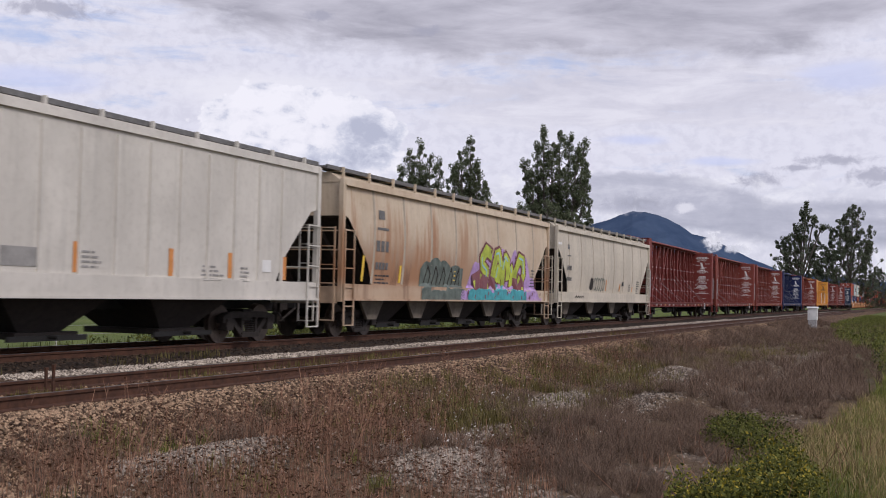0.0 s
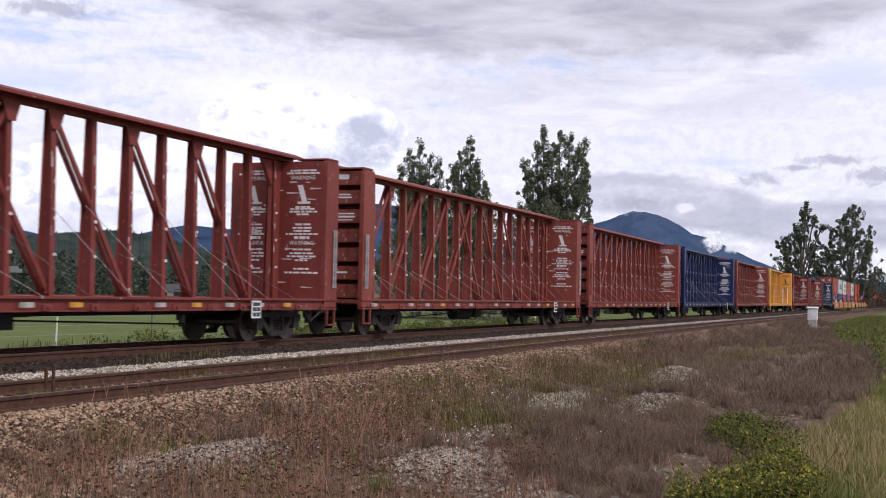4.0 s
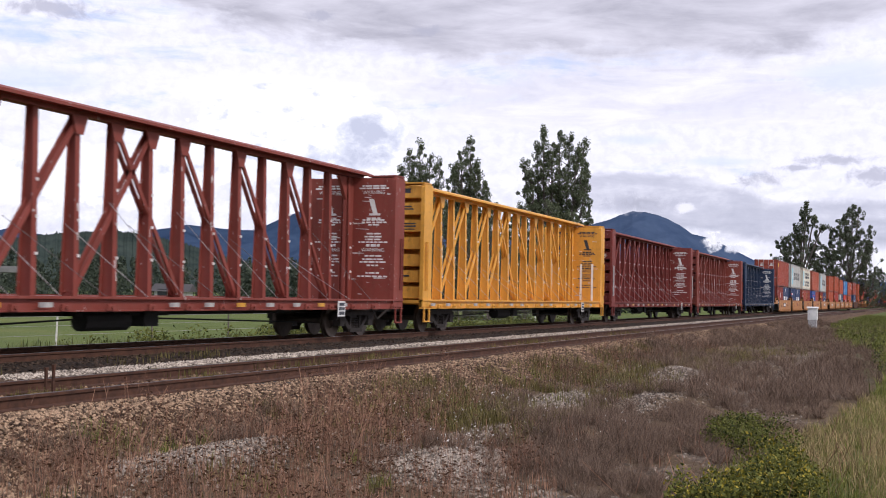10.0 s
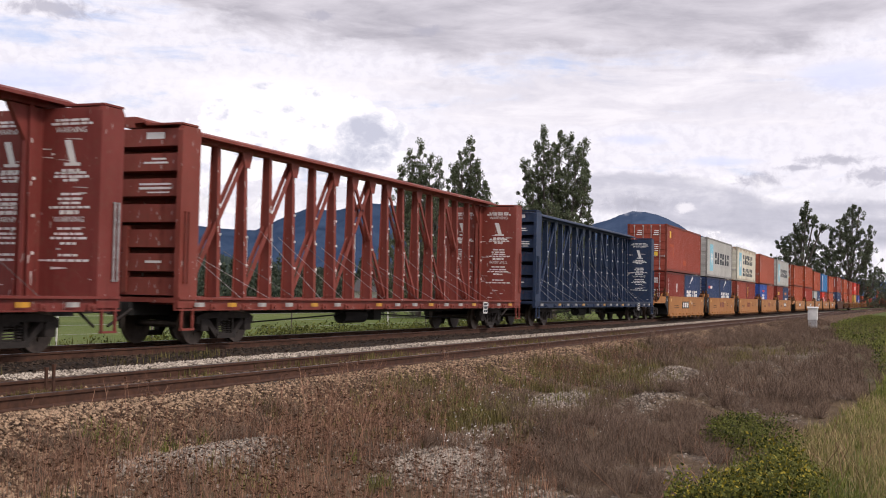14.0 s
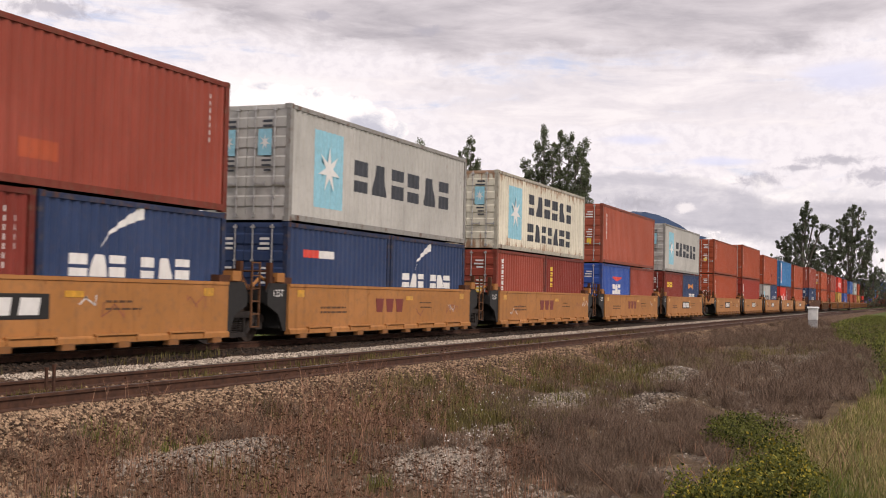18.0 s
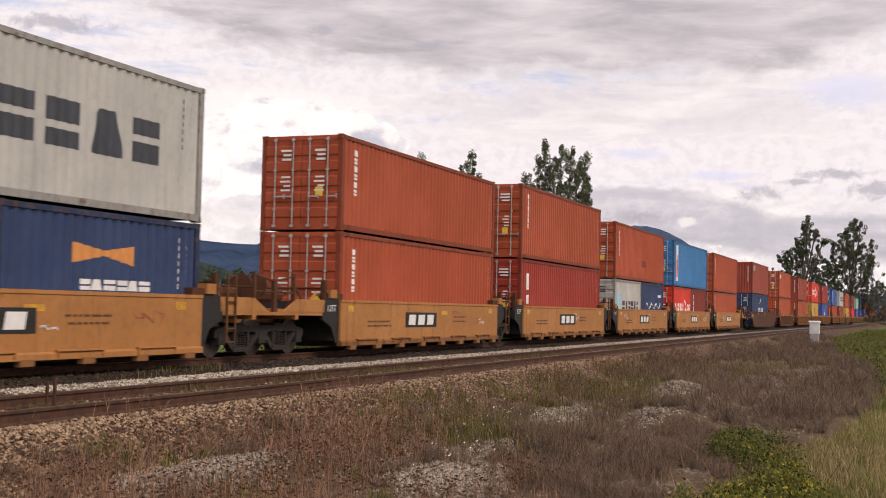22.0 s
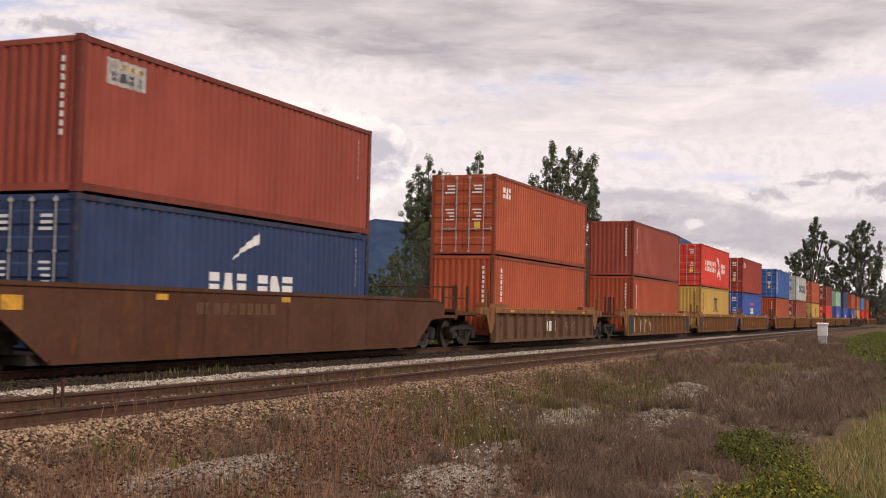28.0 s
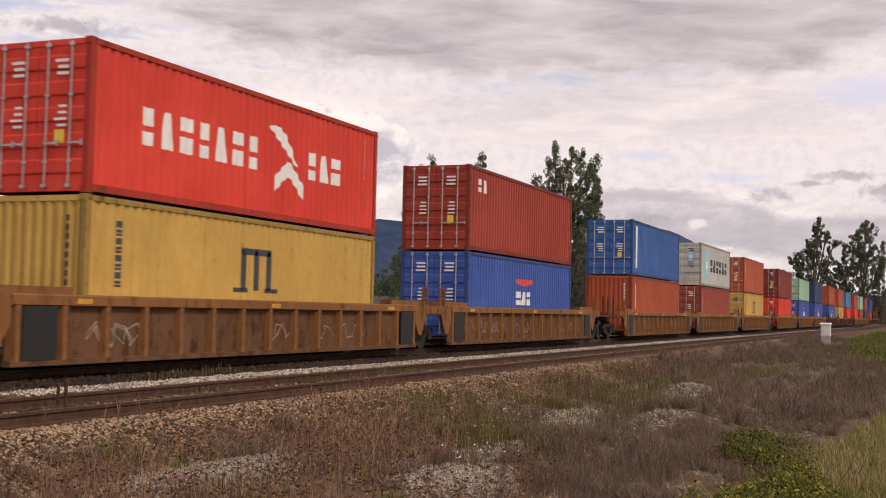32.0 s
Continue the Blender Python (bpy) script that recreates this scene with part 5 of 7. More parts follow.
def corr_shape(outline_low, outline_high, a, b):
    """A painted patch between two curves, following the corrugation."""
    s = Shape()
    xs = corr_breaks(a, b)
    xs = sorted(set(xs + [a + (b - a) * i / 12 for i in range(13)]))
    s.v = [(x, -1.225 + corr_y(x), f(x)) for x in xs for f in (outline_low, outline_high)]
    s.f = [(2 * i, 2 * i + 2, 2 * i + 3, 2 * i + 1) for i in range(len(xs) - 1)]
    return s


def end_corr(tall):
    s = Shape()
    ys = [-1.08 + 2.16 * i / 36 for i in range(37)]
    s.v = [(0.02 + 0.04 * (1 if (i // 2) % 2 else 0), y, z) for i, y in enumerate(ys) for z in (0.16, tall - 0.12)]
    s.f = [(2 * i + 1, 2 * i + 3, 2 * i + 2, 2 * i) for i in range(36)]
    return s


def dashes(tall):
    s = Shape()
    for i in range(9):
        s.box(0.008, 0.014, -0.86, -0.78, tall - 0.5 - i * 0.17, tall - 0.39 - i * 0.17)
    return s


def door_leaf(tall, side):
    """side -1: the leaf towards the camera. Recessed ribs across it."""
    y0, y1 = (-1.1, -0.01) if side < 0 else (0.01, 1.1)
    face = [(0.06, tall - 0.13), (0.06, 0.17), (0.03, 0.17)]
    n = 5
    for i in range(n):
        z = 0.34 + i * (tall - 0.75) / (n - 0.6)
        face += [(0.03, z), (0.006, z + 0.04), (0.006, z + 0.26), (0.03, z + 0.30)]
    face.append((0.03, tall - 0.13))
    return Shape().prism(face, "y", y0, y1)


def container(x0, z0, long, tall, colour, label, end="door", marks=(), near=True, dx=0.0):
    c = vehicle("container", x0 + dx, label, "container", "stacked shipping containers")
    c.location.z = z0
    MOVERS[-1] = (c, x0 + dx, z0)
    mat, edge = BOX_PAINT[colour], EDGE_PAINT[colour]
    key = (round(long, 2), round(tall, 2))
    L, H = long, tall
    part("side_wall", shared(("c_near",) + key, lambda: corr_side(L, H, -1.22)), mat, c)
    part("side_wall", shared(("c_far",) + key, lambda: corr_side(L, H, 1.22, flip=-1)), mat, c)
    part("roof", shared(("c_roof",) + key, lambda: Shape().box(0.06, L - 0.06, -1.16, 1.16, H - 0.05, H - 0.02)), mat, c)
    part("floor_frame", shared(("c_floor", key[0]), lambda: Shape().box(0.06, L - 0.06, -1.18, 1.18, 0.05, 0.16)), DARK, c)
    rail_b = shared(("c_railb", key[0]), lambda: Shape().box(0.16, L - 0.16, -0.035, 0.035, 0.03, 0.17))
    rail_t = shared(("c_railt", key[0]), lambda: Shape().box(0.16, L - 0.16, -0.035, 0.035, -0.12, -0.015))
    post = shared(("c_post", key[1]), lambda: Shape().box(-0.08, 0.08, -0.06, 0.06, 0.1, H - 0.1))
    cast = shared("c_cast", lambda: Shape().box(-0.09, 0.09, -0.081, 0.081, 0.0, 0.118).box(-0.035, 0.035, -0.083, 0.083, 0.03, 0.09))
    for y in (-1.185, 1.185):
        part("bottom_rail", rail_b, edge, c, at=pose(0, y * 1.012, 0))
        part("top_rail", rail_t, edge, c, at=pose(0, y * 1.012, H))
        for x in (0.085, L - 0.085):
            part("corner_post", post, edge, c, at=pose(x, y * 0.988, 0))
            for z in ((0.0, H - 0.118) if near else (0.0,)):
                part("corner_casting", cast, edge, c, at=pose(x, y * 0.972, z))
    part("end_header", shared("c_head", lambda: Shape().box(0.02, 0.12, -1.1, 1.1, -0.13, -0.02)), mat, c, at=pose(0, 0, H))
    part("end_sill", shared("c_esill", lambda: Shape().box(0.02, 0.12, -1.1, 1.1, 0.03, 0.17)), mat, c)
    part("front_wall", shared(("c_front",) + key, lambda: Shape().box(L - 0.08, L - 0.04, -1.12, 1.12, 0.1, H - 0.06)), mat, c)
    if end == "door":
        for side in (-1, 1):
            d = part("door", shared(("c_door", key[1], side), lambda: door_leaf(H, side)), mat, c)
            if near:
                bar = shared(("c_bar", key[1]), lambda: Shape().rod((0, 0, 0.08), (0, 0, H - 0.06), 0.018, 6).box(-0.03, 0.02, -0.05, 0.05, 0.10, 0.16).box(-0.03, 0.02, -0.05, 0.05, H - 0.16, H - 0.1)
                             .box(-0.02, 0.02, -0.04, 0.04, 0.55, 0.6).box(-0.02, 0.02, -0.04, 0.04, H * 0.62, H * 0.62 + 0.05))
                handle = shared("c_handle", lambda: Shape().box(-0.02, 0.0, -0.30, 0.02, 0.90, 0.94).box(-0.03, 0.0, -0.32, -0.28, 0.86, 0.98))
                for y in (0.25, 0.80):
                    b = part("locking_bar", bar, STEEL, d, at=pose(-0.012, side * y, 0))
                    part("handle", handle, STEEL, d, at=pose(-0.03, side * y + (0.3 if side > 0 and y < 0.5 else 0), 0))
                if side < 0 and colour not in ("grey", "white", "navy"):
                    part("warning_label", shared("c_label", lambda: Shape().box(0.0, 0.005, -0.66, -0.44, 0.92, 1.18)), BAR_YELLOW, d)
                r = random.Random(int(x0 * 10))
                wr = Shape()
                for i in range(3):
                    z = H - 0.45 - 0.12 * i
                    wr.box(0.0, 0.004, side * 0.52 - 0.2, side * 0.52 + r.uniform(0.05, 0.2), z, z + 0.06)
                for i in range(4):
                    z = H * 0.55 - 0.12 * i
                    wr.box(0.0, 0.004, side * 0.52 - 0.18, side * 0.52 + r.uniform(0.0, 0.18), z, z + 0.05)
                if colour in ("grey", "white") and long > 10:
                    p = part("door_panel", shared(("c_dpanel", side), lambda: Shape().box(-0.004, 0.0, side * 0.52 - 0.19, side * 0.52 + 0.19, 1.62, 2.28)), SKYPATCH, d)
                    part("door_star", shared(("c_dstar", side), lambda: Shape().add([(-0.007, side * 0.52 + (0.15 if i % 2 == 0 else 0.05) * math.sin(math.pi * i / 7), 1.95 + (0.2 if i % 2 == 0 else 0.07) * math.cos(math.pi * i / 7)) for i in range(14)], [tuple(range(14))])), WHITE, p)
                part("door_writing", wr, WHITE if colour not in ("grey", "white", "tan") else INK, d)
    else:
        part("end_wall", shared(("c_endc", key[1]), lambda: end_corr(H)), mat, c)
        if near:
            part("end_writing", dashes(H), WHITE if colour != "tan" else INK, c)
    for name, m, s in marks:
        for one in s if isinstance(s, list) else [s]:
            part(name, one, m, c)
    return c


def patches(rows):
    return [corr_mark([row]) for row in rows]


def letters(x0, x1, z0, z1, count, gap=0.42):
    """A brand mark as a row of plain blocks: wedges, and blocks with one slit."""
    w, h = (x1 - x0) / count, z1 - z0
    out = []
    for i in range(count):
        a, b = x0 + i * w, x0 + (i + 1 - gap * 0.62) * w
        if i % 3 == 1:
            c = (b - a) * 0.24
            out.append(corr_shape(lambda u, a=a, b=b: z0, lambda u, a=a, b=b, c=c: z0 + h * min(1.0, 0.15 + (u - a) / c, 0.15 + (b - u) / c), a, b))
        else:
            z = z0 + h * (0.46 if i % 3 else 0.36)
            out.append(corr_mark([(a, b, z0, z), (a, b, z + 0.16 * h, z1)]))
    return out


def upright(x, z0, z1, count, width=0.24):
    h = (z1 - z0) / count
    out = []
    for i in range(count):
        a, b = z0 + i * h, z0 + (i + 0.74) * h
        out.append(corr_mark([(x, x + width, a, b)] if i % 2 else [(x, x + width, a, a + 0.28 * h), (x, x + width, b - 0.34 * h, b)]))
    return out


def star(x, z, r):
    s = Shape()
    pts = [(x + (r if i % 2 == 0 else r * 0.34) * math.sin(math.pi * i / 7), -1.230, z + (r if i % 2 == 0 else r * 0.34) * math.cos(math.pi * i / 7)) for i in range(14)]
    return s.add(pts + [(x, -1.230, z)], [(14, (i + 1) % 14, i) for i in range(14)])


def code(L, H, mat=None):
    """Number and size codes at the far top corner."""
    return ("number", WHITE if mat is None else mat, corr_mark([(L - 0.75, L - 0.68, H - 0.35 - 0.16 * i - 0.1, H - 0.35 - 0.16 * i) for i in range(7)] + [(L - 0.50, L - 0.44, H - 0.5 - 0.16 * i - 0.1, H - 0.5 - 0.16 * i) for i in range(4)]))


def grey_star(long, tall, words=1, mid=0.0):
    """Pale blue panel with a seven-pointed star beside dark lettering blocks."""
    out = [("panel", SKYPATCH, corr_mark([(1.3, 2.95, 0.45, tall - 0.45)])), ("star", WHITE, star(2.12, tall * 0.5, 0.62))]
    if words == 1:
        out.append(("lettering", INK, letters(3.6, 11.0, tall * 0.36, tall * 0.66, 6)))
    else:
        out += [("lettering", INK, letters(3.8, 10.2, tall * 0.52, tall * 0.80, 6)), ("lettering", INK, letters(3.75, 10.0, tall * 0.16, tall * 0.40, 7))]
    return out


def sweep(x, z, size, mat=WHITE):
    """A curved swoosh over block lettering."""
    return ("swoosh", mat, corr_shape(lambda u: z + size * 0.5 * math.sqrt(max(0, (u - x) / size)) - 0.02, lambda u: z + size * (0.5 * math.sqrt(max(0, (u - x) / size)) + 0.2 * ((u - x) / size)), x, x + size))


HC, STD, F40, F20 = 2.896, 2.591, 12.19, 6.06
FLOOR = 0.40


def on_top(lower):
    return FLOOR + lower + 0.02


def cma(L, H, x, big=1.0):
    return [("lettering", WHITE, letters(x, x + 1.75 * big, H * 0.42, H * 0.42 + 0.42 * big, 3, 0.3)), ("lettering", WHITE, letters(x + 2.1 * big, x + 3.9 * big, H * 0.42, H * 0.42 + 0.42 * big, 3, 0.3)), sweep(x + 0.9 * big, H * 0.42 + 0.55 * big, 1.3 * big)]


def hamburg(k=1.0, x=1.6, z=1.45):
    return [("lettering", WHITE, letters(x, x + 4.6 * k, z - 0.35 * k, z + 0.40 * k, 7, 0.62)), ("lettering", WHITE, letters(x + 6.7 * k, x + 8.6 * k, z - 0.3 * k, z + 0.38 * k, 3, 0.5)),
            ("wing", WHITE, corr_shape(lambda u: z + (0.72 - 0.62 * (u - x - 4.85 * k) / k) * k, lambda u: z + (0.76 - 0.62 * (u - x - 4.85 * k) / k + 0.34 * math.sin(math.pi * min(1, (u - x - 4.85 * k) / (1.3 * k)))) * k, x + 4.85 * k, x + 6.15 * k)),
            ("tail", WHITE, corr_shape(lambda u: z + (-0.36 - 0.62 * abs((u - x) / k - 5.75) ** 1.3 * 1.25) * k, lambda u: z + (0.02 - 0.75 * abs((u - x) / k - 5.75) ** 1.2) * k, x + 5.1 * k, x + 6.5 * k))]


def tall_letters(mat=WHITE, x=0.75, z0=1.3, z1=2.55, n=6):
    return ("lettering", mat, upright(x, z0, z1, n))


# leading well set: two short boxes or one long one below, one long box above
X = 287.45
container(X, FLOOR, F20, STD, "dark", "dark red twenty-foot container in the well", marks=[tall_letters(z0=0.95, z1=2.3, n=4), ("mark", WHITE, corr_mark([(3.4, 3.75, 1.35, 1.9)])), code(F20, STD)])
container(X + 6.13, FLOOR, F20, STD, "navy", "navy twenty-foot container with white blocks", marks=cma(F20, STD, 0.9))
container(X, on_top(STD), F40, HC, "brick", "brick red forty-foot container with scuffed side", marks=[("panel", BAR_YELLOW, corr_mark([(1.0, 1.35, 2.1, 2.5)])), ("patch", BOX_PAINT["orange"], patches([(1.0, 2.3, 1.55, 1.72), (1.9, 2.3, 0.9, 1.55), (5.6, 6.6, 0.5, 0.85)])), code(F40, HC)])
X = 302.42
container(X, FLOOR, F20, STD, "navy", "navy twenty-foot container with a red mark", marks=[("mark", BRIGHT_RED, corr_mark([(0.9, 1.7, 1.75, 1.95)])), ("mark", WHITE, corr_mark([(1.75, 2.6, 1.75, 1.95)]))])
container(X + 6.13, FLOOR, F20, STD, "navy", "navy twenty-foot container with white blocks", marks=cma(F20, STD, 0.95))
container(X, on_top(STD), F40, HC, "grey", "grey forty-foot container with a blue star panel", marks=grey_star(F40, HC) + [code(F40, HC, INK)])
X = 317.88
container(X, FLOOR, F20, STD, "brick", "brick red twenty-foot container in the well", marks=[tall_letters(x=0.7, z0=1.1, z1=2.3, n=6)])
container(X + 6.13, FLOOR, F20, STD, "dark", "dark red twenty-foot container with yellow upright mark", marks=[("mark", BAR_YELLOW, upright(0.75, 1.3, 2.2, 4, 0.3)), code(F20, STD)])
container(X, on_top(STD), F40, HC, "white", "rust-streaked cream forty-foot container with a star panel", marks=grey_star(F40, HC, 2))
X = 333.44
container(X, FLOOR, F20, STD, "blue", "bright blue twenty-foot container with a red emblem", marks=[("emblem", BRIGHT_RED, corr_shape(lambda u: 1.75 + 0.15 * abs(u - 3.2), lambda u: 1.98, 2.3, 4.1)), ("lettering", WHITE, letters(2.3, 4.0, 1.1, 1.6, 3, 0.35))])
container(X + 6.13, FLOOR, F20, STD, "brick", "brick red twenty-foot container in the well")
container(X, on_top(STD), F40, HC, "faded", "faded red forty-foot container on the stack", marks=[tall_letters(z0=1.2, z1=2.5), code(F40, HC)])
X = 348.74
container(X, FLOOR, F20, STD, "dark", "dark red twenty-foot container with a yellow mark", marks=[("mark", BAR_YELLOW, letters(1.0, 2.7, 1.65, 1.95, 4, 0.15)), code(F20, STD)])
container(X + 6.13, FLOOR, F20, STD, "navy", "navy twenty-foot container with an orange cross mark", marks=[("mark", ORANGE, corr_shape(lambda u: 1.75 - 0.18 * abs(u - 2.9), lambda u: 1.85 + 0.14 * abs(u - 2.9), 2.0, 3.8)), ("lettering", WHITE, letters(2.2, 4.4, 1.1, 1.3, 6, 0.2)), code(F20, STD)])
container(X, on_top(STD), F40, HC, "grey", "grey forty-foot container with star panel, clean", marks=grey_star(F40, HC) + [code(F40, HC, INK)])
# second well set
X = 367.53
container(X, FLOOR, F40, HC, "red", "orange-red forty-foot container low in the well", marks=[tall_letters(z0=1.3, z1=2.5), code(F40, HC)])
container(X, on_top(HC), F40, STD, "rust", "rust-red forty-foot container on the stack", marks=[tall_letters(z0=1.0, z1=2.3), code(F40, STD)])
X = 382.93
container(X, FLOOR, F40, HC, "crimson", "deep red forty-foot container with two white bars", marks=[("mark", WHITE, corr_mark([(0.75, 1.05, 1.7, 2.35), (0.75, 1.05, 1.15, 1.5)])), code(F40, HC)])
container(X, on_top(HC), F40, HC, "rust", "orange-red forty-foot container with upright white blocks", marks=[tall_letters(z0=1.2, z1=2.6), code(F40, HC)])
X = 398.2
container(X, FLOOR, F20, STD, "grey", "pale grey twenty-foot container with dark blocks", marks=[("lettering", INK, letters(1.8, 5.6, 1.0, 1.5, 6)), ("panel", SKYPATCH, corr_mark([(0.6, 1.3, 1.1, 1.9)]))])
container(X + 6.13, FLOOR, F20, STD, "navy", "navy twenty-foot container with white scrawl", marks=[("scrawl", WHITE, corr_shape(lambda u: 1.25 + 0.12 * math.sin(u * 5), lambda u: 1.33 + 0.16 * math.sin(u * 5 + 0.4), 1.4, 5.2)), ("mark", WHITE, corr_mark([(4.6, 5.3, 1.8, 1.95)]))])
container(X, on_top(STD), F40, HC, "red", "faded orange-red forty-foot container on the stack", marks=[tall_letters(z0=1.2, z1=2.5), ("patch", BOX_PAINT["dark"], patches([(6.1, 7.2, 0.8, 1.15)])), code(F40, HC)])
X = 413.62
container(X, FLOOR, F20, STD, "scarlet", "scarlet twenty-foot container with a white bird mark", marks=hamburg(0.62, 0.6, 1.3))
container(X + 6.13, FLOOR, F20, STD, "dark", "dark red twenty-foot container with upright white mark", marks=[tall_letters(x=0.8, z0=1.1, z1=2.3, n=3), code(F20, STD)])
container(X, on_top(STD), F40, HC, "sky", "blue forty-foot container with a white upright panel", marks=[("panel", WHITE, corr_mark([(0.75, 1.45, 0.35, 2.62)])), ("lettering", BRIGHT_RED, corr_shape(lambda u: 0.5 + 0.5 * (u - 0.85), lambda u: 1.5 + 1.2 * (u - 0.85), 0.85, 1.3)), code(F40, HC)])
X = 429.0
container(X, FLOOR, F40, STD, "orange", "orange forty-foot container low in the well", marks=[tall_letters(z0=0.9, z1=2.3), code(F40, STD)])
container(X, on_top(STD), F40, HC, "red", "brick-orange forty-foot container on the stack", marks=[tall_letters(z0=1.2, z1=2.6), code(F40, HC)])
# single cars
X = 451.1
container(X, FLOOR, F40, HC, "navy", "navy forty-foot container with white lettering blocks", marks=cma(F40, HC, 4.4, 0.95) + [code(F40, HC)])
container(X, on_top(HC), F40, HC, "brick", "brick red forty-foot container with a grey panel", "wall", marks=[("panel", REFLECT_WHITE, corr_mark([(0.75, 2.0, 2.12, 2.62)])), ("mark", INK, letters(0.95, 1.9, 2.2, 2.38, 4)), ("mark", BAR_YELLOW, corr_mark([(1.2, 1.9, 2.45, 2.55)])), code(F40, HC)])
X = 473.5
container(X, FLOOR, F40, HC, "orange", "orange-red forty-foot container low in the well", "wall", marks=[tall_letters(z0=1.25, z1=2.5), code(F40, HC)])
container(X, on_top(HC), F40, HC, "orange", "orange-red forty-foot container with scraped side", marks=[("lettering", WHITE, letters(0.95, 1.85, 2.1, 2.5, 3)), ("patch", BOX_PAINT["red"], patches([(2.5, 3.2, 0.5, 1.1), (5.0, 7.2, 0.5, 1.2), (9.0, 10.4, 0.4, 0.95)])), code(F40, HC)])
# long ribbed wells
STACKS = [
    (495.0, "red", HC, "brick", HC, "wall", "wall"), (515.0, "tan", HC, "scarlet", HC, "wall", "door"), (534.36, "blue", HC, "crimson", HC, "door", "door"),
    (557.79, "red", HC, "mid", HC, "wall", "door"), (577.5, "brick", HC, "grey", HC, "door", "door"), (597.2, "tan", HC, "orange", HC, "door", "door"),
    (620.7, "scarlet", HC, "dark", HC, "door", "door"), (641.0, "blue", HC, "green", STD, "door", "door"), (660.6, "blue", HC, "navy", HC, "door", "door"),
    (684.0, "blue", HC, "red", HC, "door", "door"), (703.7, "tan", HC, "orange", HC, "door", "door"), (723.4, "scarlet", HC, "sky", HC, "door", "door"),
    (746.8, "scarlet", HC, "red", HC, "door", "door"), (766.5, "red", HC, "green", HC, "wall", "door"), (786.2, "navy", HC, "brick", HC, "door", "door"),
    (809.6, "red", HC, "blue", HC, "door", "wall"), (829.3, "dark", HC, "grey", HC, "door", "door"), (849.0, "orange", HC, "red", HC, "door", "door"),
    (872.4, "navy", HC, "orange", HC, "door", "door"), (892.1, "brick", HC, "red", HC, "door", "door"), (911.8, "blue", HC, "dark", HC, "door", "door"),
    (935.2, "red", HC, "brick", HC, "door", "door"), (954.9, "grey", HC, "navy", HC, "door", "door"), (974.6, "orange", HC, "red", HC, "door", "door"),
    (998.0, "brick", HC, "orange", HC, "door", "door"), (1017.7, "navy", HC, "red", HC, "door", "door"), (1037.4, "red", HC, "dark", HC, "door", "door")]
HUE = {"crimson": "deep red", "mid": "mid blue", "red": "orange-red", "brick": "brick red", "dark": "dark red", "orange": "orange-red", "grey": "pale grey", "navy": "navy blue", "blue": "bright blue", "sky": "blue", "scarlet": "scarlet", "tan": "mustard tan", "green": "pale green"}
for X, low, hl, high, hh, e1, e2 in STACKS:
    near = X < 645
    lm = [code(F40, hl, INK if low == "tan" else None)]
    hm = [code(F40, hh)]
    if low == "tan":
        lm.append(("emblem", INK, corr_mark([(5.4, 5.55, 1.25, 2.15), (5.95, 6.1, 1.25, 2.15), (6.5, 6.65, 1.25, 2.15), (5.4, 6.65, 2.05, 2.2), (5.1, 5.7, 1.2, 1.3), (6.35, 6.95, 1.2, 1.3)])))
        lm.append(("lettering", INK, upright(0.95, 1.2, 2.5, 8, 0.14)))
    if low == "blue":
        lm += [("emblem", BRIGHT_RED, corr_shape(lambda u: 1.85 + 0.12 * abs(u - 6.0), lambda u: 2.12, 5.0, 7.0)), ("lettering", WHITE, letters(5.1, 6.9, 1.15, 1.65, 3, 0.35))]
    if high == "scarlet":
        hm += hamburg()
    if high == "grey":
        hm += grey_star(F40, HC)
    if high in ("red", "brick", "orange", "dark", "crimson") and near:
        hm.append(tall_letters(z0=1.2, z1=2.6) if X != 534.36 else ("lettering", WHITE, letters(0.95, 1.75, 2.05, 2.5, 2)))
    if high in ("sky", "mid"):
        hm.append(("panel", WHITE, corr_mark([(0.75, 1.2, 0.4, 2.6)])))
    if low in ("red", "brick") and near:
        lm.append(tall_letters(z0=1.2, z1=2.5))
    container(X, FLOOR, F40, hl, low, HUE[low] + " forty-foot container low in a ribbed well", e1, lm, near)
    container(X, on_top(hl), F40, hh, high, HUE[high] + " forty-foot container on top of the stack", e2, hm, near)


# ---- well cars ----
def well_side(length):
    return Shape().prism([(-0.07, 1.47), (-0.07, 1.40), (-0.05, 1.39), (-0.05, 0.40), (0.05, 0.40), (0.05, 1.40), (0.07, 1.41), (0.07, 1.47)], "x", 0.0, length)


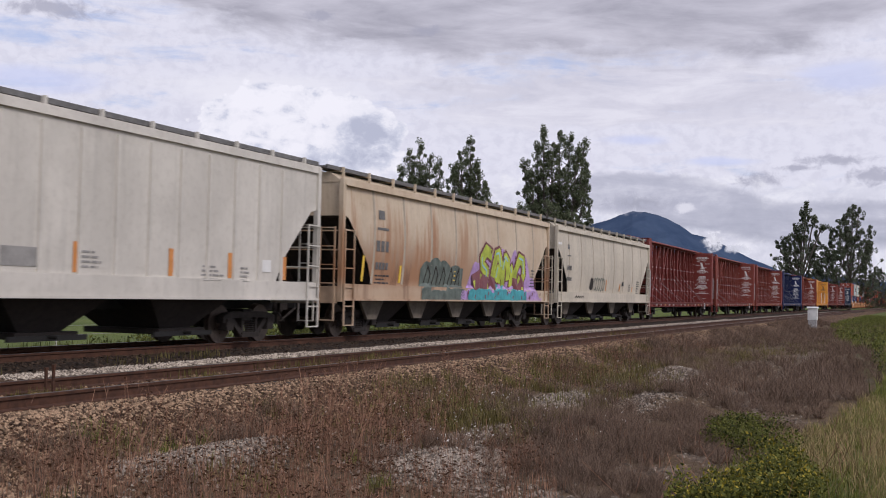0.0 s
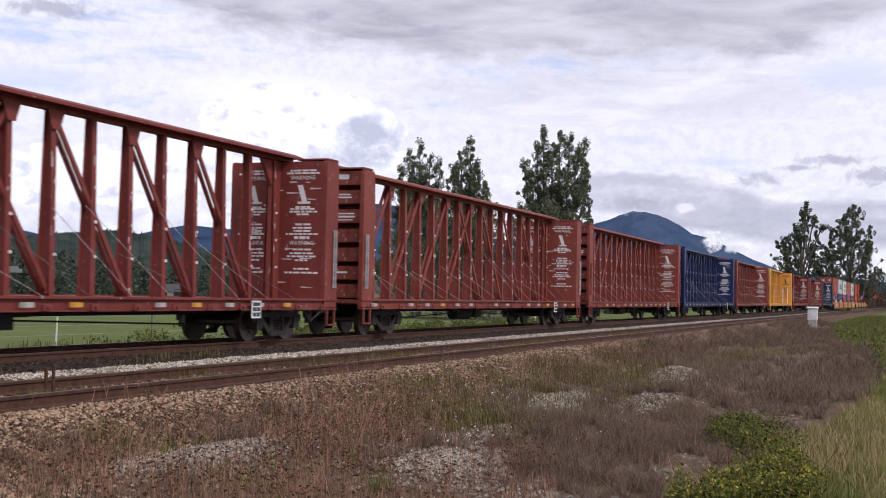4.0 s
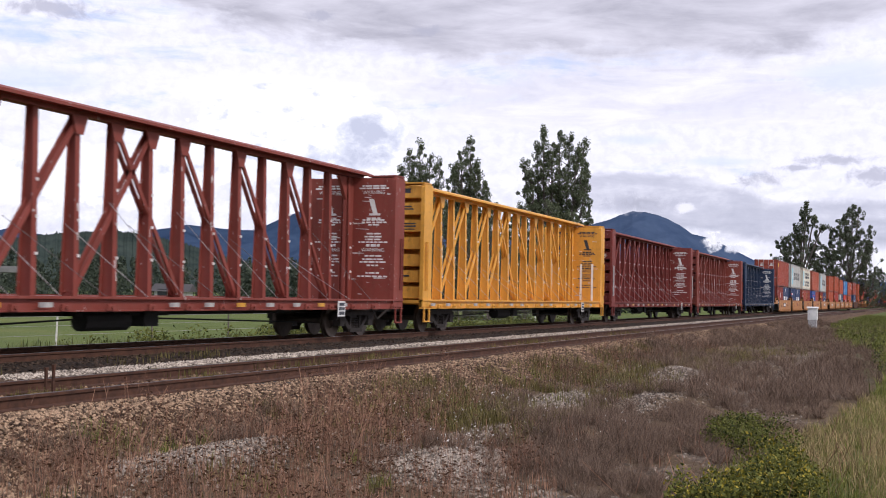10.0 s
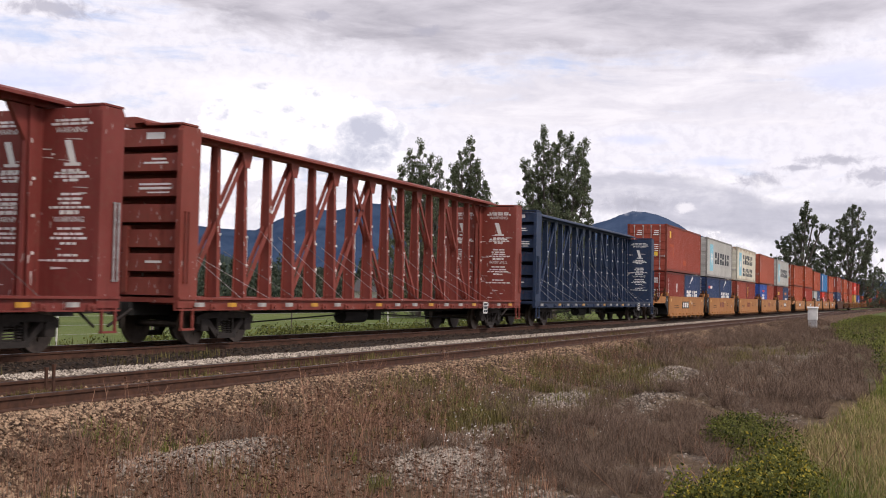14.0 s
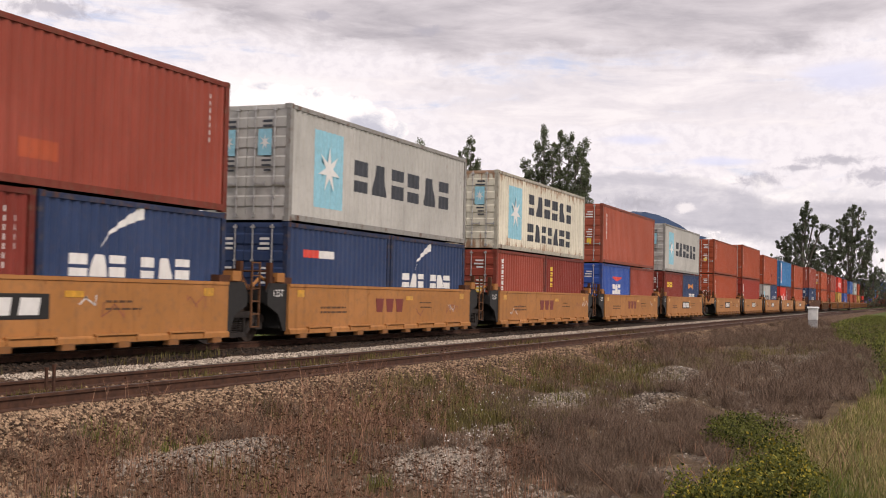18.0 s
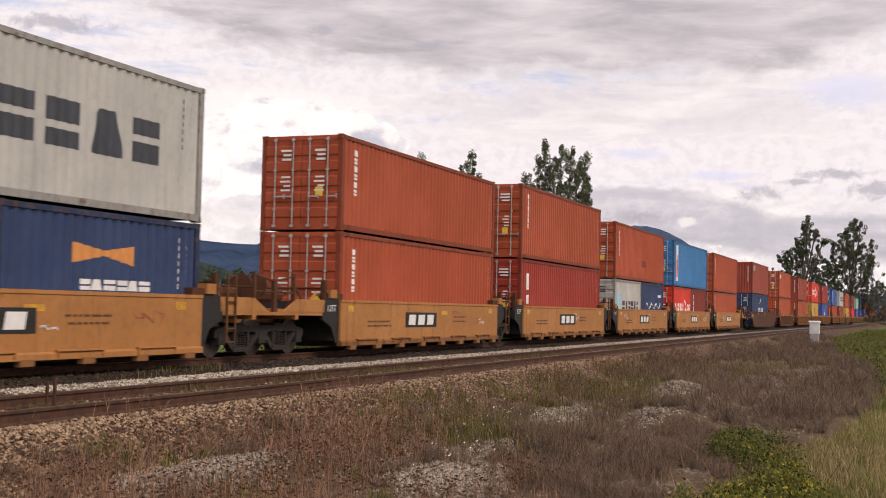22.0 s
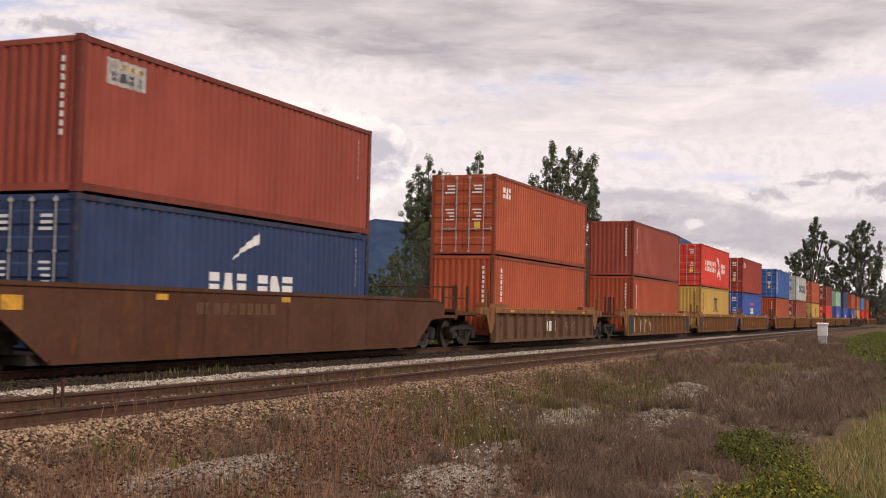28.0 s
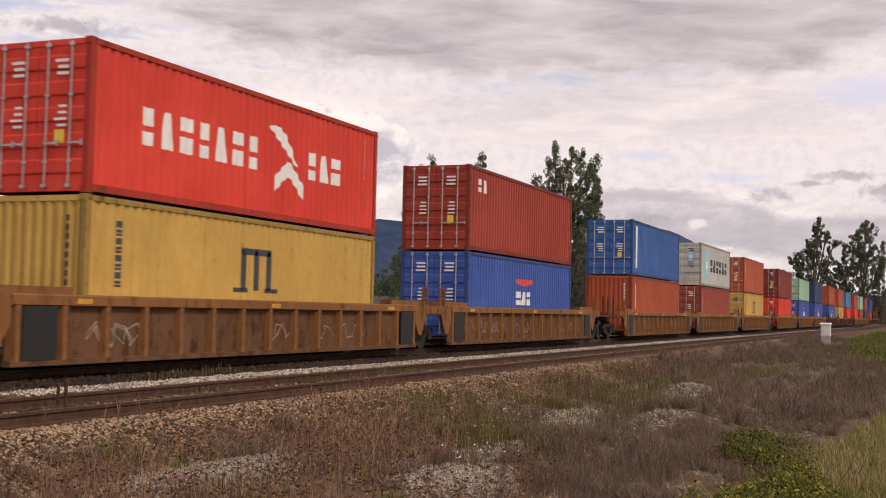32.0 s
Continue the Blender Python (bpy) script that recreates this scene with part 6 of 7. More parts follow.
def smooth_well(x0, label, first=False, last=False, dark_plate=True, mat=WELL_YELLOW, number=0, sill_mat=None):
    """A smooth-sided well unit; x0 is the start of its side panel."""
    c = vehicle("well_car", x0, label, "well car")
    length = 12.35
    for y in (-1.47, 1.47):
        part("side_panel", shared(("well_side", length), lambda: well_side(length)), mat, c, at=pose(0, y, 0) if y < 0 else Matrix.Translation((0, y, 0)) @ Matrix.Diagonal((1, -1, 1, 1)))
    for y in (-1.47, 1.47):
        part("sill", shared(("well_sill", length), lambda: Shape().prism([(-0.06, 0.40), (-0.10, 0.36), (-0.10, 0.26), (0.06, 0.26), (0.06, 0.36), (0.05, 0.40)], "x", 0.0, length)), sill_mat or mat, c, at=pose(0, y, 0) if y < 0 else Matrix.Translation((0, y, 0)) @ Matrix.Diagonal((1, -1, 1, 1)))
    step = shared("well_step", lambda: Shape().box(0, 1.3, -1.60, -1.52, 0.40, 0.43).box(0.02, 0.06, -1.6, -1.5, 0.3, 0.43).box(1.24, 1.28, -1.6, -1.5, 0.3, 0.43))
    lug = shared("well_lug", lambda: Shape().box(0, 0.34, -1.58, -1.44, 0.16, 0.28))
    for i in range(5):
        part("ledge", step, sill_mat or mat, c, at=pose(0.9 + i * 2.3, 0, 0))
    for i in range(8):
        part("lug", lug, WELL_RUSTY, c, at=pose(0.5 + i * 1.6, 0, 0))
    part("well_floor", shared(("well_floor", length), lambda: Shape().box(0.3, length - 0.3, -1.4, 1.4, 0.22, 0.385)), DARK, c)
    plate = shared("well_end", lambda: Shape().prism([(0, 0.34), (0, 1.47), (-0.75, 1.47), (-0.9, 1.25), (-0.9, 0.95), (-0.4, 0.75), (-0.15, 0.34)], "y", -1.46, -1.38)
                   .prism([(0, 0.34), (0, 1.47), (-0.75, 1.47), (-0.9, 1.25), (-0.9, 0.95), (-0.4, 0.75), (-0.15, 0.34)], "y", 1.38, 1.46).box(-0.9, 0.0, -1.4, 1.4, 1.0, 1.3).box(-0.25, 0.1, -1.4, 1.4, 0.4, 1.4))
    gear = shared("well_gear", lambda: Shape().box(-1.6, -0.5, -0.5, 0.5, 0.85, 1.15).box(-0.75, -0.62, -1.42, -1.30, 1.0, 1.95).box(-0.75, -0.62, 1.30, 1.42, 1.0, 1.95).rod((-0.7, -1.4, 1.75), (-0.7, 1.4, 1.75), 0.03).box(-0.6, 0.25, -1.44, -1.2, 1.47, 1.62)
                  .rod((-1.2, -0.7, 1.3), (-0.4, -0.7, 1.3), 0.14, 8).rod((-0.9, -1.0, 1.2), (-0.5, -0.4, 1.8), 0.04))
    for end in (0, 1):
        m = pose(0, 0, 0) if not end else Matrix.Translation((length, 0, 0)) @ Matrix.Diagonal((-1, 1, 1, 1))
        part("end_plate", plate, BLACK, c, at=m)
        part("end_gear", gear, WELL_BROWN, c, at=m)
        if end:
            part("ladder", shared("well_ladder", lambda: ladder_shape(0.45, 1.95, 0.34, 0.3)), WELL_PANEL, c, at=pose(length + 1.0, -1.50, 0))
        part("hose", shared("well_hose", lambda: Shape().rod((-1.25, -1.2, 1.35), (-0.9, -1.25, 1.62), 0.035).rod((-0.9, -1.25, 1.62), (-0.5, -1.2, 1.5), 0.035)), WELL_YELLOW, c, at=m)
        part("release_box", shared("well_box", lambda: Shape().box(-0.55, -0.2, -1.5, -1.25, 1.5, 1.72)), WELL_YELLOW, c, at=m)
    part("load_mark", shared("well_load", load_shape), WHITE, c, at=pose(-0.42, 0, 1.16))
    bogie(c, -1.55 if not first else -2.35)
    platform = shared("well_platform", lambda: Shape().box(-4.3, -0.6, -0.45, 0.45, 0.85, 1.12).box(-4.3, -4.15, -1.45, 1.45, 0.95, 1.2).box(-4.2, -0.7, -1.45, -1.05, 1.05, 1.13).box(-4.2, -0.7, 1.05, 1.45, 1.05, 1.13)
                      .prism([(-2.9, 1.13), (-0.8, 1.13), (-0.8, 1.45), (-2.2, 1.45)], "y", -1.46, -1.40).box(-2.9, -0.8, -1.3, 1.3, 1.12, 1.2))
    rails = shared("well_rails", lambda: Shape().box(-4.2, -4.12, -1.42, -1.34, 1.1, 2.05).box(-3.3, -3.22, -1.42, -1.34, 1.1, 1.9).rod((-4.16, -1.38, 1.6), (-3.26, -1.38, 1.6), 0.025).rod((-4.16, -1.38, 2.0), (-3.26, -1.38, 1.85), 0.025)
                   .rod((-4.16, -1.38, 1.7), (-4.16, 1.38, 1.7), 0.025).rod((-2.9, -0.4, 1.55), (-1.4, -0.4, 1.55), 0.2, 10).rod((-3.6, -0.7, 1.75), (-3.55, -0.7, 1.75), 0.28, 14))
    ends = ([0] if first else []) + ([1] if last else [])
    for end in ends:
        m = pose(0, 0, 0) if not end else Matrix.Translation((length, 0, 0)) @ Matrix.Diagonal((-1, 1, 1, 1))
        part("platform", platform, mat, c, at=m)
        part("railing", rails, WELL_BROWN, c, at=m)
        coupler(c, -4.2 if not end else length + 4.2, 1 if end else -1)
    if last:
        bogie(c, length + 2.35)
    a = 4.9 if not first else 4.2
    if dark_plate:
        part("name_plate", shared("well_name", lambda: Shape().box(0, 2.4, -1.527, -1.522, 0.72, 1.16)), BLACK, c, at=pose(a, 0, 0))
        for dx in (0.22, 0.92, 1.62):
            part("lettering", shared("well_word", lambda: Shape().prism([(0.0, 0.79), (0.5, 0.79), (0.55, 1.09), (0.05, 1.09)], "y", -1.532, -1.528)), WHITE, c, at=pose(a + dx, 0, 0))
    else:
        for dx in (0.0, 0.68, 1.36):
            part("lettering", shared("well_word2", lambda: Shape().prism([(0.08, 0.76), (0.46, 0.76), (0.54, 1.14), (0.0, 1.14)], "y", -1.527, -1.522)), BEAM_MAROON, c, at=pose(a + dx, 0, 0))
    part("small_writing", bars_shape(lines(8.0, 9.4, 1.05, 2, 0.14, 0.04, number) + lines(1.6, 3.2, 0.92, 2, 0.12, 0.05, number + 1, 0.1)), WELL_DUN, c, at=pose(0, -1.522, 0))
    q = random.Random(number + 40)
    for k in range(q.randint(2, 4)):
        x, z = q.choice((1.2, 9.6, 10.4, 3.2, 7.4)) + 0.3 * k, q.uniform(0.75, 1.1)
        trace(c, "scrawl", SCRAWL_RED if k % 3 else SCRAPED, [(x + 0.12 * i + 0.1 * math.sin(2.4 * i + k), z + q.uniform(-0.16, 0.16)) for i in range(q.randint(5, 10))], 0.035, 0.001 + 0.0006 * k, False, -1.5225)
    part("mark", shared("well_mark", lambda: Shape().box(0.4, 0.75, -1.526, -1.522, 1.15, 1.32).box(11.4, 11.75, -1.526, -1.522, 1.15, 1.32).box(7.0, 7.5, -1.526, -1.522, 1.1, 1.22)), REFLECT_YELLOW, c)
    return c


for i, X in enumerate((287.0, 302.05, 317.5, 333.0, 348.3)):
    smooth_well(X, "ochre well car unit carrying stacked containers", i == 0, i == 4, i in (0, 4), WELL_YELLOW, i)
for i, X in enumerate((367.1, 382.5, 397.8, 413.2, 428.7)):
    smooth_well(X, "ochre well car unit with a dark name plate", i == 0, i == 4, True, WELL_YELLOW, i + 10, WELL_RUSTY)


def brown_well(x0):
    c = vehicle("well_car", x0, "dark brown deep-sided well car with container stack", "well car")
    L = 23.0
    pts = [(1.9, 1.60), (21.1, 1.60), (21.6, 1.45), (21.6, 1.05), (20.6, 1.0), (19.4, 0.22), (3.6, 0.22), (2.4, 1.0), (1.4, 1.05), (1.4, 1.45)]
    for y in (-1.52, 1.44):
        part("side_panel", Shape().prism(pts, "y", y, y + 0.08).box(1.9, 21.1, y - 0.03, y + 0.11, 1.56, 1.64).box(3.6, 19.4, y - 0.04, y + 0.12, 0.2, 0.3), WELL_BROWN, c)
    part("well_floor", Shape().box(3.2, 19.8, -1.4, 1.4, 0.2, 0.38), DARK, c)
    for end in (0, 1):
        m = pose(0, 0, 0) if not end else Matrix.Translation((L, 0, 0)) @ Matrix.Diagonal((-1, 1, 1, 1))
        part("platform", shared("brown_platform", lambda: Shape().box(0.1, 3.0, -1.45, 1.45, 1.05, 1.15).box(0.0, 3.0, -0.4, 0.4, 0.8, 1.1).box(0.1, 0.2, -1.45, 1.45, 1.15, 1.3)), WELL_BROWN, c, at=m)
        part("railing", shared("brown_rail", lambda: Shape().box(0.2, 0.28, -1.4, -1.32, 1.1, 2.1).box(1.1, 1.18, -1.4, -1.32, 1.1, 2.0).rod((0.24, -1.36, 1.7), (1.14, -1.36, 1.7), 0.025).rod((0.24, -1.36, 2.05), (0.24, 1.36, 2.05), 0.025).rod((1.3, -0.6, 1.4), (2.6, -0.6, 1.4), 0.2, 10).rod((0.7, -0.5, 1.7), (0.75, -0.5, 1.7), 0.28, 14)), WELL_BROWN, c, at=m)
        bogie(c, 2.2 if not end else L - 2.2)
        coupler(c, 0.05 if not end else L - 0.05, 1 if end else -1)
    part("reflector", Shape().box(2.4, 2.9, -1.53, -1.521, 1.15, 1.4).box(6.6, 7.0, -1.53, -1.521, 1.38, 1.5).box(11.5, 11.9, -1.53, -1.521, 1.4, 1.52), REFLECT_YELLOW, c)
    part("lettering", bars_shape([(8.0 + i * 0.33, 8.25 + i * 0.33, 1.1, 1.35) for i in range(10)]), WELL_DUN, c, at=pose(0, -1.522, 0))
    return c


brown_well(446.6)


def ribbed_well(x0, length, label, mat, first, last, spin, word=0, inner=None):
    """A well unit with ribs down its sides below a wide top chord; x0 is the start of the side."""
    c = vehicle("well_car", x0, label, "well car")
    L = length
    inner = inner or mat

    panel = shared(("rib_side", L), lambda: Shape().box(0, L, -1.40, -1.34, 0.28, 1.24))
    chord = shared(("rib_chord", L), lambda: Shape().prism([(-1.54, 1.24), (-1.54, 1.40), (-1.50, 1.43), (-1.32, 1.43), (-1.32, 1.20), (-1.44, 1.20)], "x", 0, L))
    foot = shared(("rib_foot", L), lambda: Shape().prism([(-1.53, 0.20), (-1.53, 0.29), (-1.34, 0.32), (-1.34, 0.20)], "x", 0, L))
    for flip in (1, -1):
        m = Matrix.Diagonal((1, flip, 1, 1))
        part("side_panel", panel, inner, c, at=m)
        part("top_chord", chord, mat, c, at=m)
        part("bottom_chord", foot, inner, c, at=m)
    rib = shared("well_rib", lambda: Shape().prism([(-0.09, -1.40), (0.09, -1.40), (0.06, -1.53), (-0.06, -1.53)], "z", 0.28, 1.24))
    n = int(L / 1.18)
    for i in range(n + 1):
        part("rib", rib, mat if inner is not WELL_DUN else inner, c, at=pose(0.15 + i * (L - 0.3) / n, 0, 0))
    part("well_floor", shared(("rib_floor", L), lambda: Shape().box(0.3, L - 0.3, -1.35, 1.35, 0.22, 0.385)), DARK, c)
    for end in (0, 1):
        m = pose(0, 0, 0) if not end else Matrix.Translation((L, 0, 0)) @ Matrix.Diagonal((-1, 1, 1, 1))
        if inner is not WELL_DUN:
            part("end_panel", shared("rib_end", lambda: Shape().box(0.25, 1.1, -1.535, -1.50, 0.3, 1.22)), BLACK, c, at=m)
        part("end_frame", shared("rib_frame", lambda: Shape().prism([(0, 1.42), (0, 0.9), (-0.25, 0.55), (-0.45, 0.55), (-0.8, 1.15), (-1.5, 1.2), (-1.5, 1.42)], "y", -1.5, -1.4).prism([(0, 1.42), (0, 0.9), (-0.25, 0.55), (-0.45, 0.55), (-0.8, 1.15), (-1.5, 1.2), (-1.5, 1.42)], "y", 1.4, 1.5)
                                 .box(-1.6, 0.1, -1.45, 1.45, 1.12, 1.3).box(-0.9, 1.6, -1.45, -1.1, 1.42, 1.56)), mat, c, at=m)
        part("railing", shared("rib_rail", lambda: Shape().box(-0.9, -0.84, -1.5, -1.44, 1.3, 2.0).box(-0.6, -0.54, -1.5, -1.44, 1.3, 2.0).rod((-0.87, -1.47, 1.95), (-0.57, -1.47, 1.95), 0.02).rod((-0.87, -1.47, 1.65), (-0.57, -1.47, 1.65), 0.02)), mat, c, at=m)
    bogie(c, -1.6 if not first else -1.9, spin, spin)
    for end in ([0] if first else []) + ([1] if last else []):
        m = pose(0, 0, 0) if not end else Matrix.Translation((L, 0, 0)) @ Matrix.Diagonal((-1, 1, 1, 1))
        part("platform", shared("rib_platform", lambda: Shape().box(-3.6, 0.0, -0.4, 0.4, 0.85, 1.12).box(-3.6, -1.4, -1.45, 1.45, 1.15, 1.24).box(-3.6, -3.5, -1.45, 1.45, 1.0, 1.35).box(-3.5, -3.42, -1.45, -1.37, 1.2, 2.1).box(-2.5, -2.42, -1.45, -1.37, 1.2, 2.1).rod((-3.46, -1.41, 1.7), (-2.46, -1.41, 1.7), 0.02)), WELL_BROWN, c, at=m)
        coupler(c, -3.6 if not end else L + 3.6, 1 if end else -1)
    if last:
        bogie(c, L + 1.9, spin, spin)
    if word == 1:
        for x in (6.2, 6.75, 7.3):
            part("lettering", shared("rib_block", lambda: Shape().box(0, 0.38, -1.408, -1.402, 0.55, 0.95)), WHITE, c, at=pose(x, 0, 0))
    q = random.Random(int(x0))
    if word == 2:
        # chunky pale sprayed blocks with dark edges, then thin loops
        for k in range(5):
            x = 1.5 + 0.95 * k
            pts = [(x, 0.42), (x + 0.1 * (k % 2), 0.95), (x + 0.45, 1.0 - 0.25 * (k % 3)), (x + 0.5, 0.45 + 0.1 * (k % 2))]
            trace(c, "graffiti_outline", MAROON_TAG, pts, 0.26, 0.002 + 0.0004 * k, False, -1.402)
            trace(c, "graffiti", REFLECT_WHITE, pts, 0.19, 0.0052 + 0.0004 * k, False, -1.402)
    if x0 < 600:
        for k in range(3 if word else 7):
            x = q.uniform(1.8, L - 3.2)
            pts = [(x + 0.15 * i + 0.12 * math.sin(1.9 * i + k), 0.72 + 0.26 * math.sin(1.3 * i + 2 * k) * q.uniform(0.5, 1.0)) for i in range(q.randint(6, 12))]
            trace(c, "scrawl", CHALK, pts, 0.028, 0.0085 + 0.0004 * k, False, -1.402)
    part("reflector", shared(("rib_refl", L), lambda: Shape().box(1.6, 2.0, -1.545, -1.541, 1.27, 1.36).box(L * 0.5, L * 0.5 + 0.4, -1.545, -1.541, 1.27, 1.36).box(L - 2.0, L - 1.6, -1.545, -1.541, 1.27, 1.36)), REFLECT_YELLOW, c)
    return c


ribbed_well(472.9, 13.2, "rusty brown well car with ochre top chord and ribbed sides", WELL_RUSTY, True, True, True, 1, WELL_DUN)
for i, st in enumerate(STACKS):
    j = i % 3
    spin = st[0] < 545
    m = WELL_RUSTY if st[0] < 610 or i % 6 < 3 else WELL_BROWN
    ribbed_well((st[0] if i else 494.79) - 2.1, 16.6, "rusty ochre ribbed well car unit with container stack" if m is WELL_RUSTY else "dark brown ribbed well car unit with container stack", m, j == 0, j == 2, spin, 2 if i == 0 else 0, WELL_PANEL if m is WELL_RUSTY else None)


# ---- loose stones ----
STONE_TAN = leafy("tan_ballast", (0.03, 0.016, 0.01), (0.42, 0.285, 0.18), 1.5)
# Stones darkened for grease and for the train's shade on the bed.
STONE_OILY_SHADE = leafy("oily_shade_ballast", (0.012, 0.009, 0.007), (0.075, 0.05, 0.035), 1.5)
STONE_PALE = leafy("pale_ballast", (0.07, 0.056, 0.044), (0.56, 0.48, 0.39), 1.5)
STONE_GREY = leafy("grey_gravel", (0.045, 0.035, 0.028), (0.37, 0.31, 0.25), 1.5)
OCTA = np.array([(1, 0, 0), (0, 1, 0), (-1, 0, 0), (0, -1, 0), (0, 0, 1), (0, 0, -0.6)], float)
OCTF = np.array([(0, 1, 4), (1, 2, 4), (2, 3, 4), (3, 0, 4), (1, 0, 5), (2, 1, 5), (3, 2, 5), (0, 3, 5)])


def stones(name, x, y, size, mat, label, seed):
    r = np.random.default_rng(seed)
    n = len(x)
    s = (size * r.uniform(0.55, 1.35, n))[:, None, None]
    v = OCTA[None] * s * r.uniform(0.65, 1.25, (n, 6, 1)) * np.array([1, 1, 0.75])
    a = r.uniform(0, 6.283, n)
    c, d = np.cos(a)[:, None], np.sin(a)[:, None]
    tilt = r.uniform(-0.5, 0.5, (n, 1))
    vx, vy, vz = v[..., 0] * c - v[..., 1] * d, v[..., 0] * d + v[..., 1] * c, v[..., 2] + tilt * v[..., 0]
    z = height(x, y)
    P = np.stack([vx + x[:, None], vy + y[:, None], vz + z[:, None] + size * 0.15], -1)
    F = (OCTF[None] + (np.arange(n) * 6)[:, None, None]).reshape(-1, 3)
    return stuff(name, P, F, mat, label, "gravel")


def spread(n, x0, x1, y0, y1, seed, bias=1.6):
    """Random places, denser towards the start of the stretch."""
    r = np.random.default_rng(seed)
    return x0 + (x1 - x0) * r.uniform(0, 1, n) ** bias, r.uniform(y0, y1, n)


sx, sy = spread(46000, 8.0, 95.0, 7.0, 9.6, 31, 2.3)
keep = np.random.default_rng(1).uniform(0, 1, len(sx)) < 0.25 + 0.75 * smooth(7.3, 8.2, sy - 0.9 * smooth(16, 34, sx) + 0.5 * waves(sx, sy, 9, 0.8))
stones("shoulder_ballast", sx[keep], sy[keep], 0.0275, STONE_TAN, "tan and rust-stained ballast stones on the shoulder", 32)
sx, sy = spread(20000, 13.2, 90.0, 12.5, 13.2, 33)
keep = np.random.default_rng(2).uniform(0, 1, len(sx)) < smooth(13.2, 17.0, sx + 0.8 * waves(sx, sy, 12, 0.7))
sx, sy = sx[keep], sy[keep]
stones("pale_ballast", sx, sy, 0.036, STONE_PALE, "clean pale ballast between the two tracks", 34)
sx, sy = spread(5000, 8.0, 50.0, 10.0, 12.2, 35)
stones("track_ballast", sx, sy, 0.033, STONE_TAN, "rusty brown ballast between the rails", 36)
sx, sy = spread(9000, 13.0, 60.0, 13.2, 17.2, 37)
stones("bed_ballast", sx, sy, 0.036, STONE_OILY_SHADE, "dark brown ballast under the train", 38)

GRAVEL_SPOTS = [(13.6, 5.2, 1.3, 0.55, 2600), (11.2, 7.3, 1.2, 0.6, 3400), (29.2, 5.4, 2.2, 0.5, 1600), (20.8, 6.0, 1.4, 0.45, 900), (22.5, 4.9, 1.8, 0.5, 700), (14.2, 5.9, 1.1, 0.4, 1100), (34.0, 3.4, 3.0, 0.3, 500), (28.0, 3.6, 2.6, 0.4, 900), (42, 4.6, 3.5, 0.5, 700), (12.2, 3.4, 1.0, 0.8, 700), (22.5, 6.5, 1.6, 0.35, 900), (16.0, 5.7, 1.2, 0.35, 800), (38.0, 4.7, 2.5, 0.5, 900), (45.0, 3.6, 4.0, 0.5, 900), (33.0, 6.6, 2.0, 0.4, 600)]
r8 = np.random.default_rng(40)
px = np.concatenate([r8.normal(a, c * 0.6, n) for a, b, c, d, n in GRAVEL_SPOTS] + [r8.uniform(8.5, 40, 5000)])
py = np.concatenate([r8.normal(b, d * 0.6, n) for a, b, c, d, n in GRAVEL_SPOTS] + [r8.uniform(2.0, 8.2, 5000)])
stones("gravel", px, py, 0.027, STONE_GREY, "pale grey gravel spilled in low heaps", 41)


# ---- weeds and grass ----
STRAW = leafy("rust_brown_stalks", (0.085, 0.042, 0.027), (0.38, 0.215, 0.14), 1.0)
SEED = leafy("dark_seed_heads", (0.045, 0.023, 0.014), (0.16, 0.085, 0.05), 1.0)
BRUSH = leafy("grey_brown_brush", (0.06, 0.039, 0.028), (0.255, 0.178, 0.128), 0.8)
OLIVE = leafy("olive_grass", (0.05, 0.046, 0.015), (0.20, 0.165, 0.06), 0.8, 0.2)
LUSH = leafy("fresh_grass", (0.065, 0.082, 0.022), (0.23, 0.235, 0.06), 0.6, 0.2)
PALE_GRASS = leafy("bleached_grass", (0.14, 0.105, 0.045), (0.43, 0.33, 0.165), 0.6, 0.2)
BRAMBLE = leafy("bramble_leaves", (0.02, 0.03, 0.01), (0.16, 0.165, 0.04), 1.6, 0.3)
YELLOW_LEAF = leafy("yellowed_leaves", (0.14, 0.14, 0.02), (0.36, 0.28, 0.035), 1.0)
FLOWER = plain("white_florets", (0.75, 0.74, 0.70), 0.7)


def ribbons(p, q, w0, w1, r):
    """Thin upright ribbons from p to q, turned at random."""
    n = len(p)
    a = r.uniform(0, 6.283, n)
    side = np.stack([np.cos(a), np.sin(a), np.zeros(n)], -1)
    return np.stack([p - side * w0, p + side * w0, q + side * w1, q - side * w1], 1)


def quads_of(v):
    v = v.reshape(-1, 3)
    return v, np.arange(len(v)).reshape(-1, 4)


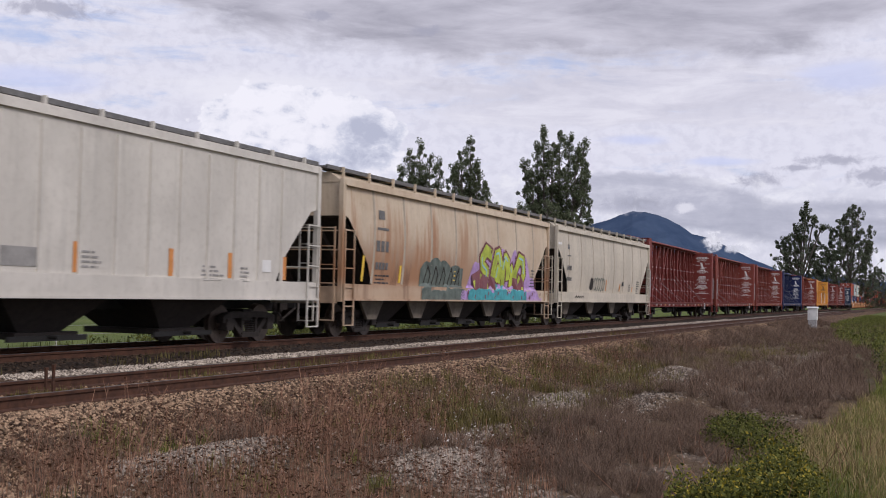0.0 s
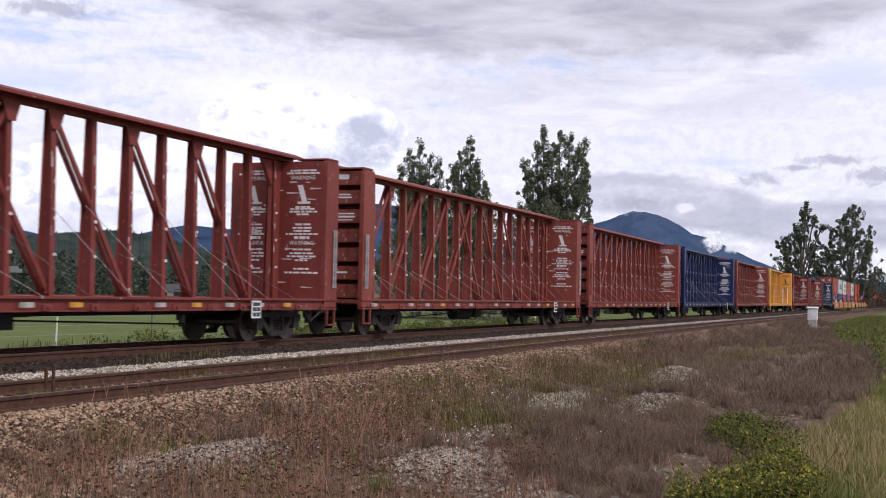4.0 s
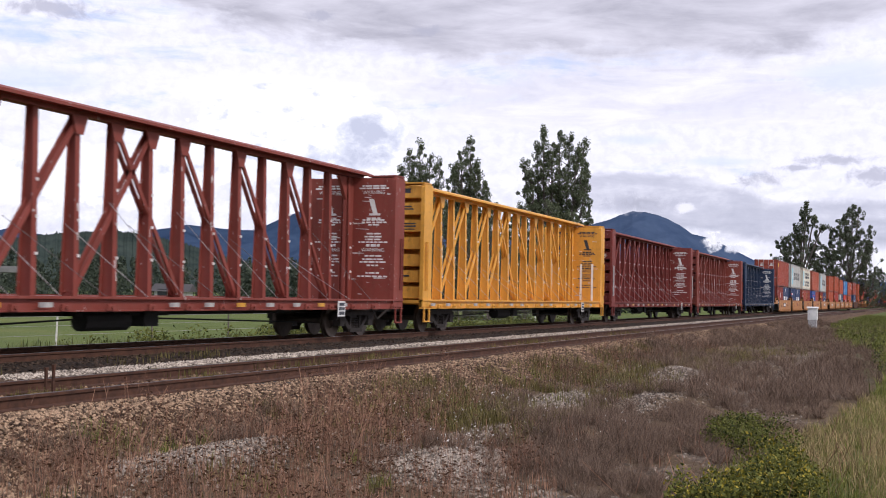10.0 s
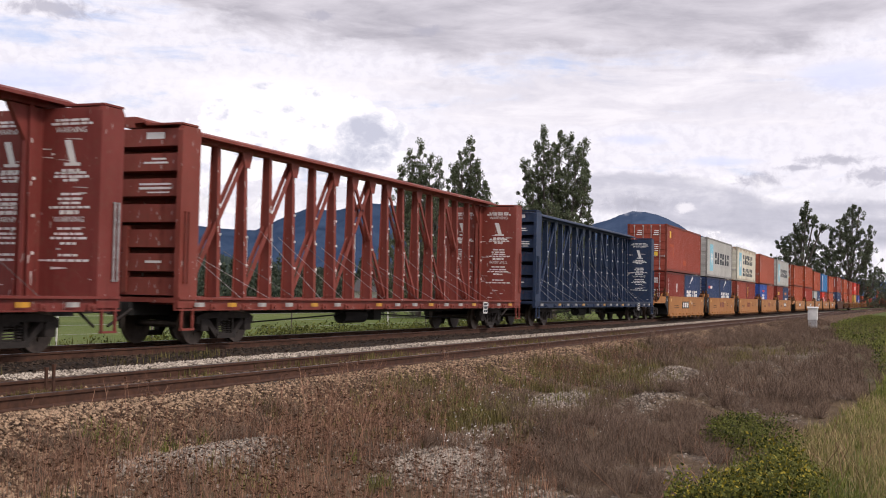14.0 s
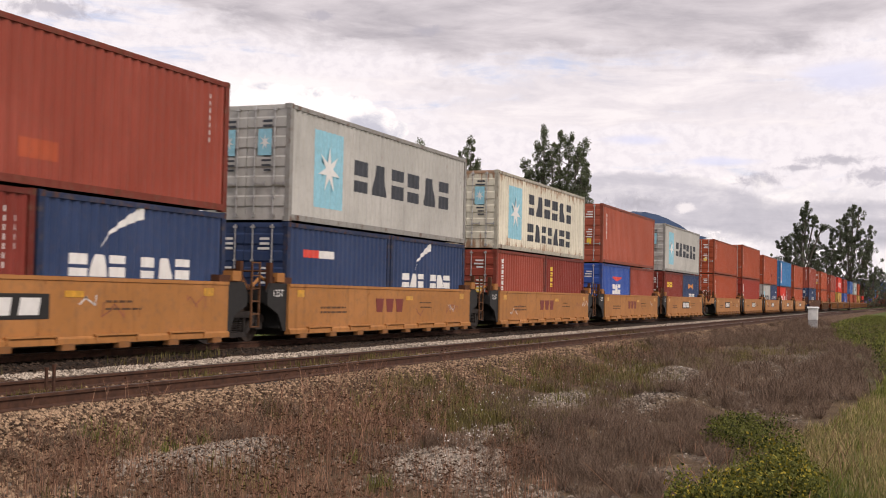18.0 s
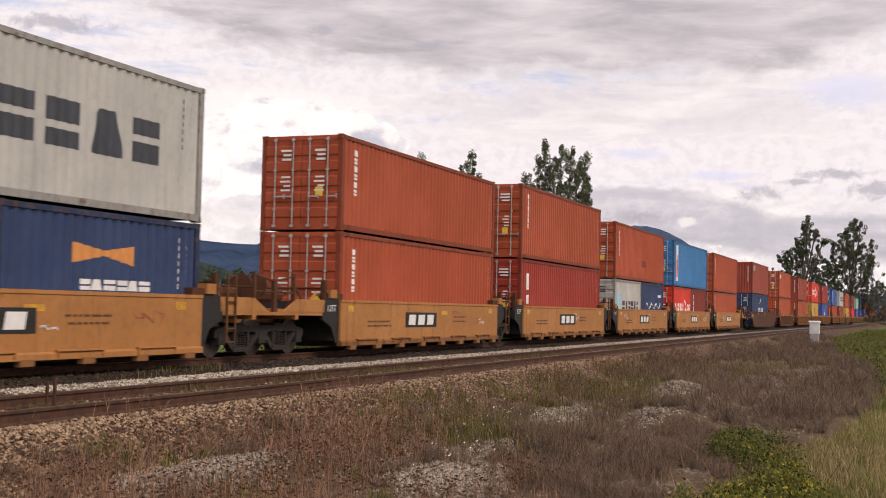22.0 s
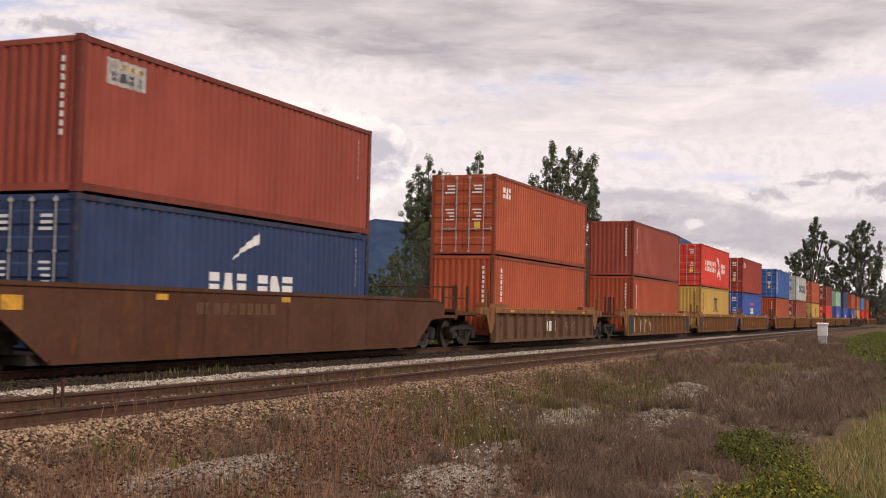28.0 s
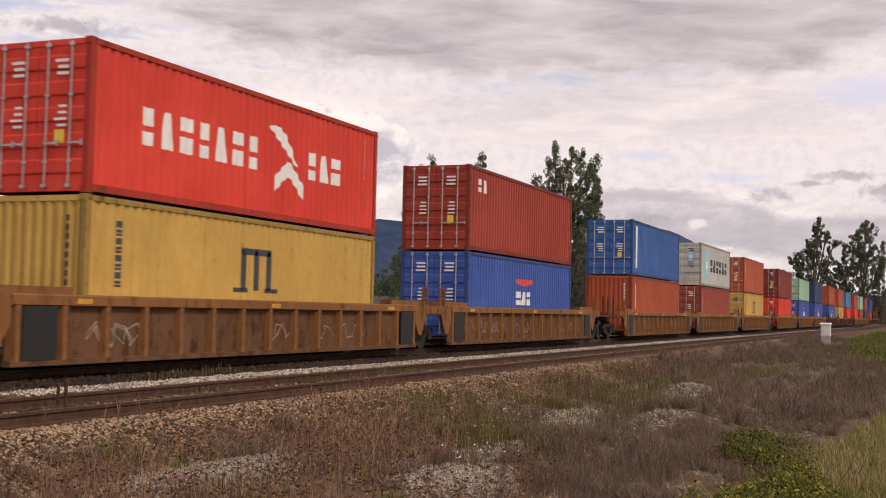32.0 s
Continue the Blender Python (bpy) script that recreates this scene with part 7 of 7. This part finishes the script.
def stalk_field(name, x, y, tall, seed, label, mat, width=0.004, branches=5, heads=True, head_mat=None):
    """Dead flower stalks: a stem, side branches near the top and small cupped heads."""
    r = np.random.default_rng(seed)
    n = len(x)
    h = tall * r.uniform(0.55, 1.25, n)
    base = np.stack([x, y, height(x, y) - 0.02], -1)
    lean = np.stack([r.normal(0, 0.2, n) * h, r.normal(0, 0.2, n) * h, h], -1)
    top = base + lean
    parts = [ribbons(base, top, width, width * 0.5, r)]
    tips = [top]
    for i in range(branches):
        f = r.uniform(0.35, 0.9, n)[:, None]
        s = base + lean * f
        e = s + np.stack([r.normal(0, 0.13, n), r.normal(0, 0.13, n), r.uniform(0.08, 0.30, n)], -1) * (h[:, None] * 0.9)
        parts.append(ribbons(s, e, width * 0.6, width * 0.3, r))
        tips.append(e)
    v, f = quads_of(np.concatenate(parts))
    stuff(name, v, f, mat, label, "weeds")
    if heads:
        t = np.concatenate(tips)
        t = t[r.uniform(0, 1, len(t)) < 0.15]
        cup = []
        for i in range(4):
            a = r.uniform(0, 6.283, len(t))
            d = np.stack([np.cos(a), np.sin(a), np.full(len(t), 0.9)], -1) * r.uniform(0.008, 0.024, len(t))[:, None]
            cup.append(ribbons(t, t + d, 0.006, 0.014, r))
        v, f = quads_of(np.concatenate(cup))
        stuff(name.replace("weeds", "seed_heads"), v, f, head_mat or SEED, "dark dried seed heads on the weeds", "weeds")


def blade_field(name, x, y, tall, seed, label, mat, width=0.005, droop=0.35):
    r = np.random.default_rng(seed)
    n = len(x)
    h = tall * r.uniform(0.4, 1.3, n)
    a = r.uniform(0, 6.283, n)
    out = np.stack([np.cos(a), np.sin(a), np.zeros(n)], -1) * (h * droop * r.uniform(0.1, 1.0, n))[:, None]
    base = np.stack([x, y, height(x, y) - 0.02], -1)
    mid = base + out * 0.35 + np.stack([0 * h, 0 * h, h * 0.62], -1)
    tip = base + out + np.stack([0 * h, 0 * h, h], -1)
    side = np.stack([-np.sin(a), np.cos(a), np.zeros(n)], -1) * (width * r.uniform(0.6, 1.4, n))[:, None]
    v = np.stack([base - side, base + side, mid + side * 0.8, mid - side * 0.8, tip], 1).reshape(-1, 3)
    o = (np.arange(n) * 5)[:, None]
    f = [tuple(q) for q in (o + np.array([0, 1, 2, 3])).tolist()] + [tuple(q) for q in (o + np.array([3, 2, 4])).tolist()]
    me = bpy.data.meshes.new(name)
    me.from_pydata(v.tolist(), [], f)
    me.materials.append(mat)
    return tagged(new(name, me), label, "grass", kind="stuff")


def bare(x, y, seed):
    """True where weeds may stand: few on the gravel heaps."""
    r = np.random.default_rng(seed + 7)
    k = np.ones(len(x), bool)
    for a, b, c, d, n in GRAVEL_SPOTS[:5] + GRAVEL_SPOTS[10:]:
        k &= (((x - a) / (c * 1.1)) ** 2 + ((y - b) / (d * 1.1)) ** 2 > 1) | (r.uniform(0, 1, len(x)) < 0.10)
    return k


def clumped(n, x0, x1, y0, y1, seed, thresh=-0.1, size=1.2, bias=1.3):
    x, y = spread(n, x0, x1, y0, y1, seed, bias)
    k = (waves(x, y, seed, size) + 0.4 * waves(x, y, seed + 1, size * 0.3) > thresh) & bare(x, y, seed)
    return x[k], y[k]


def tufts(n, per, x0, x1, y0, y1, seed, spread_r=0.10, thresh=-0.2, size=1.4, bias=1.3):
    x, y = clumped(n, x0, x1, y0, y1, seed, thresh, size, bias)
    r = np.random.default_rng(seed + 50)
    return np.repeat(x, per) + r.normal(0, spread_r, len(x) * per), np.repeat(y, per) + r.normal(0, spread_r, len(x) * per)


def green(p):
    """Keeps the places that lie on the green bank."""
    x, y = p
    edge = np.interp(x, [12, 17, 30, 43, 72, 100, 190], [2.3, 2.2, 0.9, 1.1, 4.3, 6.3, 8.0]) + 0.35 * waves(x, y, 120, 1.2)
    return x[y < edge], y[y < edge]


both = lambda *s: (np.concatenate([a for a, b in s]), np.concatenate([b for a, b in s]))
# rust-brown stalks in front and along the shoulder
stalk_field("dry_weeds", *both(clumped(2300, 8.3, 14.0, 4.0, 8.4, 61, -0.15, 0.7, 1.0), clumped(900, 11.0, 15.5, 4.4, 7.6, 62, -0.3, 0.8, 1.0)), 0.36, 63, "rust-brown dead flower stalks on the stony verge", STRAW, 0.0026, 6)
stalk_field("shoulder_weeds", *clumped(2600, 12.0, 46.0, 6.6, 9.0, 64, -0.05, 1.3, 1.2), 0.38, 65, "thin brown weeds on the ballast shoulder", STRAW, 0.003, 5, True)
stalk_field("tall_weeds", *both(clumped(230, 11.6, 15.2, 5.6, 7.6, 66, -0.3, 0.8, 1.0), clumped(70, 8.8, 12.5, 5.0, 8.0, 67, -0.3, 0.8, 1.0)), 0.72, 68, "tall dead wild-carrot stalks with cupped heads", STRAW, 0.0045, 6)
# grey-brown brush
def puffs(name, x, y, size, twigs, seed, label, mat, width=0.003):
    """Leafless little shrubs: twigs fanning out of one root."""
    r = np.random.default_rng(seed)
    n = len(x)
    root = np.stack([x, y, height(x, y) - 0.02], -1)
    big = size * r.uniform(0.5, 1.3, n)
    p = np.repeat(root, twigs, 0)
    s = np.repeat(big, twigs)
    d = r.normal(size=(n * twigs, 3))
    d[:, 2] = np.abs(d[:, 2]) * 1.1 + 0.35
    d /= np.linalg.norm(d, axis=1)[:, None]
    q = p + d * (s * r.uniform(0.6, 1.15, len(s)))[:, None]
    k = p + (q - p) * r.uniform(0.4, 0.8, len(s))[:, None]
    e = k + r.normal(size=(len(s), 3)) * (s * 0.16)[:, None] + np.array([0, 0, 1]) * (s * 0.18)[:, None]
    v, f = quads_of(np.concatenate([ribbons(p + (q - p) * 0.15, q, width, width * 0.5, r), ribbons(k, e, width * 0.7, width * 0.4, r)]))
    stuff(name, v, f, mat, label, "bush")


puffs("dry_brush", *both(clumped(1500, 13.6, 23.0, 3.2, 5.9, 71, -0.15, 1.0, 1.0), clumped(260, 10.4, 14.5, 2.6, 4.6, 74, 0.1, 0.8, 1.0), clumped(650, 13.5, 30.0, 1.7, 3.8, 174, -0.25, 1.0, 1.1), clumped(240, 20.0, 34.0, 5.6, 7.9, 73, 0.1, 1.0, 1.0)), 0.24, 60, 75, "low grey-brown leafless brush", BRUSH, 0.0019)
puffs("far_brush", *both(clumped(1900, 24.0, 110.0, 1.6, 8.3, 72, -0.15, 1.8, 1.2), clumped(420, 36.0, 115.0, 7.4, 8.9, 173, -0.4, 1.8, 1.3), clumped(160, 27.0, 44.0, 0.9, 3.2, 172, -0.5, 1.8, 1.0)), 0.42, 60, 76, "grey-brown brush along the verge", BRUSH, 0.0036)
puffs("shoulder_brush", *clumped(800, 8.6, 22.0, 5.4, 8.5, 77, 0.0, 0.8, 1.0), 0.26, 60, 78, "thin reddish dead brush by the ballast", BRUSH, 0.002)
# grass
blade_field("olive_grass", *both(tufts(3400, 13, 14.5, 44.0, 5.0, 8.6, 81, 0.12, -0.2, 1.2), tufts(420, 12, 8.4, 16.0, 5.0, 8.4, 82, 0.10, 0.3, 0.7), tufts(500, 14, 40.0, 90.0, 3.0, 8.2, 83, 0.2, -0.1, 3.0)), 0.20, 84, "olive and straw-coloured grass tufts", OLIVE, 0.005, 0.7)
blade_field("straw_grass", *both(tufts(700, 8, 8.4, 15.0, 3.5, 8.0, 85, 0.12, 0.0, 1.0, 1.0), tufts(500, 8, 15.0, 34.0, 3.0, 7.8, 86, 0.14, 0.1, 1.3)), 0.20, 87, "thin dry reddish grass among the stones", STRAW, 0.004, 0.3)
blade_field("green_grass", *both(tufts(420, 16, 8.4, 12.5, 5.2, 8.5, 88, 0.07, 0.5, 0.5, 1.0), tufts(500, 14, 15.0, 34.0, 5.4, 8.3, 188, 0.10, 0.35, 0.9, 1.0), green(tufts(3000, 12, 12.0, 34.0, -0.6, 3.4, 89, 0.14, -0.45, 1.3, 1.2))), 0.17, 90, "fresh green grass on the bank", LUSH, 0.005, 0.8)
blade_field("bleached_grass", *green(tufts(2300, 13, 12.4, 34.0, -0.8, 3.2, 91, 0.13, -0.1, 0.9, 1.2)), 0.24, 92, "tall bleached grass on the bank", PALE_GRASS, 0.004, 0.9)
blade_field("bank_grass", *green(tufts(3600, 12, 30.0, 190.0, -2.5, 6.8, 93, 0.35, -0.6, 4.0, 1.5)), 0.40, 94, "dense green growth on the far bank", LUSH, 0.016, 0.8)
blade_field("field_edge_grass", *both(tufts(2200, 12, 20.0, 95.0, 17.9, 21.5, 95, 0.25, -0.2, 2.5, 1.2)), 0.24, 96, "long grass along the field edge", LUSH, 0.008, 0.8)
blade_field("track_grass", *both(tufts(900, 9, 11.0, 50.0, 10.0, 11.9, 97, 0.08, 0.1, 1.0), tufts(70, 7, 12.0, 22.0, 13.3, 14.0, 197, 0.12, 0.1, 0.8, 1.0)), 0.17, 98, "sparse grass growing between the rails", OLIVE, 0.006)


def bramble():
    r = np.random.default_rng(101)
    bx, by = r.uniform(12.0, 21.0, 700), r.uniform(1.0, 3.5, 700)
    k = (waves(bx, by, 102, 0.8) > 0.0) & (by > 0.75 + 0.075 * bx - 0.6 + 0.4 * waves(bx, by, 113, 0.8)) & (by < 2.55 + 0.02 * (bx - 12) + 0.7 * waves(bx, by, 103, 0.8)) & (r.uniform(0, 1, 700) < 0.8)
    bx, by = bx[k], by[k]
    lift = 0.12 + 0.20 * (waves(bx, by, 104, 0.7) + 1) * 0.5
    c = np.stack([bx, by, height(bx, by) + lift], -1)
    fx, fy = green((r.uniform(34, 170, 2200), r.uniform(-2.0, 6.4, 2200)))
    v, f = leaf_cloud(c, np.tile([0.20, 0.20, 0.22], (len(c), 1)), 15000, 0.024, 105)
    stuff("bramble_patch", v, f, BRAMBLE, "low green bramble thicket on the bank", "bush")
    v, f = leaf_cloud(c[(c[:, 0] < 16.5)], np.tile([0.20, 0.20, 0.24], ((c[:, 0] < 16.5).sum(), 1)), 2600, 0.022, 106)
    stuff("yellowing_leaves", v, f, YELLOW_LEAF, "yellowing leaves on the bramble thicket", "bush")
    c = np.stack([fx, fy, height(fx, fy) + 0.22], -1)
    v, f = leaf_cloud(c, np.tile([0.5, 0.4, 0.22], (len(c), 1)), 60000, 0.055, 107)
    stuff("bank_bush", v, f, BRAMBLE, "low leafy growth on the far bank", "bush")
    canes = np.stack([r.uniform(12.4, 20, 100), r.uniform(0.6, 3.0, 100)], -1)
    p = np.stack([canes[:, 0], canes[:, 1], height(canes[:, 0], canes[:, 1])], -1)
    q = p + np.stack([r.normal(0, 0.2, 100), r.normal(0, 0.2, 100), r.uniform(0.2, 0.5, 100)], -1)
    v, f = quads_of(ribbons(p, q, 0.006, 0.003, r))
    stuff("bramble_canes", v, f, STRAW, "bare brown canes in the bramble", "bush")
    x, y = np.concatenate([r.normal(13.8, 0.9, 60), r.normal(18.5, 1.6, 40), r.uniform(13, 30, 200)]), np.concatenate([r.normal(5.3, 0.35, 60), r.normal(6.5, 0.5, 40), r.uniform(4, 8, 200)])
    c = np.stack([x, y, height(x, y) + r.uniform(0.12, 0.4, 300)], -1)
    v, f = leaf_cloud(c, np.tile([0.05, 0.05, 0.04], (300, 1)), 520, 0.011, 108)
    stuff("white_florets", v, f, FLOWER, "tiny white flower heads in the grass", "flowers")


bramble()


def field_bushes():
    r = np.random.default_rng(131)
    x = np.concatenate([r.uniform(38, 80, 260), r.uniform(27, 40, 30)])
    y = np.concatenate([r.uniform(20.5, 24.5, 260), r.uniform(21.0, 24.0, 30)])
    c = np.stack([x, y, height(x, y) + r.uniform(0.2, 0.75, len(x))], -1)
    v, f = leaf_cloud(c, np.tile([0.5, 0.5, 0.4], (len(c), 1)) * r.uniform(0.6, 1.3, (len(c), 1)), 26000, 0.05, 133)
    stuff("field_bushes", v, f, BRAMBLE, "dark green weedy growth along the field", "bush")


field_bushes()


# ---- things beside the line ----
def relay_box(x, y, z):
    b = new("relay_cabinet")
    b.location = (x, y, z)
    tagged(b, "white-painted trackside relay cabinet with overhanging lid", "cabinet")
    shell = plain("white_cabinet_paint", (0.66, 0.66, 0.64), 0.5, 0.0, 0.1, 2.0)
    part("body", Shape().box(-0.45, 0.45, -0.45, 0.45, 0.12, 1.25), shell, b)
    part("lid", Shape().prism([(-0.54, 1.25), (0.54, 1.25), (0.54, 1.32), (0.1, 1.42), (-0.1, 1.42), (-0.54, 1.32)], "y", -0.54, 0.54), shell, b)
    part("base", Shape().box(-0.4, 0.4, -0.4, 0.4, -0.9, 0.12), STEEL, b)
    b.scale = (0.75, 0.75, 0.75)
    d = part("door", Shape().box(-0.475, -0.45, -0.36, 0.36, 0.2, 1.18), shell, b)
    part("handle", Shape().box(-0.51, -0.475, 0.22, 0.26, 0.6, 0.8), STEEL, d)


relay_box(92.0, 7.25, -0.09)


def peg(x, y, tall):
    z = float(height(x, y))
    p = new("iron_peg")
    p.location = (x, y, z)
    tagged(p, "short rusty iron marker peg beside the rail", "peg", "pegs beside the rail")
    part("shaft", Shape().box(-0.018, 0.018, -0.016, 0.016, -0.1, tall), RAIL_SIDE, p)
    part("cap", Shape().box(-0.023, 0.023, -0.02, 0.02, tall - 0.03, tall + 0.008), RAIL_SIDE, p)


peg(12.72, 10.62, 0.42)
peg(13.0, 10.98, 0.36)


def fence(x0, x1, y, gap):
    f = new("field_fence")
    f.location = (0, y, -1.0)
    tagged(f, "weathered wooden post and wire field fence", "fence")
    post = shared("fence_post", lambda: Shape().rod((0, 0, -0.3), (0, 0, 1.25), 0.045, 7, 0.038))
    n = int((x1 - x0) / gap)
    for i in range(n + 1):
        part("post", post, PALE_POST if i % 5 == 2 else BARK, f, at=pose(x0 + i * gap, 0, 0, random.Random(i).uniform(-2, 2), random.Random(i + 9).uniform(-2, 2), 0))
    for z in (0.45, 0.8, 1.15):
        part("wire", Shape().rod((x0, 0, z), (x1, 0, z), 0.006, 4), STEEL, f)


PALE_POST = plain("pale_post", (0.55, 0.53, 0.48), 0.8)
fence(24.0, 96.0, 30.0, 6.0)


def overpass():
    o = new("overpass")
    o.location = (*bearing(46.3, 165), -1.0)
    o.rotation_euler = (0, 0, radians(136))
    tagged(o, "grey concrete road overpass across the fields", "bridge")
    concrete = plain("grey_concrete", (0.17, 0.168, 0.16), 0.9, 0.0, 0.2, 0.5)
    part("deck", Shape().box(-14, 14, -3, 3, 3.9, 4.4), concrete, o)
    part("parapet", Shape().box(-14, 14, -3.1, -2.9, 4.4, 4.8), concrete, o)
    for x in (-11, -4, 4, 11):
        part("pier", Shape().box(x - 0.35, x + 0.35, -2.5, 2.5, -0.5, 3.9).box(x - 0.5, x + 0.5, -2.8, 2.8, 3.6, 3.9), concrete, o)


overpass()


def house(az, dist, w, d, h, wall, label):
    g = new("house")
    g.location = (*bearing(az, dist), -1.0)
    g.rotation_euler = (0, 0, radians(az + 75))
    tagged(g, label, "house", "far houses")
    part("wall", Shape().box(-w / 2, w / 2, -d / 2, d / 2, -0.2, h), plain("siding", wall, 0.8), g)
    part("roof", Shape().prism([(-d / 2 - 0.5, h), (d / 2 + 0.5, h), (0, h + d * 0.32)], "x", -w / 2 - 0.4, w / 2 + 0.4), ROOF, g)
    for s in (-1, 1):
        for u in (-0.25, 0.25):
            part("window", Shape().box(u * w - 0.6, u * w + 0.6, s * d / 2 - 0.04, s * d / 2 + 0.04, 1.0, 2.2), GLASSY, g)


ROOF = plain("dark_shingle", (0.06, 0.055, 0.055), 0.9)
GLASSY = plain("dark_window", (0.02, 0.025, 0.03), 0.15)
house(34.6, 150, 4, 3, 1.9, (0.55, 0.55, 0.53), "small white shed across the field")
house(24.8, 160, 6, 5, 2.4, (0.5, 0.48, 0.44), "small pale farmhouse among the trees")


# ---- what moves ----
def motions():
    times = [0, 4, 8, 12, 16, 20, 24, 28, 32]
    for ob, x0, *z in MOVERS:
        walk(ob, [(t, pose(x0 - gone(t), YC, z[0] if z else 0)) for t in times])
    frames = [i / FPS for i in range(32 * FPS + 1)]
    for wheel, dx in ROLLING[:ROLL]:
        walk(wheel, [(t, pose(dx, 0, WHEEL_R, 0, -math.degrees(gone(t) / WHEEL_R) % 360, 0)) for t in frames])


ROLL = 400
motions()
